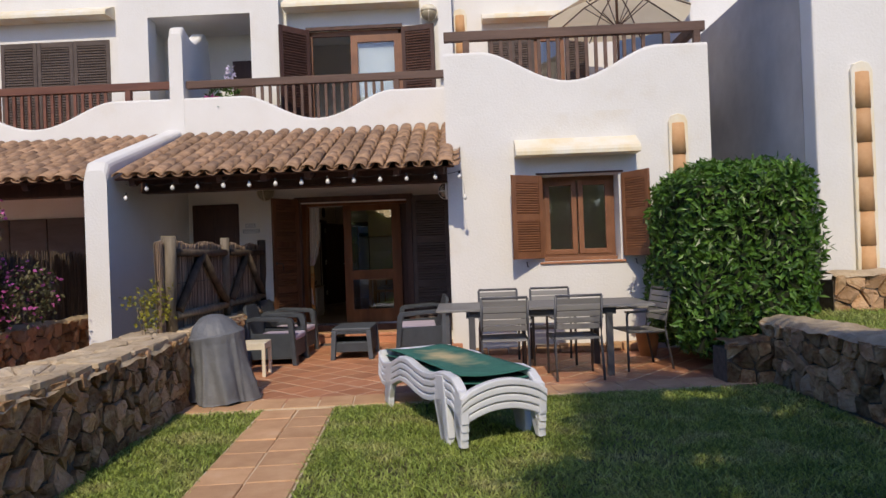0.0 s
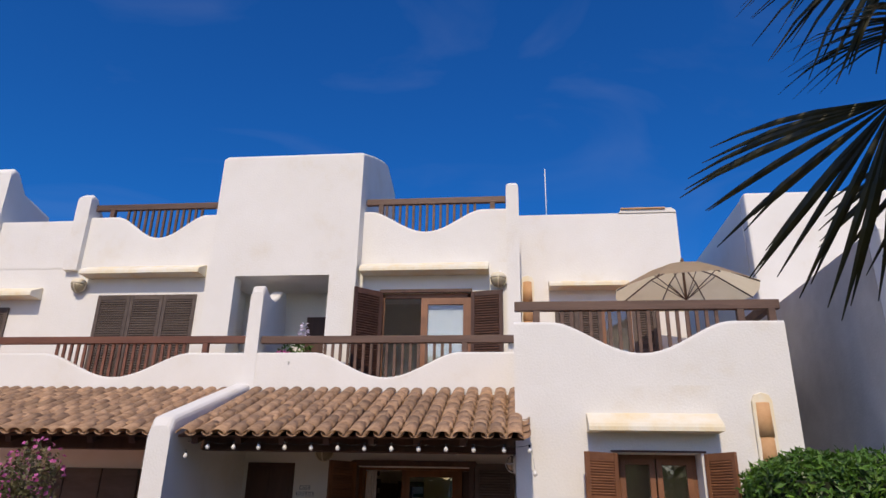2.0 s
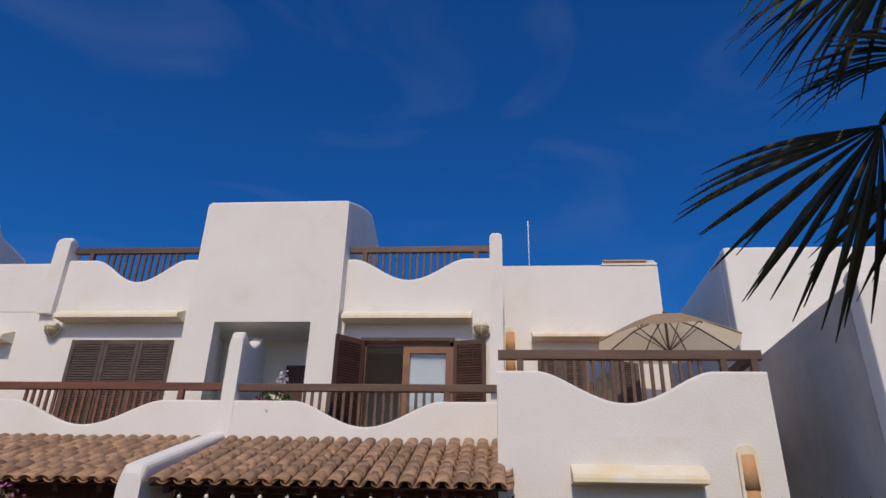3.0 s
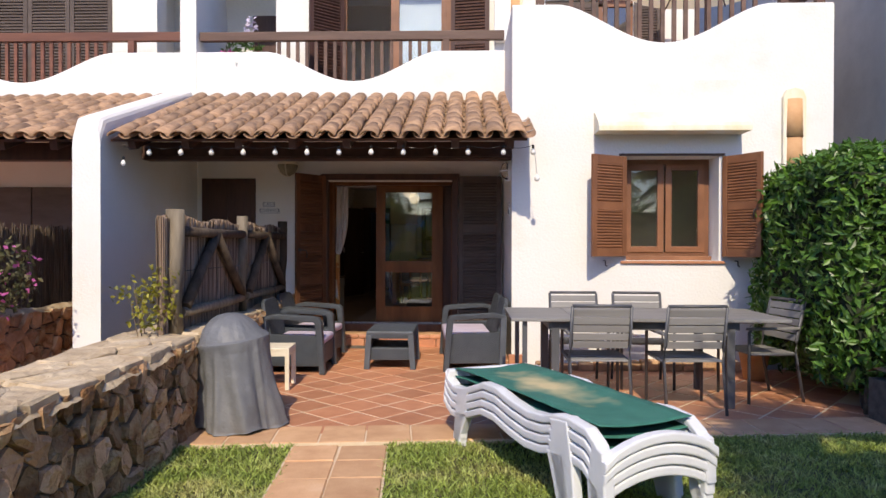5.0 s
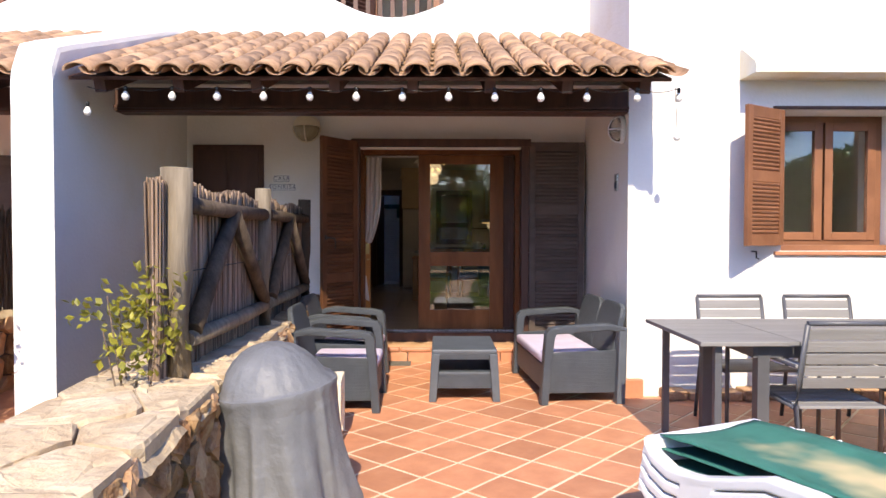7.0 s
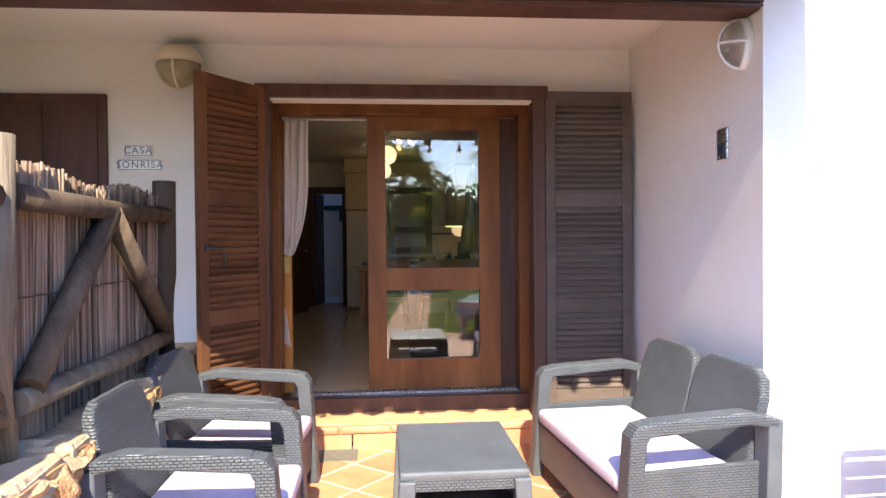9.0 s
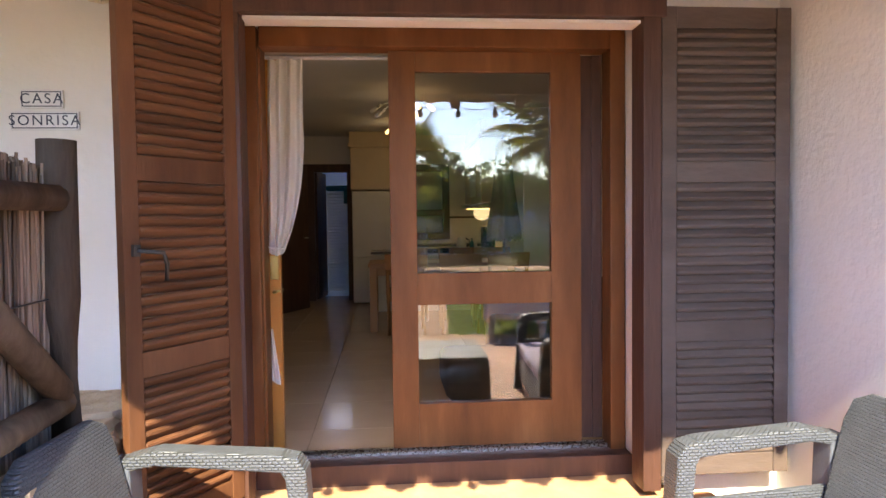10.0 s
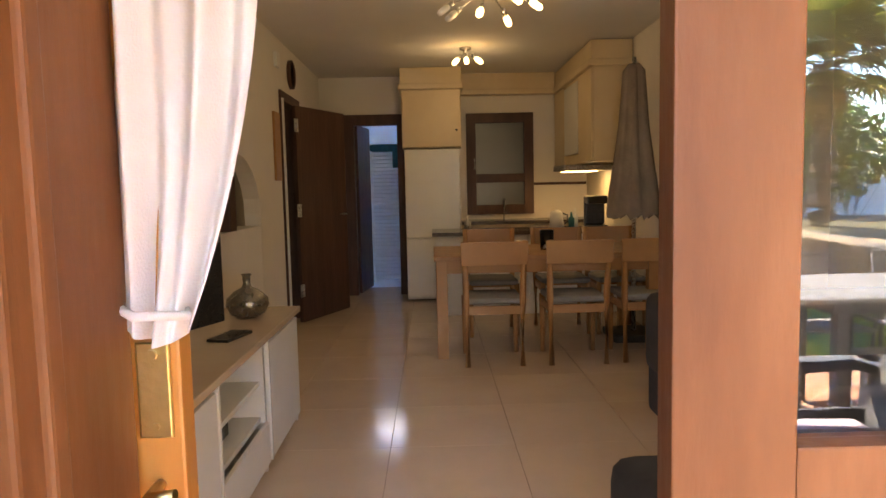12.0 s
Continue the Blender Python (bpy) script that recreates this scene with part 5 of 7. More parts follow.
# stack of four sun loungers
def lounger(m, label):
    l = thing("sun_lounger", label, "sun lounger", m, "stacked sun loungers")
    prof = [(0.0, 0.36), (0.05, 0.43), (0.14, 0.485), (0.30, 0.50), (0.42, 0.49), (0.55, 0.455), (0.72, 0.44), (0.92, 0.46), (1.12, 0.495), (1.30, 0.49), (1.48, 0.43), (1.64, 0.38), (1.78, 0.375), (1.87, 0.41), (1.92, 0.46)]
    for s in (-1, 1):
        bm = B()
        y0, y1 = sorted((s * 0.27, s * 0.345))
        up = [(x, z) for x, z in prof]
        dn = [(x, z - 0.048) for x, z in prof][::-1]
        slab(bm, up + dn, y0, y1, "y", bevel=0.012)
        part("side_rail", bm, WHITEPLASTIC, l)
        bm = B()
        slab(bm, [(0.30, 0.48), (0.47, 0.46), (0.40, 0.30), (0.30, 0.03), (0.22, 0.03), (0.25, 0.28)], *sorted((s * 0.29, s * 0.35)), "y", bevel=0.012)
        part("leg", bm, WHITEPLASTIC, l)
        bm = B()
        slab(bm, [(0.0, 0.40), (0.10, 0.44), (0.085, 0.28), (0.03, 0.18), (-0.02, 0.18), (-0.015, 0.30)], *sorted((s * 0.28, s * 0.345)), "y", bevel=0.012)
        part("foot_curve", bm, WHITEPLASTIC, l)
        bm = B()
        slab(bm, [(1.50, 0.41), (1.70, 0.38), (1.74, 0.20), (1.72, 0.03), (1.64, 0.03), (1.63, 0.20)], *sorted((s * 0.285, s * 0.345)), "y", bevel=0.012)
        part("leg", bm, WHITEPLASTIC, l)
    bm = B()
    pts = [(-0.345 + 0.69 * k / 10, 0.36 + 0.11 * math.sin(math.pi * k / 10) ** 0.7) for k in range(11)]
    slab(bm, pts + [(y, z - 0.05) for y, z in pts[::-1]], -0.035, 0.03, "x", bevel=0.012)
    part("foot_rail", bm, WHITEPLASTIC, l)
    bm = B(); slab(bm, [(-0.345, 0.40), (0.345, 0.40), (0.33, 0.47), (-0.33, 0.47)], 1.87, 1.93, "x", bevel=0.015); part("head_rail", bm, WHITEPLASTIC, l)
    v, f = [], []
    nx, ny = 40, 10
    for i in range(nx + 1):
        x = 0.10 + 1.78 * i / nx
        z = float(np.interp(x, [p[0] for p in prof], [p[1] for p in prof]))
        flat = 0.50 if x < 1.5 else 0.50 - 0.02 * (x - 1.5) / 0.4
        z = max(z, flat) + 0.004 * noise.noise((x * 9, 0, 1))
        for j in range(ny + 1):
            y = -0.285 + 0.57 * j / ny
            v.append((x, y, z - 0.02 * (1 - (y / 0.285) ** 2) + 0.004 * noise.noise((x * 7, y * 9, 3))))
    for i in range(nx):
        for j in range(ny):
            a = i * (ny + 1) + j
            f.append((a, a + ny + 1, a + ny + 2, a + 1))
    sl = quads("sling", v, f, SLING, l)
    sl.data.shade_smooth()
    md = sl.modifiers.new("thickness", "SOLIDIFY")
    md.thickness = 0.006
    for k, x in enumerate((1.25, 1.45, 1.62)):
        bm = B(); tube(bm, [(x, -0.282, 0.50), (x + 0.05, -0.30, 0.485), (x + 0.07, -0.285, 0.495)], 0.004, 5); part("lacing", bm, WHITEPLASTIC, l)
    return l


stack = pose(0.27, 4.86, 0, 0, 0, 114.3)
top = lounger(stack @ pose(0, 0, 0.0), "white resin sun lounger with faded green sling, top of a stack")
low1 = copy_thing(top, stack @ pose(0.01, 0, -0.058))
low2 = copy_thing(top, stack @ pose(0.02, 0, -0.116))
low3 = copy_thing(top, stack @ pose(0.03, 0, -0.174))
for o in (low1, low2, low3):
    tagged(o, "white resin sun lounger with green sling, stacked under others")

# drain mat, wall plinth, corner tile
mt = thing("floor_grate", "grey floor grate set before the door step", "grate", pose(-2.14, 10.52, 0))
bm = B(); bx(bm, -0.14, 0.14, -0.14, 0.14, 0.001, 0.008, 0.002); part("plate", bm, MATGREY, mt)
ctile = thing("corner_brick", "upright terracotta corner tile at the wall foot", "tile", pose(-0.10, FY - 0.03, 0))
bm = B(); bx(bm, -0.10, 0.06, -0.03, 0.03, 0, 0.15, 0.008); part("tile", bm, TERRA, ctile)
pl = thing("stone_plinth", "low rough stone plinth along the white wall", "plinth", pose(0, 0, 0))
rnd = random.Random(3)
x = 0.1
while x < 2.3:
    w = rnd.uniform(0.16, 0.34)
    bm = B(); bx(bm, x, x + w - 0.012, FY - rnd.uniform(0.12, 0.2), FY, 0, rnd.uniform(0.06, 0.12), 0.02); part("stone", bm, STONEWARM, pl); x += w
pot = thing("terracotta_pot", "terracotta pot half hidden by the hedge", "plant pot", pose(2.28, 8.55, 0))
bm = B(); lathe(bm, [(0.10, 0), (0.15, 0.28), (0.165, 0.285), (0.165, 0.33), (0.15, 0.335), (0.14, 0.30)], 20); part("body", bm, CLAY, pot)
bm = B(); lathe(bm, [(0.138, 0.27), (0.138, 0.29)], 16); part("soil", bm, SOIL, pot)

# ---- reed fence on the stone wall ----
fence = thing("reed_fence", "reed screen on a round-timber frame above the stone wall", "fence")
P = [Vector((-2.93, 6.68, 0.66)), Vector((-2.97, 8.38, 0.66)), Vector((-3.0, 10.02, 0.66))]
for k, p in enumerate(P):
    r = (0.075, 0.058, 0.062)[k]
    bm = B(); tube(bm, [p, p + Vector((0, 0, 0.5)), p + Vector((0.005, 0, 1.0 if k else 0.985))], [r, r * 0.97, r * 0.95], 14); part("post", bm, TIMBERDARK if k == 2 else TIMBER, fence)
off = Vector((0.02, 0, 0))
for a, b in ((P[0], P[1]), (P[1], P[2])):
    d = (b - a)
    for z in (0.82, 0.18):
        bm = B(); tube(bm, [a + off + d * 0.04 + Vector((0, 0, z)), a + off + d * 0.5 + Vector((0.005, 0, z - 0.01)), a + off + d * 0.97 + Vector((0, 0, z - 0.005))], 0.042, 10); part("rail", bm, TIMBER if z < 0.5 else TIMBERDARK, fence)
    for u in (0.08, 0.94):
        bm = B(); tube(bm, [a + off + d * 0.5 + Vector((0.01, 0, 0.80)), a + off + d * u + Vector((0.01, 0, 0.22))], 0.045, 10); part("brace", bm, TIMBERDARK, fence)
reeds = B()
rnd = random.Random(11)
for k in range(2050):
    u = rnd.random() if k < 1900 else 0.0
    p = P[0].lerp(P[2], u) + Vector((-0.045 + rnd.uniform(-0.02, 0.02), rnd.uniform(-0.15, 0.0) if u < 0.05 else 0, 0))
    h = 0.915 + 0.02 * math.sin(u * 23) + rnd.uniform(-0.02, 0.02)
    lean = Vector((rnd.uniform(-0.015, 0.015), rnd.uniform(-0.03, 0.03), 0))
    tube(reeds, [p + Vector((0, 0, 0.02)), p + lean + Vector((0, 0, h))], [0.0065, 0.0055], 4, False)
part("reeds", reeds, REED, fence)["kind"] = "stuff"
bm = B()
for z in (0.15, 0.5, 0.8):
    tube(bm, [P[0] + Vector((0.02 - 0.03, 0, z)), P[2] + Vector((-0.01, 0, z))], 0.003, 5)
part("wire", bm, IRON, fence)
nf = thing("brushwood_fence", "dark brushwood screen on the stone wall next door", "fence")
bm = B()
for k in range(500):
    y = 7.2 + 3.5 * rnd.random()
    tube(bm, [(-5.55 + rnd.uniform(-0.03, 0.03), y, 0.62), (-5.55 + rnd.uniform(-0.04, 0.04), y + rnd.uniform(-0.05, 0.05), rnd.uniform(1.45, 1.6))], 0.008, 4, False)
part("screen", bm, TIMBERDARK, nf)["kind"] = "stuff"

# ---- planting ----
def leaves(name, points, normals, size, mat, parent, seed, wide=0.32, spread=0.9):
    """Many pointed leaves, folded along the midrib."""
    rng = np.random.default_rng(seed)
    n = len(points)
    d = np.array(normals) + rng.normal(0, spread, (n, 3))
    d /= np.linalg.norm(d, axis=1)[:, None]
    u = np.cross(d, rng.normal(0, 1, (n, 3)))
    u /= np.linalg.norm(u, axis=1)[:, None]
    w = np.cross(d, u)
    L = size * rng.uniform(0.65, 1.25, n)[:, None]
    p = np.array(points)
    a, b = p, p + u * L + d * L * 0.1
    c1, c2 = p + u * L * 0.45 + w * L * wide + d * L * 0.12, p + u * L * 0.45 - w * L * wide + d * L * 0.12
    v = np.stack([a, c1, b, c2], 1).reshape(-1, 3)
    i = np.arange(n)[:, None] * 4
    f = np.concatenate([np.concatenate([i, i + 1, i + 2], 1), np.concatenate([i, i + 2, i + 3], 1)])
    ob = quads(name, v.tolist(), f.tolist(), mat, parent)
    ob["kind"] = "stuff"
    return ob


def hedge_point(rng, lo, hi, depth=0.10):
    c, h = (np.array(lo) + np.array(hi)) / 2, (np.array(hi) - np.array(lo)) / 2
    while True:
        q = rng.uniform(-1, 1, 3)
        k = (np.abs(q) ** 5).sum() ** 0.2
        if k < 0.3:
            continue
        q = q / k
        if q[2] < -0.97:
            continue
        nrm = np.sign(q) * np.abs(q) ** 4
        nrm = nrm / np.linalg.norm(nrm)
        p = c + h * q
        bump = 0.13 * noise.noise(p * 1.7) + 0.06 * noise.noise(p * 5)
        return p + nrm * (bump - depth * rng.random() ** 1.5), nrm


hedge = thing("hedge", "dense clipped hedge of glossy green leaves", "hedge")
rng = np.random.default_rng(4)
HLO, HHI = (2.30, 7.0, 0.12), (3.78, 8.95, 2.22)
pn = [hedge_point(rng, HLO, HHI, 0.16) for _ in range(15000)]
leaves("foliage", [p for p, _ in pn], [n for _, n in pn], 0.10, LEAF, hedge, 7, 0.20, 0.75)
# solid near-black core standing in for the shade between the leaves
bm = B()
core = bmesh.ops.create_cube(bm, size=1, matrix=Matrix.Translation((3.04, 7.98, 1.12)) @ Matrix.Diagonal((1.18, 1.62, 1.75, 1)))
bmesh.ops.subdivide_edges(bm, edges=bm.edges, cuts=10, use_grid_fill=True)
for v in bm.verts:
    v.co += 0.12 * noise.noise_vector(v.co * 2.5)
part("inner_growth", bm, LEAFSHADE, hedge)
bm = B()
for k in range(9):
    x, y = rng.uniform(2.5, 3.5), rng.uniform(7.1, 8.7)
    tube(bm, [(x, y, -0.02), (x + rng.uniform(-0.1, 0.1), y, 0.5)], 0.02, 6)
part("stem", bm, BARK, hedge)

def shrub(name, label, centre, radii, n, size, mat, seed, flowers=0, stems=6):
    s = thing(name, label, "shrub", pose(centre[0], centre[1], 0))
    rng = np.random.default_rng(seed)
    zc = centre[2]
    blobs = [(rng.normal(0, 0.42, 3) * np.array(radii), rng.uniform(0.28, 0.5)) for _ in range(14)]
    pts, nrm, fl, fn = [], [], [], []
    for k in range(n + flowers):
        c, r = blobs[rng.integers(len(blobs))]
        q = rng.normal(0, 1, 3); q /= np.linalg.norm(q)
        p = c + q * r * np.array(radii) * rng.uniform(0.6, 1.15) + np.array((0, 0, zc))
        if p[2] < 0.03:
            continue
        if k < n:
            pts.append(p); nrm.append(q)
        elif q[2] > -0.3 or q[1] < 0:
            fl.append(c + q * r * np.array(radii) * rng.uniform(1.0, 1.25) + np.array((0, 0, zc))); fn.append(q)
    leaves("foliage", pts, nrm, size, mat, s, seed + 1, 0.3)
    if fl:
        leaves("blossom", fl, fn, size * 0.9, BRACT, s, seed + 2, 0.42)
    for k in range(stems):
        bm = B()
        a = rng.uniform(0, math.tau)
        e = Vector((radii[0] * 0.7 * math.cos(a), radii[1] * 0.7 * math.sin(a), zc + radii[2] * rng.uniform(-0.1, 0.7)))
        tube(bm, [(0.03 * math.cos(a), 0.03 * math.sin(a), -0.03), e * 0.5 + Vector((0, 0, 0.1)), e], [min(0.018, 0.03 * radii[0]), min(0.012, 0.02 * radii[0]), 0.003], 6)
        part("stem", bm, BARK, s)
    return s


shrub("bougainvillea", "straggling bougainvillea with magenta flowers against the fence", (-5.68, 7.35, 1.46), (0.78, 0.55, 0.92), 8000, 0.06, LEAFBOU, 21, 1300, 12)
shrub("yellow_shrub", "small yellow-green shrub behind the fence post", (-3.03, 6.50, 0.95), (0.25, 0.15, 0.24), 330, 0.045, LEAFYEL, 31, 0, 7)

# fan palms
def fan_leaf(seed, n=34, radius=0.95, mat=PALMLEAF, span=250, tipdrop=0.55, stalk=0.75, jitter=0.0):
    """A fan leaf: stalk from the origin along +x, then radiating pleated segments."""
    rng = np.random.default_rng(seed)
    v, f = [], []
    for k in range(5):
        x = stalk * k / 4
        z = -0.10 * (x / stalk) ** 2
        v += [(x, -0.016, z), (x, 0.016, z), (x, 0, z + 0.018)]
        if k:
            a, b = (k - 1) * 3, k * 3
            for i in range(3):
                f.append((a + i, a + (i + 1) % 3, b + (i + 1) % 3, b + i))
    hub = Vector((stalk, 0, -0.10))
    for k in range(n):
        a = radians(-span / 2 + span * k / (n - 1))
        a += jitter * rng.normal()
        R = radius * (0.75 + 0.25 * math.cos(a * 0.6)) * rng.uniform(0.9 - 3 * jitter, 1.08)
        d = Vector((math.cos(a), math.sin(a), 0))
        side = Vector((-math.sin(a), math.cos(a), 0))
        w0 = 0.55 * R * radians(span / n) * 0.5
        prev = None
        for j in range(6):
            u = j / 5
            w = w0 * (min(1, u / 0.5) if u < 0.5 else max(0.02, (1 - u) / 0.5)) * 1.15 + 0.002
            drop = -tipdrop * R * max(0, u - 0.35) ** 2 * (1 + 0.5 * rng.random())
            c = hub + d * (R * u) + Vector((0, 0, drop))
            i0 = len(v)
            v += [tuple(c - side * w), tuple(c + Vector((0, 0, 0.35 * w))), tuple(c + side * w)]
            if prev is not None:
                f += [(prev, i0, i0 + 1, prev + 1), (prev + 1, i0 + 1, i0 + 2, prev + 2)]
            prev = i0
    me = bpy.data.meshes.new("fan_leaf")
    me.from_pydata(v, [], f)
    me.materials.append(mat)
    return me


FANS = [fan_leaf(s) for s in (1, 2, 3)]
DRY = [fan_leaf(s, 26, 0.8, PALMDRY, 200, 1.2) for s in (4, 5)]


BLADE = fan_leaf(9, 22, 1.0, PALMSHADED, 82, 0.5, 0.06, 0.05)


def palm(x, y, h, label, count=34, seed=1, scale=1.0, girth=0.24, bare=None):
    t = thing("fan_palm", label, "palm tree", pose(x, y, 0))
    rng = random.Random(seed)
    bm = B()
    n = 40
    tube(bm, [(0.02 * math.sin(k), 0, -0.05 + h * k / n) for k in range(n + 1)], [(girth - 0.05 * k / n) * (1 + 0.05 * (k % 2)) * (1 + 0.3 * max(0, k / n - 0.75) * 4) for k in range(n + 1)], 16)
    part("trunk", bm, BARK, t)
    top = Vector((0, 0, h))
    for k in range(count):
        az = k * 137.5 + rng.uniform(-12, 12)
        el = 72 - 105 * (k / count) + rng.uniform(-6, 6)
        if bare and bare[0] < az % 360 < bare[1] and el < 45:
            continue
        m = Matrix.Translation(top) @ pose(0, 0, 0, 0, 0, az) @ pose(0, 0, 0, 0, -el, 0) @ Matrix.Scale(scale * rng.uniform(0.85, 1.1), 4)
        shared("leaf", FANS[k % 3], t, m)
    for k in range(10):
        az = k * 36 + rng.uniform(-9, 9)
        m = Matrix.Translation(top - Vector((0, 0, 0.15))) @ pose(0, 0, 0, 0, 0, az) @ pose(0, 0, 0, 0, rng.uniform(50, 68), 0) @ Matrix.Scale(0.55 * scale, 4)
        shared("dry_leaf", DRY[k % 2], t, m)
    return t


def hang(tree, crown, hub, along, facing, s):
    """A long-stalked leaf that bends over and hangs out from the crown."""
    base = Vector((crown[0], crown[1], 0))
    x = Vector(along).normalized()
    z = (Vector(facing) - x * x.dot(Vector(facing))).normalized()
    y = z.cross(x)
    m = Matrix.Translation(Vector(hub) - base) @ Matrix((x, y, z)).transposed().to_4x4() @ Matrix.Scale(s, 4)
    leaf = shared("leaf", BLADE, tree, m)
    a, b = Vector(crown) - base, Vector(hub) - base
    bm = B(); tube(bm, [a, a.lerp(b, 0.5) + Vector((0, 0, 0.16)), b + Vector((0, 0, 0.01))], [0.022, 0.015, 0.011], 6); part("petiole", bm, PALMLEAF, tree)


palm_a = palm(1.75, 0.20, 3.35, "fan palm with a shaggy trunk on the lawn", 27, 2, 1.0, 0.30, (70, 150))
CROWN = (1.75, 0.20, 3.35)
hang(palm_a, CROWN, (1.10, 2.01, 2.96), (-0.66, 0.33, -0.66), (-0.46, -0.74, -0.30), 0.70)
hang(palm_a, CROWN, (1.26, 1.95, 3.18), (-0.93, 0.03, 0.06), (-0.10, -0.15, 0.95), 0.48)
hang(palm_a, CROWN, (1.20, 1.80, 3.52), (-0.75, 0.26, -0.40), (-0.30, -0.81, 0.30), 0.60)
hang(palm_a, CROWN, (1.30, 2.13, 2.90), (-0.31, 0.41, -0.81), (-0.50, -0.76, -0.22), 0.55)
palm(2.05, 1.3, 3.95, "second fan palm at the edge of the raised bed", 12, 4, 1.05)
palm(5.0, -0.6, 3.5, "broad fan palm with yellowing leaves on the raised bed", 26, 12, 1.05)
palm(-1.2, -6.5, 3.2, "fan palm in the garden across the lawn", 24, 5, 1.0)
palm(4.6, -9.0, 4.2, "tall fan palm farther off in the garden", 24, 6, 1.1)
palm(-5.0, -11.0, 3.8, "fan palm beside the far garden wall", 22, 8, 1.0)
for k, (x, y, z, r) in enumerate(((-3.5, -6.0, 0.7, 0.9), (2.6, -7.5, 0.6, 0.9), (0.8, -8.2, 0.5, 0.8), (6.5, -7.0, 0.8, 1.1), (-6.5, -8.0, 0.9, 1.2))):
    shrub("garden_shrub", "rounded green shrub in the garden across the lawn", (x, y, z), (r, r, r * 0.75), 1500, 0.11, LEAF, 50 + k, 0, 5)
for k, (x, y, z, r) in enumerate(((-6.0, -11.6, 1.2, 1.5), (-2.6, -11.8, 1.3, 1.6), (1.0, -11.7, 1.1, 1.5), (7.8, -11.5, 1.4, 1.7))):
    shrub("tall_garden_shrub", "tall light green shrub before the white garden wall", (x, y, z), (r, 0.8 * r, r * 0.8), 1800, 0.16, LEAFYEL, 70 + k, 0, 5)
# trees added behind the camera to hide the bright horizon from the panes
for k, (x, y, r) in enumerate(((-9.5, -16.5, 2.3), (-5.2, -16.0, 1.9), (-1.4, -17.0, 2.4), (2.8, -16.2, 2.0), (6.6, -16.8, 2.5), (11.0, -16.4, 2.2), (7.2, -5.6, 1.5), (10.5, -8.5, 2.0), (4.1, -10.6, 1.6), (0.4, -11.0, 1.5))):
    shrub("garden_tree", "leafy green tree added beyond the lawn to screen the horizon", (x, y, 2.3), (r, 0.7 * r, 1.5), 2600, 0.24, LEAF, 90 + k, 0, 6)
gh = thing("garden_house", "low white house across the garden", "house", pose(0, -26, 0))
bm = B(); bx(bm, -13, 14, -6, 0, -0.1, 3.2, 0.05); part("wall", bm, PLASTER, gh)
bm = B(); bx(bm, -13.2, 14.2, -6.2, 0.3, 3.2, 3.35, 0.02); part("roof", bm, CLAY, gh)
for x in (-8, -3, 3, 8):
    bm = B(); bx(bm, x - 0.6, x + 0.6, -0.02, 0.04, 0.9, 2.2); part("window", bm, WOODDARK, gh)
bm = B()
bx(bm, -30, 30, -13.3, -13.0, -0.1, 1.5, 0.02)
structure("garden_wall", bm, PLASTER, "white garden wall behind the lawn", "wall")
bm = B()
bx(bm, -12, 12, -6.0, -4.2, -0.1, -0.03)
structure("garden_path", bm, TERRAPATH, "terracotta garden path across the lawn", "path")
bm = B()
bx(bm, -30, 30, -13.0, -6.0, -0.1, -0.035)
structure("far_lawn", bm, GRASSBED, "lawn beyond the garden path", "lawn")

# parasol on the terrace
ps = thing("parasol", "open ecru parasol with wooden ribs on the upper terrace", "parasol", pose(2.63, 11.0, 3.3, 0, 0, 12))
bm = B(); tube(bm, [(0, 0, 0), (0, 0, 2.28)], 0.022, 10); part("pole", bm, WOODRAIL, ps)
bm = B()
apex = bm.verts.new((0, 0, 2.26))
mid, rim = [], []
for k in range(16):
    a = math.tau * k / 16
    s = 1.0 if k % 2 == 0 else 0.955
    mid.append(bm.verts.new((0.55 * s * math.cos(a), 0.55 * s * math.sin(a), 2.07 - 0.01 * (k % 2))))
    rim.append(bm.verts.new((1.16 * s * math.cos(a), 1.16 * s * math.sin(a), 1.72 - 0.015 * (k % 2))))
for k in range(16):
    j = (k + 1) % 16
    bm.faces.new((apex, mid[k], mid[j])); bm.faces.new((mid[k], rim[k], rim[j], mid[j]))
canopy = part("canopy", bm, CANVAS, ps)
for k in range(8):
    a = math.tau * k / 8
    bm = B(); tube(bm, [(0.02 * math.cos(a), 0.02 * math.sin(a), 2.21), (0.55 * math.cos(a), 0.55 * math.sin(a), 2.045), (1.15 * math.cos(a), 1.15 * math.sin(a), 1.70)], 0.011, 6); part("rib", bm, WOODRAIL, ps)
    bm = B(); tube(bm, [(0.03 * math.cos(a), 0.03 * math.sin(a), 1.62), (0.55 * math.cos(a), 0.55 * math.sin(a), 2.035)], 0.008, 6); part("strut", bm, WOODRAIL, ps)
bm = B(); lathe(bm, [(0.035, 2.24), (0.03, 2.28), (0.012, 2.32), (0.001, 2.33)], 10); part("finial", bm, WOODRAIL, ps)
bm = B(); lathe(bm, [(0.22, 0), (0.22, 0.06), (0.05, 0.1)], 20); part("base", bm, IRON, ps)
fp = thing("flower_pot", "potted plant with red and pink flowers on the balcony", "plant pot", pose(-3.75, 10.86, 3.32))
bm = B(); lathe(bm, [(0.12, 0), (0.17, 0.3), (0.18, 0.34)], 16); part("pot", bm, CLAY, fp)
rng = np.random.default_rng(77)
q = rng.normal(0, 1, (220, 3)); q /= np.linalg.norm(q, axis=1)[:, None]
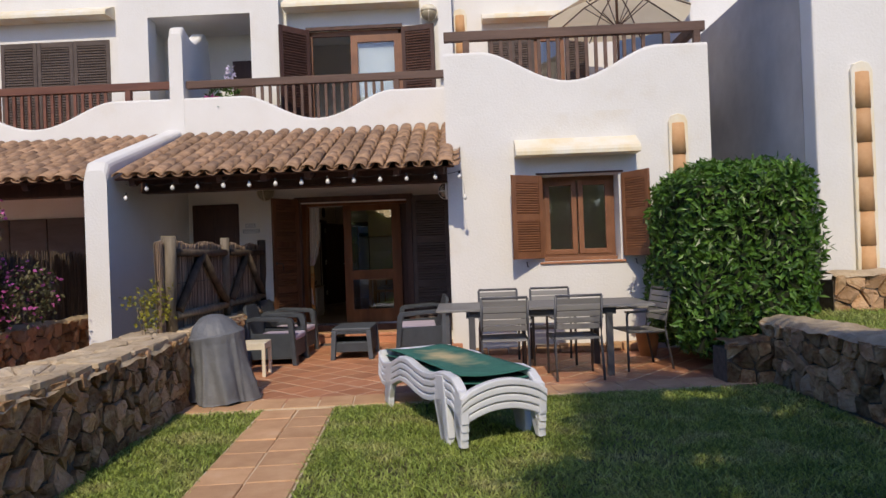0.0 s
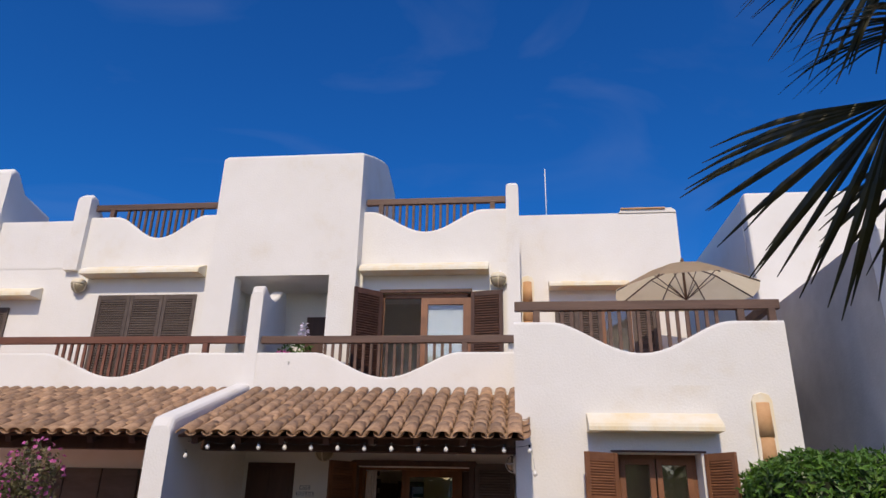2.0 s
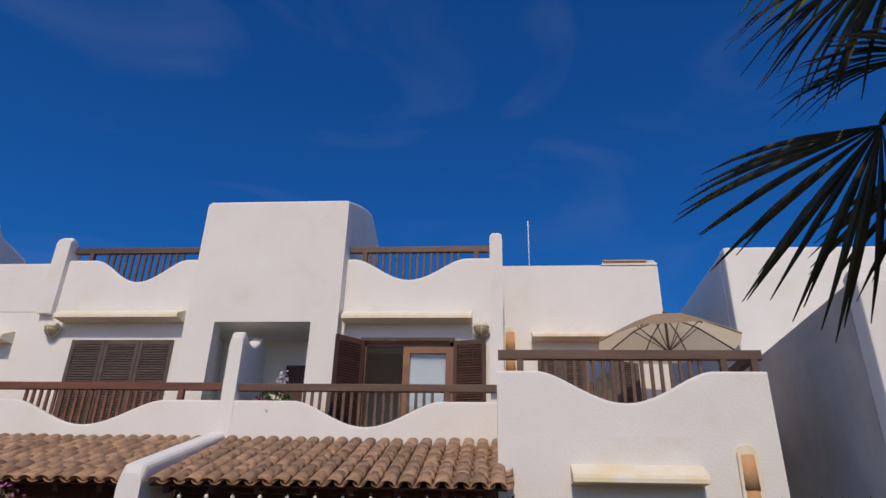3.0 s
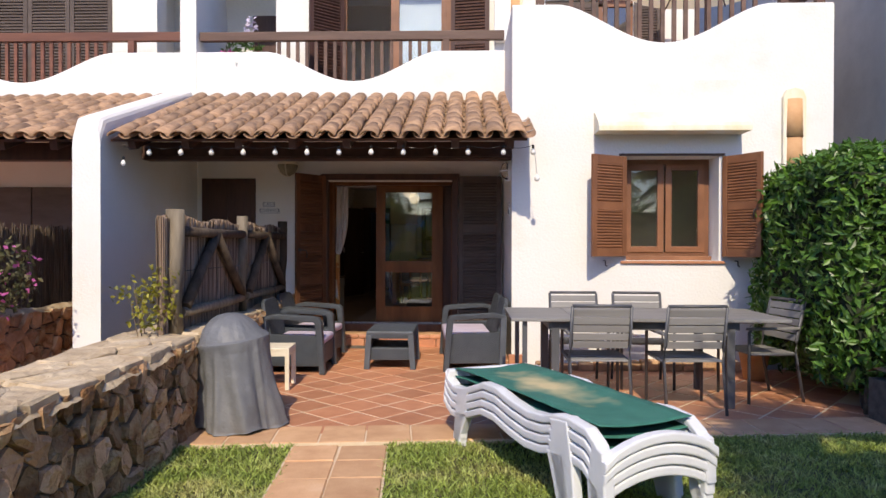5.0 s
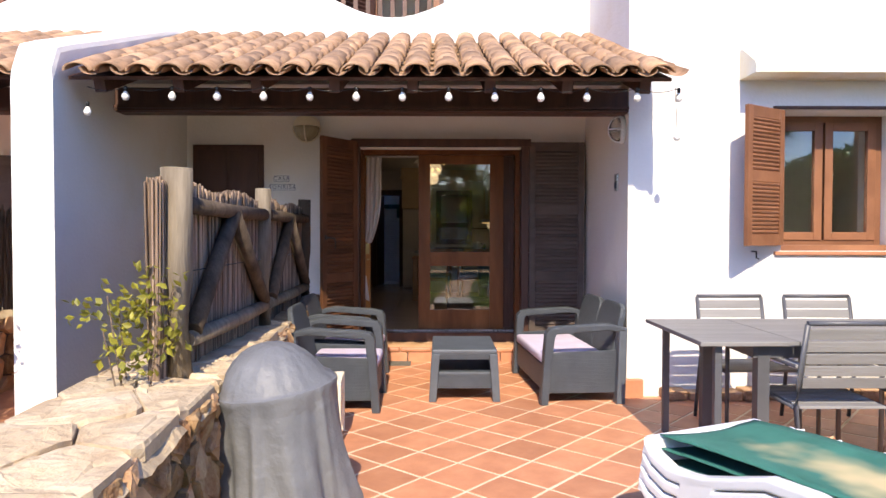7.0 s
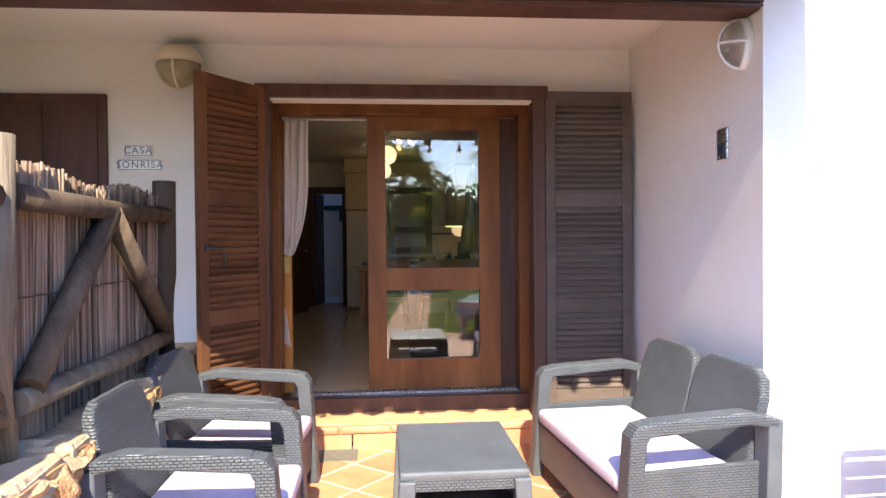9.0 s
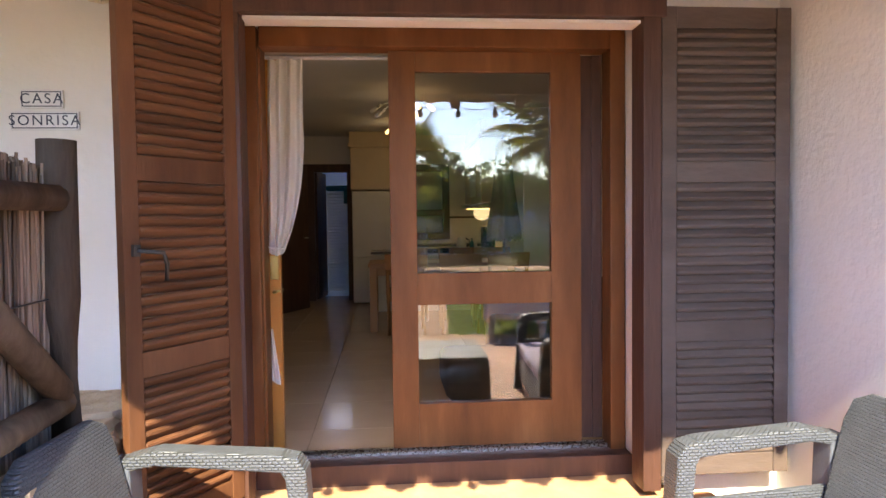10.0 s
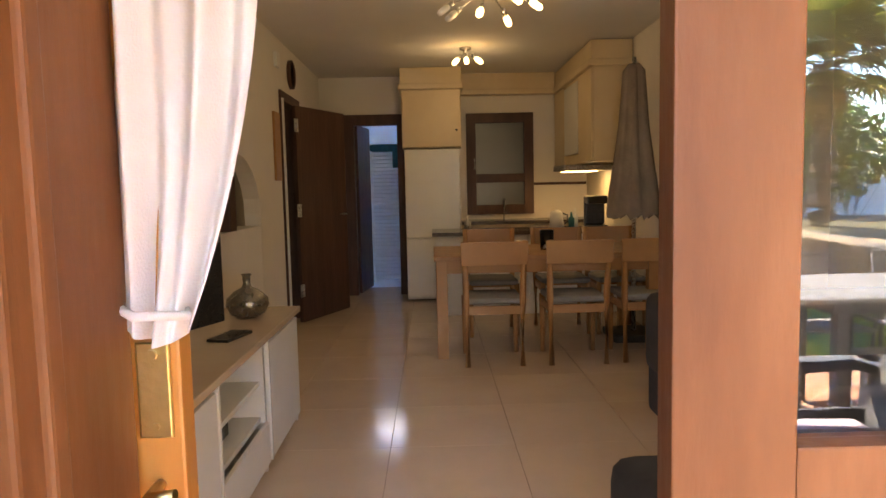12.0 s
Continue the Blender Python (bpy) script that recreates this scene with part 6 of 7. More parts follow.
leaves("foliage", (q * np.array((0.28, 0.22, 0.22)) + np.array((0, 0, 0.62))).tolist(), q.tolist(), 0.12, LEAF, fp, 3, 0.16)
q2 = rng.normal(0, 1, (60, 3)); q2 /= np.linalg.norm(q2, axis=1)[:, None]
leaves("blossom", (q2 * np.array((0.10, 0.08, 0.08)) + np.array((-0.22, -0.05, 0.66))).tolist(), q2.tolist(), 0.06, BRACT, fp, 4, 0.4)
leaves("blossom", (q2 * np.array((0.07, 0.07, 0.14)) + np.array((0.08, 0.0, 1.05))).tolist(), q2.tolist(), 0.06, CUSHION, fp, 5, 0.4)

# ---- indoors: curtain ----
cur = thing("curtain", "white cotton curtain tied back beside the open door", "curtain")
v, f = [], []
nu, nv = 48, 40
for j in range(nv + 1):
    t = j / nv
    z = 2.19 - t * 0.945
    right = -2.357 - 0.004 * math.sin(t * 5) - 0.108 * max(0, (t - 0.35) / 0.65) ** 2.2
    left = -2.553 + 0.010 * t
    for i in range(nu + 1):
        u = i / nu
        amp = 0.020 * (1 - 0.3 * t)
        y = 11.19 + (1 - 0.35 * t) * amp * math.sin(u * 24 + 1.3 * math.sin(3 * t)) + 0.012 * math.sin(u * 13 + 4 * t) - 0.03 * (u * (1 - u)) * t
        v.append((left + (right - left) * u, y, z - 0.02 * math.sin(u * 3.1) * t))
for j in range(nv):
    for i in range(nu):
        a = j * (nu + 1) + i
        f.append((a, a + 1, a + nu + 2, a + nu + 1))
c = quads("drape", v, f, FABRIC, cur); c.data.shade_smooth()
v, f = [], []
for j in range(9):
    t = j / 8
    for i in range(9):
        u = i / 8
        v.append((-2.545 + 0.05 * u * (0.3 + 0.7 * t), 11.19 + 0.008 * math.sin(u * 9), 0.86 - 0.26 * t - 0.03 * u * t))
for j in range(8):
    for i in range(8):
        a = j * 9 + i
        f.append((a, a + 1, a + 10, a + 9))
c = quads("hem_corner", v, f, FABRIC, cur); c.data.shade_smooth()
bm = B(); tube(bm, [(-2.58, 11.20, 2.205), (-0.86, 11.20, 2.205)], 0.012, 8); part("rod", bm, WHITEPLASTIC, cur)
bm = B(); tube(bm, [(-2.56, 11.19, 1.275), (-2.52, 11.158, 1.265), (-2.462, 11.175, 1.262), (-2.475, 11.20, 1.265)], 0.006, 6); part("tie", bm, FABRIC, cur)

# ---- television sideboard ----
sb = thing("sideboard", "white lacquered sideboard with open shelf under a beige top", "sideboard")
bm = B(); bx(bm, -3.45, -2.90, 11.75, 14.02, 0.76, 0.79, 0.005); part("top", bm, FLOORTILE, sb, "pale beige top")
for y0, y1 in ((11.78, 11.80), (12.62, 12.64), (13.30, 13.32), (13.97, 13.99)):
    bm = B(); bx(bm, -3.44, -2.93, y0, y1, FL, 0.76); part("upright", bm, WHITEPANEL, sb)
bm = B(); bx(bm, -3.44, -3.425, 11.8, 13.97, FL, 0.76); part("back", bm, WHITEPANEL, sb)
bm = B(); bx(bm, -3.42, -2.95, 11.8, 13.97, FL, FL + 0.06); part("plinth", bm, WHITEPANEL, sb)
for z in (0.40, 0.56):
    bm = B(); bx(bm, -3.42, -2.95, 12.64, 13.30, z, z + 0.02); part("shelf", bm, WHITEPANEL, sb)
for y0, y1 in ((11.81, 12.61), (13.33, 13.96)):
    bm = B(); bx(bm, -2.93, -2.91, y0, y1, FL + 0.05, 0.74, 0.004); part("door", bm, WHITEPANEL, sb)
bm = B(); bx(bm, -2.93, -2.91, 12.65, 13.29, FL + 0.05, 0.40, 0.004); part("drawer", bm, WHITEPANEL, sb)
bm = B(); bx(bm, -2.925, -2.905, 13.31, 13.325, FL + 0.05, 0.76); bx(bm, -2.925, -2.905, 12.615, 12.63, FL + 0.05, 0.76); part("edge_strip", bm, CERAMIC, sb)
rec = thing("set_top_box", "small black box on the sideboard shelf", "media box", pose(-3.15, 12.95, 0.42))
bm = B(); bx(bm, -0.12, 0.12, -0.15, 0.15, 0, 0.05, 0.004); part("case", bm, BLACK, rec)
tv = thing("television", "black flat television on the sideboard", "television", pose(-3.26, 12.75, 0.79, 0, 0, 68))
bm = B(); bx(bm, -0.50, 0.50, -0.02, 0.02, 0.08, 0.68, 0.006); part("screen", bm, BLACK, tv)
bm = B(); bx(bm, -0.15, 0.15, -0.10, 0.10, 0, 0.015, 0.004); bx(bm, -0.03, 0.03, 0.0, 0.03, 0.015, 0.1); part("stand", bm, BLACK, tv)
rem = thing("remote_control", "black remote control on the sideboard", "remote control", pose(-3.02, 12.35, 0.79, 0, 0, 60))
bm = B(); bx(bm, -0.11, 0.11, -0.03, 0.03, 0, 0.022, 0.007); part("case", bm, BLACK, rem)
rem2 = thing("notebook", "dark closed folder on the sideboard", "folder", pose(-3.05, 13.25, 0.79, 0, 0, 75))
bm = B(); bx(bm, -0.10, 0.10, -0.05, 0.05, 0, 0.012, 0.003); part("cover", bm, BLACK, rem2)
vase = thing("vase", "round pewter bottle vase with narrow neck", "vase", pose(-3.10, 13.72, 0.79))
bm = B(); lathe(bm, [(0.045, 0), (0.085, 0.02), (0.105, 0.06), (0.10, 0.095), (0.065, 0.13), (0.025, 0.15), (0.018, 0.17), (0.020, 0.205), (0.026, 0.215), (0.016, 0.21)], 24); part("body", bm, PEWTER, vase)
spk = thing("wall_shelf_ornament", "small dark wooden ornament in the arched niche", "ornament", pose(LX - 0.02, 14.55, 1.17))
bm = B(); bx(bm, -0.08, 0.08, -0.07, 0.07, 0, 0.34, 0.01); part("body", bm, WOODDARK, spk)
niche_shelf = B(); bx(niche_shelf, LX - 0.36, LX, 14.26, 15.44, FL, 1.16, 0.0)
structure("niche_ledge", niche_shelf, CREAM, "cream plaster ledge of the arched niche", "ledge")

# ---- doors in the side and back wall ----
d3 = thing("door_3", "dark wooden inner door standing open into the room", "door", kind="structure")
bm = B()
bx(bm, LX - 0.13, LX + 0.02, 16.22, 16.29, FL, 2.27); bx(bm, LX - 0.13, LX + 0.02, 16.96, 17.03, FL, 2.27); bx(bm, LX - 0.13, LX + 0.018, 16.29, 16.96, 2.19, 2.27)
part("door_frame", bm, WOODDARK, d3)
bm = B(); bx(bm, LX + 0.02, LX + 0.035, 16.235, 16.262, FL, 2.2); part("light_edge", bm, WHITEPANEL, d3)
leafm = pose(LX + 0.03, 16.68, FL, 0, 0, 66)
bm = B(); bx(bm, 0, 0.84, -0.02, 0.02, 0.01, 2.02, 0.004, m=leafm); lf = part("leaf", bm, WOODDARK, d3)
for z in (0.25, 1.0, 1.78):
    bm = B(); bx(bm, -0.03, 0.03, -0.028, -0.02, z, z + 0.12, 0.002, m=leafm); tube(bm, [leafm @ Vector((0, -0.03, z)), leafm @ Vector((0, -0.03, z + 0.12))], 0.007, 8); part("hinge", bm, CHROME, lf, "steel hinge")
bm = B(); tube(bm, [leafm @ Vector((0.76, -0.02, 1.0)), leafm @ Vector((0.76, -0.06, 1.0)), leafm @ Vector((0.66, -0.06, 1.0))], 0.008, 8); part("door_handle", bm, CHROME, lf)
d4 = thing("door_4", "dark framed back door open to a small yard", "door", kind="structure")
bm = B()
bx(bm, -3.22, -3.06, 18.30, 18.42, FL, 2.27); bx(bm, -2.56, -2.48, 18.30, 18.42, FL, 2.27); bx(bm, -3.06, -2.56, 18.302, 18.42, 2.15, 2.27)
part("door_frame", bm, WOODDARK, d4)
lm = pose(-3.05, 18.42, FL, 0, 0, 82)
bm = B(); bx(bm, 0, 0.62, -0.02, 0.02, 0.01, 2.0, 0.004, m=lm); part("leaf", bm, WOODDARK, d4)
lv = thing("louvred_cupboard", "pale grey louvred cupboard in the back yard", "cupboard", pose(-3.0, 19.5, 0.16))
for x in (0.0, 0.45):
    bm = B(); bx(bm, x, x + 0.04, 0, 0.04, 0, 1.75); part("stile", bm, WHITEPANEL, lv)
for k in range(34):
    bm = B(); bx(bm, 0.04, 0.45, -0.006, 0.006, -0.026, 0.026, m=pose(0, 0.02, 0.065 + k * 0.05, -35)); part("slat", bm, WHITEPANEL, lv)
tw2 = thing("towel", "folded teal towel on top of the cupboard", "towel", pose(-2.78, 19.45, 1.91))
bm = B(); bx(bm, -0.20, 0.24, -0.1, 0.15, 0, 0.09, 0.035, seg=3); bx(bm, 0.1, 0.24, -0.11, -0.085, -0.22, 0.05, 0.01); part("cloth", bm, TEAL, tw2)
box2 = thing("washing_machine", "white washing machine in the back yard", "washing machine", pose(-2.3, 19.9, 0.16))
bm = B(); bx(bm, -0.28, 0.3, 0, 0.55, 0, 0.95, 0.015); part("case", bm, WHITEPANEL, box2)
yp = thing("yard_plant", "small green potted plant in the yard", "plant pot", pose(-2.42, 19.75, 1.11))
bm = B(); lathe(bm, [(0.05, 0), (0.07, 0.12), (0.065, 0.12)], 12); part("pot", bm, CERAMIC, yp)
q = np.random.default_rng(5).normal(0, 1, (70, 3)); q /= np.linalg.norm(q, axis=1)[:, None]
leaves("foliage", (q * 0.11 + np.array((0, 0, 0.25))).tolist(), q.tolist(), 0.09, LEAF, yp, 6)
ck = thing("wall_clock", "round dark-rimmed wall clock above the inner door", "clock", pose(LX, 16.72, 2.47, 0, 90))
bm = B(); lathe(bm, [(0.13, 0), (0.13, 0.03), (0.115, 0.035), (0.11, 0.02)], 28); part("rim", bm, WOODDARK, ck)
bm = B(); lathe(bm, [(0.11, 0.015), (0.11, 0.02)], 28); part("face", bm, CERAMIC, ck)
jb = thing("junction_box", "small white junction box on the wall", "junction box", pose(LX, 16.15, 2.50))
bm = B(); bx(bm, 0, 0.03, -0.06, 0.06, -0.06, 0.06, 0.004); part("cover", bm, WHITEPANEL, jb)
pic = thing("picture", "small wooden plaque beside the door", "picture", pose(LX, 16.05, 1.78))
bm = B(); bx(bm, 0, 0.02, -0.10, 0.10, -0.28, 0.28, 0.003); part("board", bm, OAK, pic)

# ---- kitchen ----
fr = thing("fridge", "tall white fridge freezer in the kitchen", "fridge", pose(-2.16, 17.75, FL))
bm = B(); bx(bm, -0.30, 0.30, 0.04, 0.6, 0.02, 1.66, 0.01); part("body", bm, WHITEPANEL, fr)
bm = B(); bx(bm, -0.30, 0.30, 0.0, 0.045, 0.70, 1.66, 0.012); part("fridge_door", bm, WHITEPANEL, fr)
bm = B(); bx(bm, -0.30, 0.30, 0.0, 0.045, 0.05, 0.69, 0.012); part("freezer_door", bm, WHITEPANEL, fr)
bm = B(); bx(bm, 0.285, 0.297, -0.022, 0.0, 0.72, 1.02, 0.004); part("handle", bm, CHROME, fr)
kc = thing("tall_cabinet", "cream cabinet above the fridge with cornice", "cabinet", pose(-2.16, 17.78, FL))
bm = B(); bx(bm, -0.32, 0.32, 0.02, 0.57, 1.68, 2.30); part("body", bm, CABINET, kc)
bm = B(); bx(bm, -0.31, 0.31, 0.0, 0.02, 1.69, 2.29, 0.004); dk = part("door", bm, CABINET, kc)
bm = B(); lathe(bm, [(0.008, 0), (0.014, 0.02)], 8, (0.27, -0.02, 1.85)); part("knob", bm, IRON, dk)
bm = B(); bx(bm, -0.35, 0.35, -0.04, 0.57, 2.30, 2.36, 0.012); bx(bm, -0.33, 0.33, -0.01, 0.57, 2.36, 2.53, 0.006); part("cornice", bm, CABINET, kc)
hc = thing("cornice_shelf", "cream cornice bridging the kitchen window", "cornice", pose(0, 18.2, 2.46))
bm = B(); bx(bm, -1.84, -0.74, 0, 0.15, 0, 0.06, 0.01); bx(bm, -1.84, -0.74, 0.03, 0.15, 0.06, 0.24, 0.004); part("board", bm, CABINET, hc)
kw = thing("window_3", "dark framed kitchen window with frosted panes", "window", kind="structure")
bm = B()
for a in ((-1.76, -1.65, 1.09, 2.26), (-1.09, -0.98, 1.09, 2.26), (-1.65, -1.09, 2.15, 2.26), (-1.65, -1.09, 1.09, 1.20), (-1.65, -1.09, 1.46, 1.56)):
    bx(bm, a[0], a[1], 18.30, 18.38, a[2], a[3], 0.004)
part("window_frame", bm, WOODDARK, kw)
bm = B(); bx(bm, -1.66, -1.08, 18.34, 18.35, 1.19, 2.16); part("pane", bm, FROST, kw).visible_shadow = False
bm = B(); tube(bm, [(-1.67, 18.29, 1.62), (-1.67, 18.25, 1.62), (-1.67, 18.25, 1.74)], 0.01, 8); part("handle", bm, CHROME, kw)
wu = thing("wall_cabinet", "cream wall cabinets along the kitchen side", "cabinet", pose(0, 0, 0))
bm = B(); bx(bm, -0.71, -0.36, 16.5, 18.33, 1.62, 2.46); part("body", bm, CABINET, wu)
for y0, y1 in ((16.51, 17.05), (17.75, 18.32)):
    bm = B(); bx(bm, -0.73, -0.71, y0, y1, 1.63, 2.45, 0.004); part("door", bm, CABINET, wu)
bm = B(); bx(bm, -0.735, -0.715, 17.08, 17.72, 1.72, 2.42, 0.004); part("plate_rack", bm, WHITEPANEL, wu)
bm = B(); bx(bm, -0.76, -0.36, 16.46, 18.33, 2.46, 2.52, 0.012); bx(bm, -0.73, -0.36, 16.5, 18.33, 2.52, 2.69, 0.005); part("cornice", bm, CABINET, wu)
hd = thing("cooker_hood", "steel cooker hood lit under the wall cabinets", "cooker hood", pose(-0.6, 17.4, 1.50))
bm = B(); bx(bm, -0.26, 0.24, -0.3, 0.3, 0.05, 0.11, 0.008); part("body", bm, CHROME, hd)
bm = B(); bx(bm, -0.2, 0.1, -0.2, 0.2, 0.042, 0.05); part("lamp", bm, BULB, hd)
tr = thing("tile_border", "dark tile border line on the kitchen wall", "tile border", pose(0, 18.34, 1.42), kind="structure")
bm = B(); bx(bm, -0.98, -0.36, -0.006, 0.01, 0, 0.03); part("strip", bm, WOODDARK, tr)
pn2 = thing("kitchen_peninsula", "white kitchen peninsula with dark granite worktop", "kitchen unit", pose(0, 0, 0))
bm = B(); bx(bm, -2.15, -0.36, 16.90, 17.48, FL, 0.945); part("body", bm, WHITEPANEL, pn2)
for k in range(4):
    bm = B(); bx(bm, -2.14 + k * 0.445, -1.71 + k * 0.445, 16.885, 16.90, FL + 0.1, 0.93, 0.004); part("panel", bm, WHITEPANEL, pn2)
bm = B(); bx(bm, -2.18, -0.36, 16.86, 17.5, 0.945, 0.98, 0.006); part("worktop", bm, GRANITE, pn2)
ku = thing("kitchen_unit", "cream base units below the kitchen window", "kitchen unit")
bm = B(); bx(bm, -1.85, -0.36, 17.78, 18.33, FL, 1.0); part("body", bm, CABINET, ku)
bm = B(); bx(bm, -1.85, -0.36, 17.75, 18.34, 1.0, 1.035, 0.005); part("worktop", bm, GRANITE, ku)
tp = thing("kitchen_tap", "steel kitchen tap below the window", "tap", pose(-1.35, 18.15, 1.035))
bm = B(); tube(bm, [(0, 0, 0), (0, 0, 0.18), (0, -0.05, 0.23), (0, -0.14, 0.22), (0, -0.16, 0.17)], 0.012, 8); part("spout", bm, CHROME, tp)
kt = thing("kettle", "white electric kettle on the worktop", "kettle", pose(-0.92, 17.2, 0.98))
bm = B(); lathe(bm, [(0.07, 0), (0.075, 0.02), (0.062, 0.15), (0.05, 0.17), (0.02, 0.185), (0.001, 0.19)], 18); part("body", bm, CERAMIC, kt)
bm = B(); tube(bm, [(0.06, 0, 0.15), (0.11, 0, 0.13), (0.11, 0, 0.06), (0.07, 0, 0.04)], 0.01, 6); part("handle", bm, BLACK, kt)
for x, y, h, r, mm in ((-0.78, 17.15, 0.16, 0.03, TEAL), (-0.72, 17.25, 0.19, 0.028, CERAMIC), (-1.82, 17.2, 0.14, 0.035, CHROME)):
    bo = thing("bottle", "small bottle on the kitchen worktop", "bottle", pose(x, y, 0.98), "worktop bottles")
    bm = B(); lathe(bm, [(r, 0), (r, h * 0.6), (r * 0.4, h * 0.75), (r * 0.35, h)], 12); part("body", bm, mm, bo)
cm = thing("coffee_maker", "black coffee maker on the worktop", "coffee maker", pose(-0.55, 17.1, 0.98))
bm = B(); bx(bm, -0.1, 0.1, -0.1, 0.1, 0, 0.03, 0.01); bx(bm, -0.1, 0.1, 0.03, 0.1, 0.03, 0.3, 0.02); bx(bm, -0.1, 0.1, -0.1, 0.1, 0.24, 0.32, 0.02); part("body", bm, BLACK, cm)
# folded parasol leaning indoors
fpz = thing("folded_parasol", "folded taupe parasol standing in the corner", "parasol", pose(-0.57, 15.75, FL))
bm = B(); tube(bm, [(0, 0, 0.0), (0, 0, 2.22)], 0.018, 8); part("pole", bm, CHROME, fpz)
bm = B()
n = 28
rings = []
for z, r in ((2.17, 0.04), (2.12, 0.075), (1.95, 0.085), (1.7, 0.10), (1.4, 0.135), (1.15, 0.17), (0.98, 0.185)):
    rings.append([bm.verts.new((r * (1 + 0.22 * math.sin(k * math.tau / n * 7 + z)) * math.cos(k * math.tau / n), r * (1 + 0.22 * math.sin(k * math.tau / n * 7 + z)) * math.sin(k * math.tau / n), z + 0.03 * math.sin(k * 2.2) * (z < 1))) for k in range(n)])
for a, b in zip(rings, rings[1:]):
    for k in range(n):
        bm.faces.new((a[k], b[k], b[(k + 1) % n], a[(k + 1) % n])).smooth = True
bm.faces.new(rings[0])
part("canopy", bm, TAUPE, fpz)
bm = B(); bx(bm, -0.2, 0.2, -0.2, 0.2, 0, 0.06, 0.01); part("base", bm, IRON, fpz)

# ---- dining corner ----
dt = thing("dining_table_indoor", "oak dining table before the kitchen peninsula", "table", pose(-1.35, 15.62, FL))
bm = B(); bx(bm, -0.82, 0.82, -0.44, 0.44, 0.715, 0.75, 0.005); part("tabletop", bm, OAK, dt)
for x in (-0.765, 0.765):
    for y in (-0.385, 0.385):
        bm = B(); bx(bm, x - 0.04, x + 0.04, y - 0.04, y + 0.04, 0, 0.715, 0.004); part("leg", bm, OAK, dt)
bm = B(); bx(bm, -0.73, 0.73, -0.40, -0.38, 0.62, 0.715); part("apron", bm, OAK, dt)
bm = B(); bx(bm, -0.73, 0.73, 0.38, 0.40, 0.62, 0.715); part("apron", bm, OAK, dt)


def oak_chair(m):
    c = thing("dining_chair", "oak dining chair with grey padded seat", "chair", m, "chairs round the dining table")
    for s in (-1, 1):
        bm = B(); tube(bm, [(s * 0.19, 0.21, 0), (s * 0.195, 0.19, 0.45), (s * 0.205, 0.25, 0.87)], [0.020, 0.024, 0.018], 8); part("rear_leg", bm, OAK, c)
        bm = B(); tube(bm, [(s * 0.19, -0.19, 0), (s * 0.19, -0.19, 0.44)], [0.017, 0.022], 8); part("front_leg", bm, OAK, c)
        bm = B(); bx(bm, s * 0.19 - 0.01, s * 0.19 + 0.01, -0.17, 0.18, 0.36, 0.41, 0.003); part("side_rail", bm, OAK, c)
    bm = B(); bx(bm, -0.18, 0.18, 0.175, 0.2, 0.36, 0.42, 0.003); part("back_apron", bm, OAK, c)
    bm = B(); bx(bm, -0.20, 0.20, -0.215, 0.20, 0.43, 0.475, 0.018, seg=3); part("seat_pad", bm, SLAT, c, "grey seat pad", True)
    bm = B()
    out = [(-0.225, 0.0), (0.225, 0.0), (0.23, 0.16), (-0.23, 0.16)]
    slab(bm, out, 0, 0.022, "y", bevel=0.005)
    bmesh.ops.transform(bm, matrix=pose(0, 0.225, 0.71, -8), verts=bm.verts)
    part("top_rail", bm, OAK, c)
    return c


oc = oak_chair(pose(-1.76, 15.18, FL, 0, 0, 180))
for x, y, a in ((-1.18, 15.18, 180), (-0.66, 15.2, 180), (-1.68, 16.10, 0), (-1.08, 16.12, 0), (-0.62, 16.1, 0)):
    copy_thing(oc, pose(x, y, FL, 0, 0, a))
cd = thing("candle_glass", "glass holder with a white candle on the table", "candle", pose(-1.3, 15.55, FL + 0.75))
bm = B(); lathe(bm, [(0.05, 0), (0.055, 0.15), (0.051, 0.15), (0.047, 0.01)], 16); part("glass", bm, CLEAR, cd)
bm = B(); lathe(bm, [(0.035, 0.012), (0.035, 0.11), (0.005, 0.112)], 16); part("candle", bm, CERAMIC, cd)
sf = thing("sofa", "charcoal upholstered corner sofa on the tiles", "sofa", pose(0, 0, FL))
bm = B(); bx(bm, -1.10, 0.9, 12.95, 13.75, 0.08, 0.42, 0.05, seg=3); part("seat", bm, DARKFABRIC, sf, "", True)
bm = B(); bx(bm, -1.12, 0.9, 13.45, 13.75, 0.30, 0.70, 0.07, seg=3); part("backrest", bm, DARKFABRIC, sf, "", True)
bm = B(); bx(bm, -1.60, -0.75, 11.95, 12.62, 0.06, 0.33, 0.09, seg=3); part("footstool", bm, DARKFABRIC, sf, "", True)

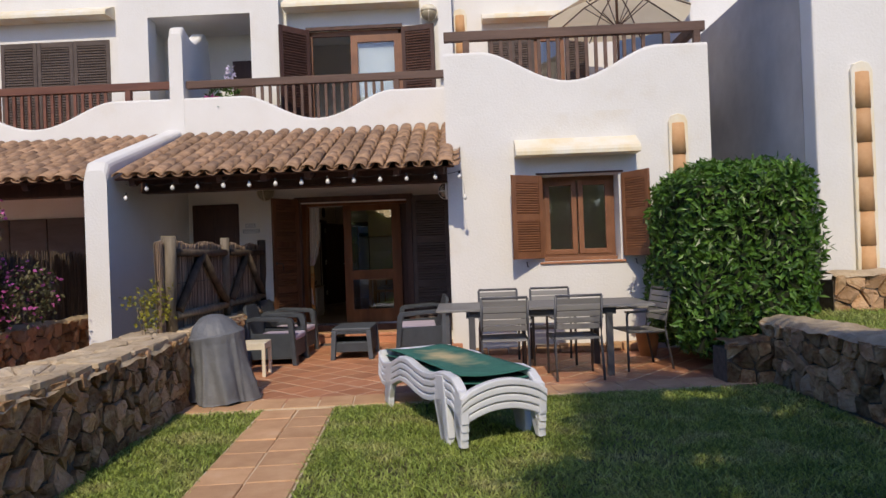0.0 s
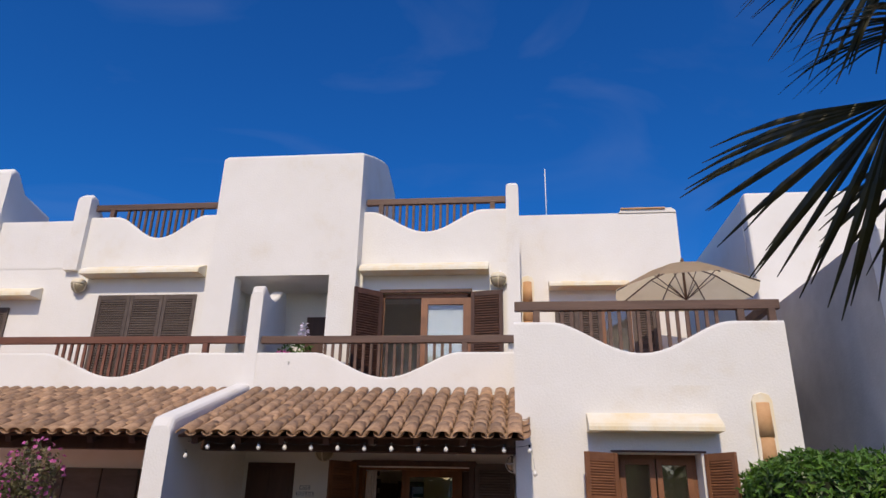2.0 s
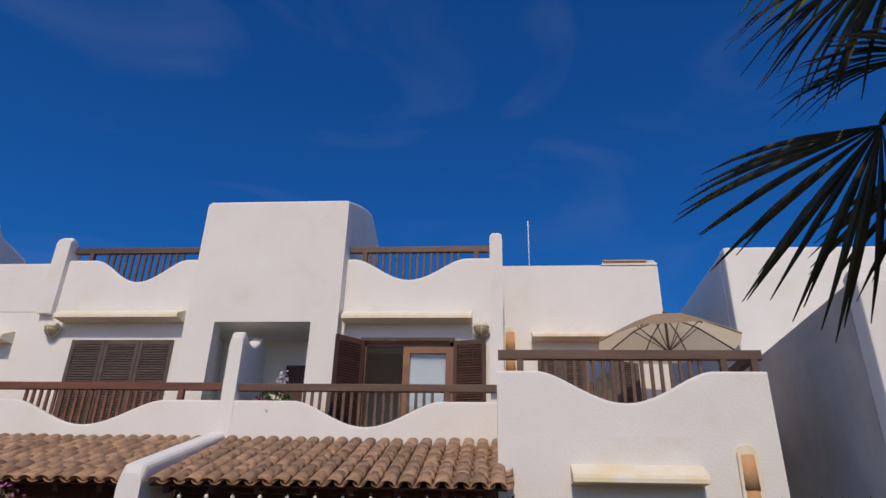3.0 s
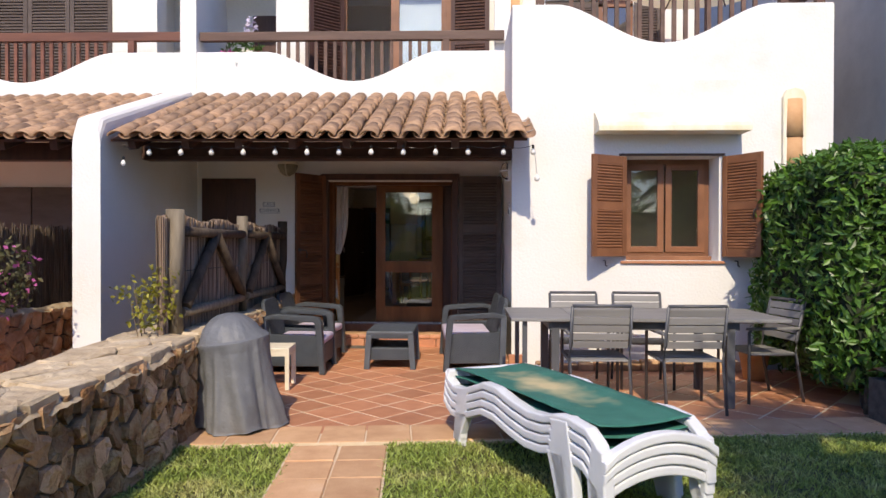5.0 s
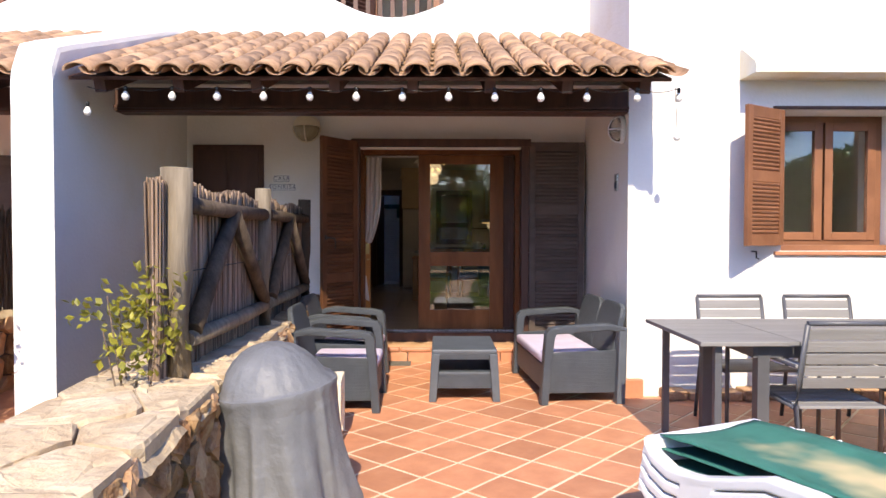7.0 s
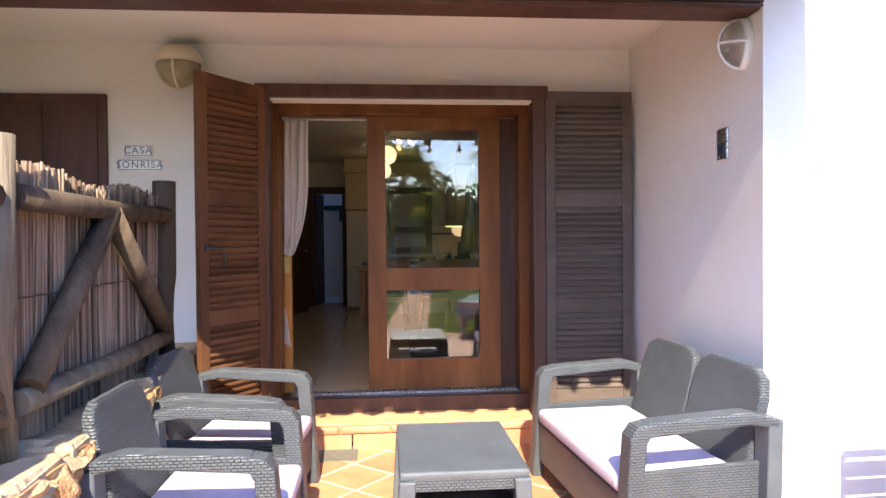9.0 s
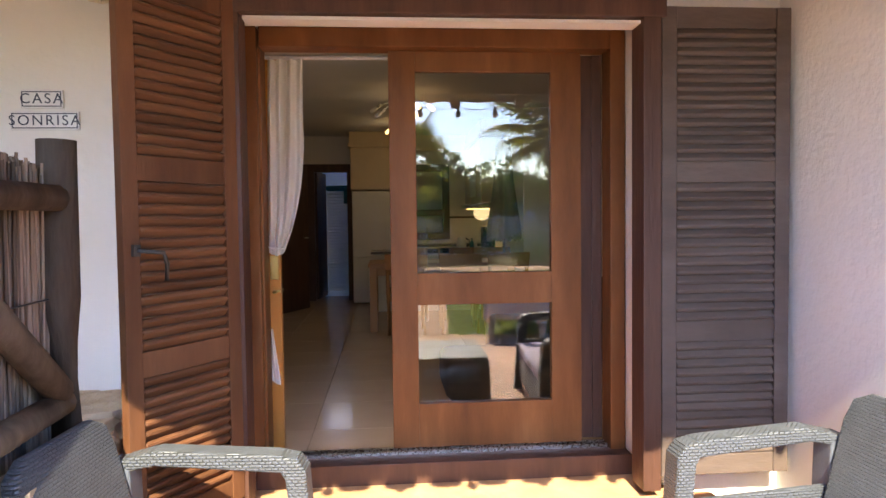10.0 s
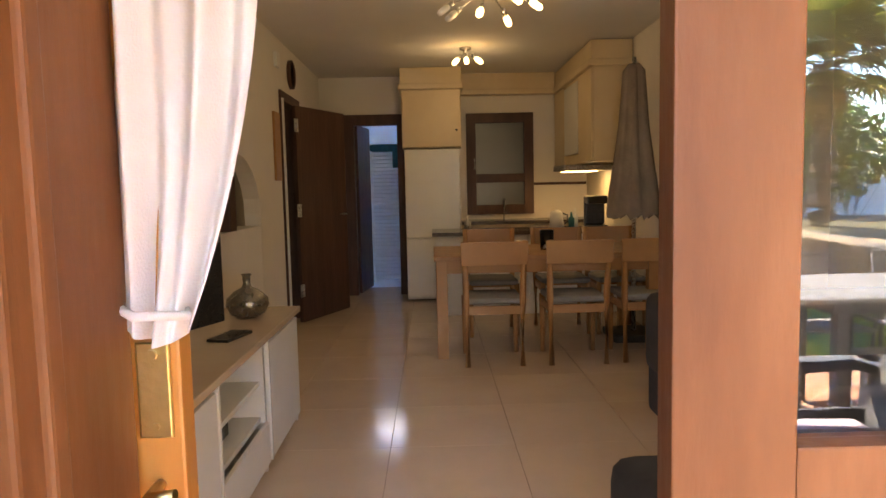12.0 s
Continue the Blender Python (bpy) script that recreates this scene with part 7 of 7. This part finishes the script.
# ---- ceiling lamps ----
def spot_lamp(name, m, arms, reach, label):
    l = thing(name, label, "ceiling lamp", m)
    bm = B(); lathe(bm, [(0.055, 0), (0.055, -0.02), (0.02, -0.03), (0.012, -0.07)], 16); part("canopy", bm, CHROME, l)
    for k, (az, drop, on) in enumerate(arms):
        a = radians(az)
        d = Vector((math.cos(a), math.sin(a), 0))
        e = d * reach + Vector((0, 0, -drop))
        bm = B(); tube(bm, [(0, 0, -0.05), d * reach * 0.5 + Vector((0, 0, -0.04 - drop * 0.3)), e], 0.006, 6); arm = part("arm", bm, CHROME, l)
        w = (d * 0.8 + Vector((0, 0, -0.6))).normalized()
        bm = B(); tube(bm, [e - w * 0.02, e + w * 0.035], 0.017, 10); part("holder", bm, CHROME, arm)
        bm = B(); tube(bm, [e + w * 0.03, e + w * 0.06, e + w * 0.11, e + w * 0.125], [0.016, 0.024, 0.022, 0.010], 10); part("bulb", bm, BULB if on else CERAMIC, arm, "lit glass bulb" if on else "unlit white glass bulb")
    return l


spot_lamp("ceiling_lamp", pose(-1.78, 14.85, 2.70), [(195, 0.13, 0), (215, 0.19, 0), (255, 0.20, 1), (-10, 0.10, 1), (-60, 0.12, 1), (60, 0.12, 1)], 0.24, "chrome ceiling lamp with six arms and glass bulbs")
spot_lamp("ceiling_lamp", pose(-1.83, 16.8, 2.70), [(230, 0.10, 1), (270, 0.10, 1), (-40, 0.09, 1)], 0.09, "small chrome ceiling lamp with three lit bulbs")
for x, y, e in ((-1.78, 14.85, 0.13), (-1.83, 16.8, 0.15), (-0.6, 17.4, 0.07)):
    li = new("lamp_light", bpy.data.lights.new("lamp_light", "POINT"))
    li.data.energy, li.data.color, li.data.shadow_soft_size = e, (1.0, 0.76, 0.48), 0.12
    li.location = (x, y, 2.40 if e > 0.1 else 1.50)

# area lamp added inside the open terrace door, boosting its sky light
dl = new("door_fill", bpy.data.lights.new("door_fill", "AREA"))
dl.data.shape, dl.data.size, dl.data.size_y = "RECTANGLE", 1.4, 1.8
dl.data.energy, dl.data.color = 0.52, (1.0, 0.86, 0.74)
dl.matrix_world = look((-1.75, 11.26, 1.30), (-1.75, 14.0, 1.05))

# polished floor tiles indoors
bm = B(); bx(bm, -0.2992, 0.2992, -0.2992, 0.2992, -0.012, 0.0, 0.0015, seg=1)
ft_me = bpy.data.meshes.new("floor_tile"); bm.to_mesh(ft_me); bm.free(); ft_me.materials.append(FLOORTILE)
for i in range(-1, 8):
    for j in range(13):
        x, y = -3.6 + i * 0.60 + 0.3, 11.14 + j * 0.60 + 0.3
        if x < 1.0:
            shared("floor_tile", ft_me, floor_in, Matrix.Translation((x, y, FL)))

# ---- stone walls, tiles, pavers, grass: pieces last ----
def clip(poly, p, n):
    """Keep the part of a polygon on the side of p away from n."""
    out = []
    for k in range(len(poly)):
        a, b = poly[k], poly[(k + 1) % len(poly)]
        da, db = (a[0] - p[0]) * n[0] + (a[1] - p[1]) * n[1], (b[0] - p[0]) * n[0] + (b[1] - p[1]) * n[1]
        if da <= 0:
            out.append(a)
        if (da < 0) != (db < 0) and da != db:
            t = da / (da - db)
            out.append((a[0] + (b[0] - a[0]) * t, a[1] + (b[1] - a[1]) * t))
    return out


def stone_face(parent, m, length, height, mats, seed, su=0.185, sv=0.15, proud=0.045, gap=0.010, lean=0.22):
    """Irregular stones filling a rectangle in the local x-z plane, facing -y."""
    rnd = random.Random(seed)
    nu, nv = max(1, round(length / su)), max(1, round(height / sv))
    seeds = [((i + 0.5 + 0.5 * (j % 2) - 0.25 + rnd.uniform(-0.42, 0.42)) * length / nu, (j + 0.5 + rnd.uniform(-0.38, 0.38)) * height / nv) for i in range(nu) for j in range(nv)]
    for k, s in enumerate(seeds):
        poly = [(0, 0), (length, 0), (length, height), (0, height)]
        for j, o in enumerate(seeds):
            if j != k and abs(o[0] - s[0]) < 3 * su and abs(o[1] - s[1]) < 3 * sv:
                mid = ((o[0] + s[0]) / 2, (o[1] + s[1]) / 2)
                poly = clip(poly, mid, (o[0] - s[0], o[1] - s[1]))
        if len(poly) < 3:
            continue
        cx, cy = sum(p[0] for p in poly) / len(poly), sum(p[1] for p in poly) / len(poly)
        size = max(0.03, min(math.hypot(p[0] - cx, p[1] - cy) for p in poly))
        # round the corners a little by cutting each one
        pts = []
        for i in range(len(poly)):
            a, b, c = poly[i - 1], poly[i], poly[(i + 1) % len(poly)]
            pts += [(b[0] + (a[0] - b[0]) * 0.12, b[1] + (a[1] - b[1]) * 0.12), (b[0] + (c[0] - b[0]) * 0.12, b[1] + (c[1] - b[1]) * 0.12)]
        bm = B()
        depth = proud * rnd.uniform(0.5, 1.25)
        tilt = (rnd.uniform(-lean, lean), rnd.uniform(-lean, lean))
        rings = []
        for sc, d in ((1 - gap / size, -0.04), (1 - gap / size, 0.55 * depth), (0.90, 0.88 * depth), (0.55, depth)):
            rings.append([bm.verts.new((cx + (x - cx) * sc - cx, -(d + (tilt[0] * (x - cx) + tilt[1] * (y - cy)) * (d > 0) + (rnd.uniform(-0.011, 0.011) if d > 0 else 0)), cy + (y - cy) * sc - cy)) for x, y in pts])
        n = len(pts)
        for a, b in zip(rings, rings[1:]):
            for i in range(n):
                bm.faces.new((a[i], a[(i + 1) % n], b[(i + 1) % n], b[i]))
        bm.faces.new(rings[-1])
        bmesh.ops.recalc_face_normals(bm, faces=bm.faces)
        me = bpy.data.meshes.new("stone")
        bm.to_mesh(me)
        bm.free()
        me.materials.append(rnd.choice(mats))
        shared("stone", me, parent, m @ Matrix.Translation((cx, 0, cy)))


def rough_cap(parent, m, length, width, z, seed, top):
    """Uneven mortared top of a stone wall."""
    nx, ny = int(length / 0.05), int(width / 0.05)
    v, f = [], []
    for i in range(nx + 1):
        for j in range(ny + 1):
            x, y = length * i / nx, -0.05 + (width + 0.07) * j / ny
            e = min(j, ny - j)
            q = Vector((x + seed, y, 0))
            h = 0.028 * noise.noise(q * 3.1) + 0.022 * noise.noise(q * 8) + 0.010 * noise.noise(q * 21)
            y += (0.035 * noise.noise(Vector((x * 4 + seed, j, 5))) if e == 0 else 0)
            v.append((x, y, z + h - (0.05 if e == 0 else 0)))
    for i in range(nx):
        for j in range(ny):
            a = i * (ny + 1) + j
            f.append((a, a + ny + 1, a + ny + 2, a + 1))
    ob = quads("capping", v, f, top, parent)
    ob.matrix_basis = m
    ob.data.shade_smooth()
    return ob


def stone_wall(name, label, x, y, angle, length, thick, height, seed, mats, face_from=0.0, top=CAP, slabs=0.0):
    """A rubble wall along local +x from (x, y); its seen face looks to local -y."""
    m = pose(x, y, 0, 0, 0, angle)
    w = thing(name, label, "stone wall", kind="structure")
    bm = B()
    bx(bm, 0, length, 0.0, thick, -0.15, height - 0.09, m=m)
    part("mortar_core", bm, MORTAR, w)
    stone_face(w, m @ Matrix.Translation((face_from, 0, -0.03)), length - face_from, height + 0.01, mats, seed)
    rough_cap(w, m, length, thick, height + (0.005 if not slabs else -0.022), seed, top)
    if slabs:
        stone_face(w, m @ pose(slabs, -0.03, height - 0.012, -90), length - slabs, thick + 0.05, [top], seed + 20, 0.36, 0.30, 0.018, 0.005, 0.035)
    return w


# wall beside the path: its seen face looks to +x
stone_wall("garden_wall_path", "dry-laid brown stone wall with sandy top beside the path", -2.30, 0.0, 90 + math.degrees(math.atan(0.064)), 10.75, 0.55, 0.69, 1, [STONE, STONE, STONE, STONEWARM], 2.6, CAP, 2.6)
# retaining wall of the raised lawn, face to -x
stone_wall("retaining_wall", "rough brown stone retaining wall of the raised lawn", 3.02, 6.95, -86.1, 9.0, 0.45, 0.60, 2, [STONE, STONE, STONEWARM], 0.0, CAP)
stone_wall("retaining_wall_end", "short stone wall end under the hedge", 2.55, 6.72, 3, 0.55, 0.3, 0.42, 5, [STONE, STONE], 0.0, STONE)
stone_wall("neighbour_wall", "ochre stone wall below the brushwood fence next door", -5.42, 7.0, 90, 3.7, 0.32, 0.66, 3, [STONEWARM, STONEWARM, STONE])
stone_wall("far_bed_wall", "low stone wall before the house next door", 4.05, 7.55, 0, 4.5, 0.3, 1.0, 4, [STONEWARM, STONE])

# diagonal patio tiles
SIDE = 0.311
bm = B(); bx(bm, -SIDE / 2 + 0.009, SIDE / 2 - 0.009, -SIDE / 2 + 0.009, SIDE / 2 - 0.009, -0.012, 0.0, 0.002, seg=1)
tile_me = bpy.data.meshes.new("tile"); bm.to_mesh(tile_me); bm.free(); tile_me.materials.append(TERRA)
tilt0 = math.degrees(math.atan(LEANG))
grid = pose(-1.87, 8.14, 0, 0, 0, 45 + tilt0)


def in_patio(p):
    edge = 6.32 + 0.105 * (p.x + 2.7)
    right = 2.62 + 0.2 * (p.y - 6.7)
    if p.x > RX + 0.1 and p.y > FY + 0.1:
        return False
    return edge < p.y < 10.62 and -2.70 - LEANG * (p.y - 6.6) < p.x < right


rnd = random.Random(8)
for i in range(-24, 26):
    for j in range(-24, 26):
        m = grid @ pose((i + 0.5) * SIDE, (j + 0.5) * SIDE, rnd.uniform(-0.0015, 0.0015), rnd.uniform(-0.25, 0.25), rnd.uniform(-0.25, 0.25))
        if in_patio(m.translation):
            shared("tile", tile_me, patio, m)
# straight border and the path of square pavers
bm = B(); bx(bm, -0.158, 0.158, -0.205, 0.205, -0.03, 0.004, 0.006, seg=1)
edge_me = bpy.data.meshes.new("border_tile"); bm.to_mesh(edge_me); bm.free(); edge_me.materials.append(TERRAPATH)
ang = math.degrees(math.atan(0.105))
for k in range(17):
    s = 0.16 + k * 0.326
    shared("border_tile", edge_me, patio, pose(-2.70 + s * math.cos(radians(ang)), 6.29 + s * math.sin(radians(ang)), 0, rnd.uniform(-0.5, 0.5), rnd.uniform(-0.5, 0.5), ang))
path = thing("garden_path_pavers", "worn terracotta paver path across the lawn", "path", kind="structure")
bm = B(); slab(bm, [(-0.33, 0), (0.33, 0), (0.33, -9.5), (-0.33, -9.5)], -0.12, -0.012, "z")
pb = part("bed", bm, GROUT, path)
pm = pose(-1.545, 6.14, 0, 0, 0, tilt0 + 0.6)
pb.matrix_basis = pm
bm = B(); bx(bm, -0.155, 0.155, -0.158, 0.158, -0.03, 0.0, 0.006, seg=1)
pav_me = bpy.data.meshes.new("paver"); bm.to_mesh(pav_me); bm.free(); pav_me.materials.append(TERRAPATH)
for k in range(28):
    for c in (-1, 1):
        shared("paver", pav_me, path, pm @ pose(c * 0.163 + rnd.uniform(-0.004, 0.004), -0.165 - k * 0.332, rnd.uniform(-0.003, 0.004), rnd.uniform(-0.6, 0.6), rnd.uniform(-0.6, 0.6), rnd.uniform(-0.6, 0.6)))

# lawn grass
def grass(name, label, n, box, keep, h, z, seed):
    rng = np.random.default_rng(seed)
    x = rng.uniform(box[0], box[1], n)
    y = rng.uniform(box[2], box[3], n)
    ok = keep(x, y)
    x, y = x[ok], y[ok]
    n = len(x)
    a = rng.uniform(0, math.tau, n)
    hh = h * rng.uniform(0.45, 1.25, n)
    lean = rng.normal(0, 0.8, (n, 2)) * hh[:, None]
    w = rng.uniform(0.003, 0.0075, n)
    base = np.stack([x, y, np.full(n, z)], 1)
    side = np.stack([np.cos(a) * w, np.sin(a) * w, np.zeros(n)], 1)
    mid = base + np.stack([lean[:, 0] * 0.35, lean[:, 1] * 0.35, hh * 0.6], 1)
    tip = base + np.stack([lean[:, 0], lean[:, 1], hh], 1)
    v = np.stack([base - side, base + side, mid + side * 0.8, mid - side * 0.8, tip], 1).reshape(-1, 3)
    i = np.arange(n) * 5
    f = [q for k in i.tolist() for q in ((k, k + 1, k + 2, k + 3), (k + 3, k + 2, k + 4))]
    ob = quads(name, v.tolist(), f, GRASS)
    return tagged(ob, label, "grass", kind="stuff")


def lawn_keep(x, y):
    edge = 6.06 + 0.105 * (x + 2.7)
    px = (-1.545 - (y - 6.14) * math.tan(radians(tilt0 + 0.6)))
    wall = -2.32 - LEANG * y
    patch = np.array([noise.noise((a * 1.3, b * 1.3, 2)) for a, b in zip(x.tolist(), y.tolist())])
    rngp = np.random.default_rng(9).random(len(x))
    return (y < edge + rngp * 0.06) & ((x < px - 0.33 + rngp * 0.05) | (x > px + 0.33 - rngp * 0.05)) & (x > wall + 0.03) & (x < 3.0) & (rngp < 0.75 + 0.5 * patch)


grass("lawn_grass", "green mown lawn with sunlit and shaded patches", 125000, (-2.8, 3.05, 3.2, 6.75), lawn_keep, 0.040, -0.03, 1)
grass("lawn_grass_behind", "green mown lawn farther from the house", 26000, (-2.6, 3.05, -4.0, 3.2), lawn_keep, 0.055, -0.03, 2)
grass("raised_grass", "grass on the raised bed behind the retaining wall", 16000, (3.5, 6.5, 4.5, 7.5), lambda x, y: x > 0, 0.06, 0.56, 3)
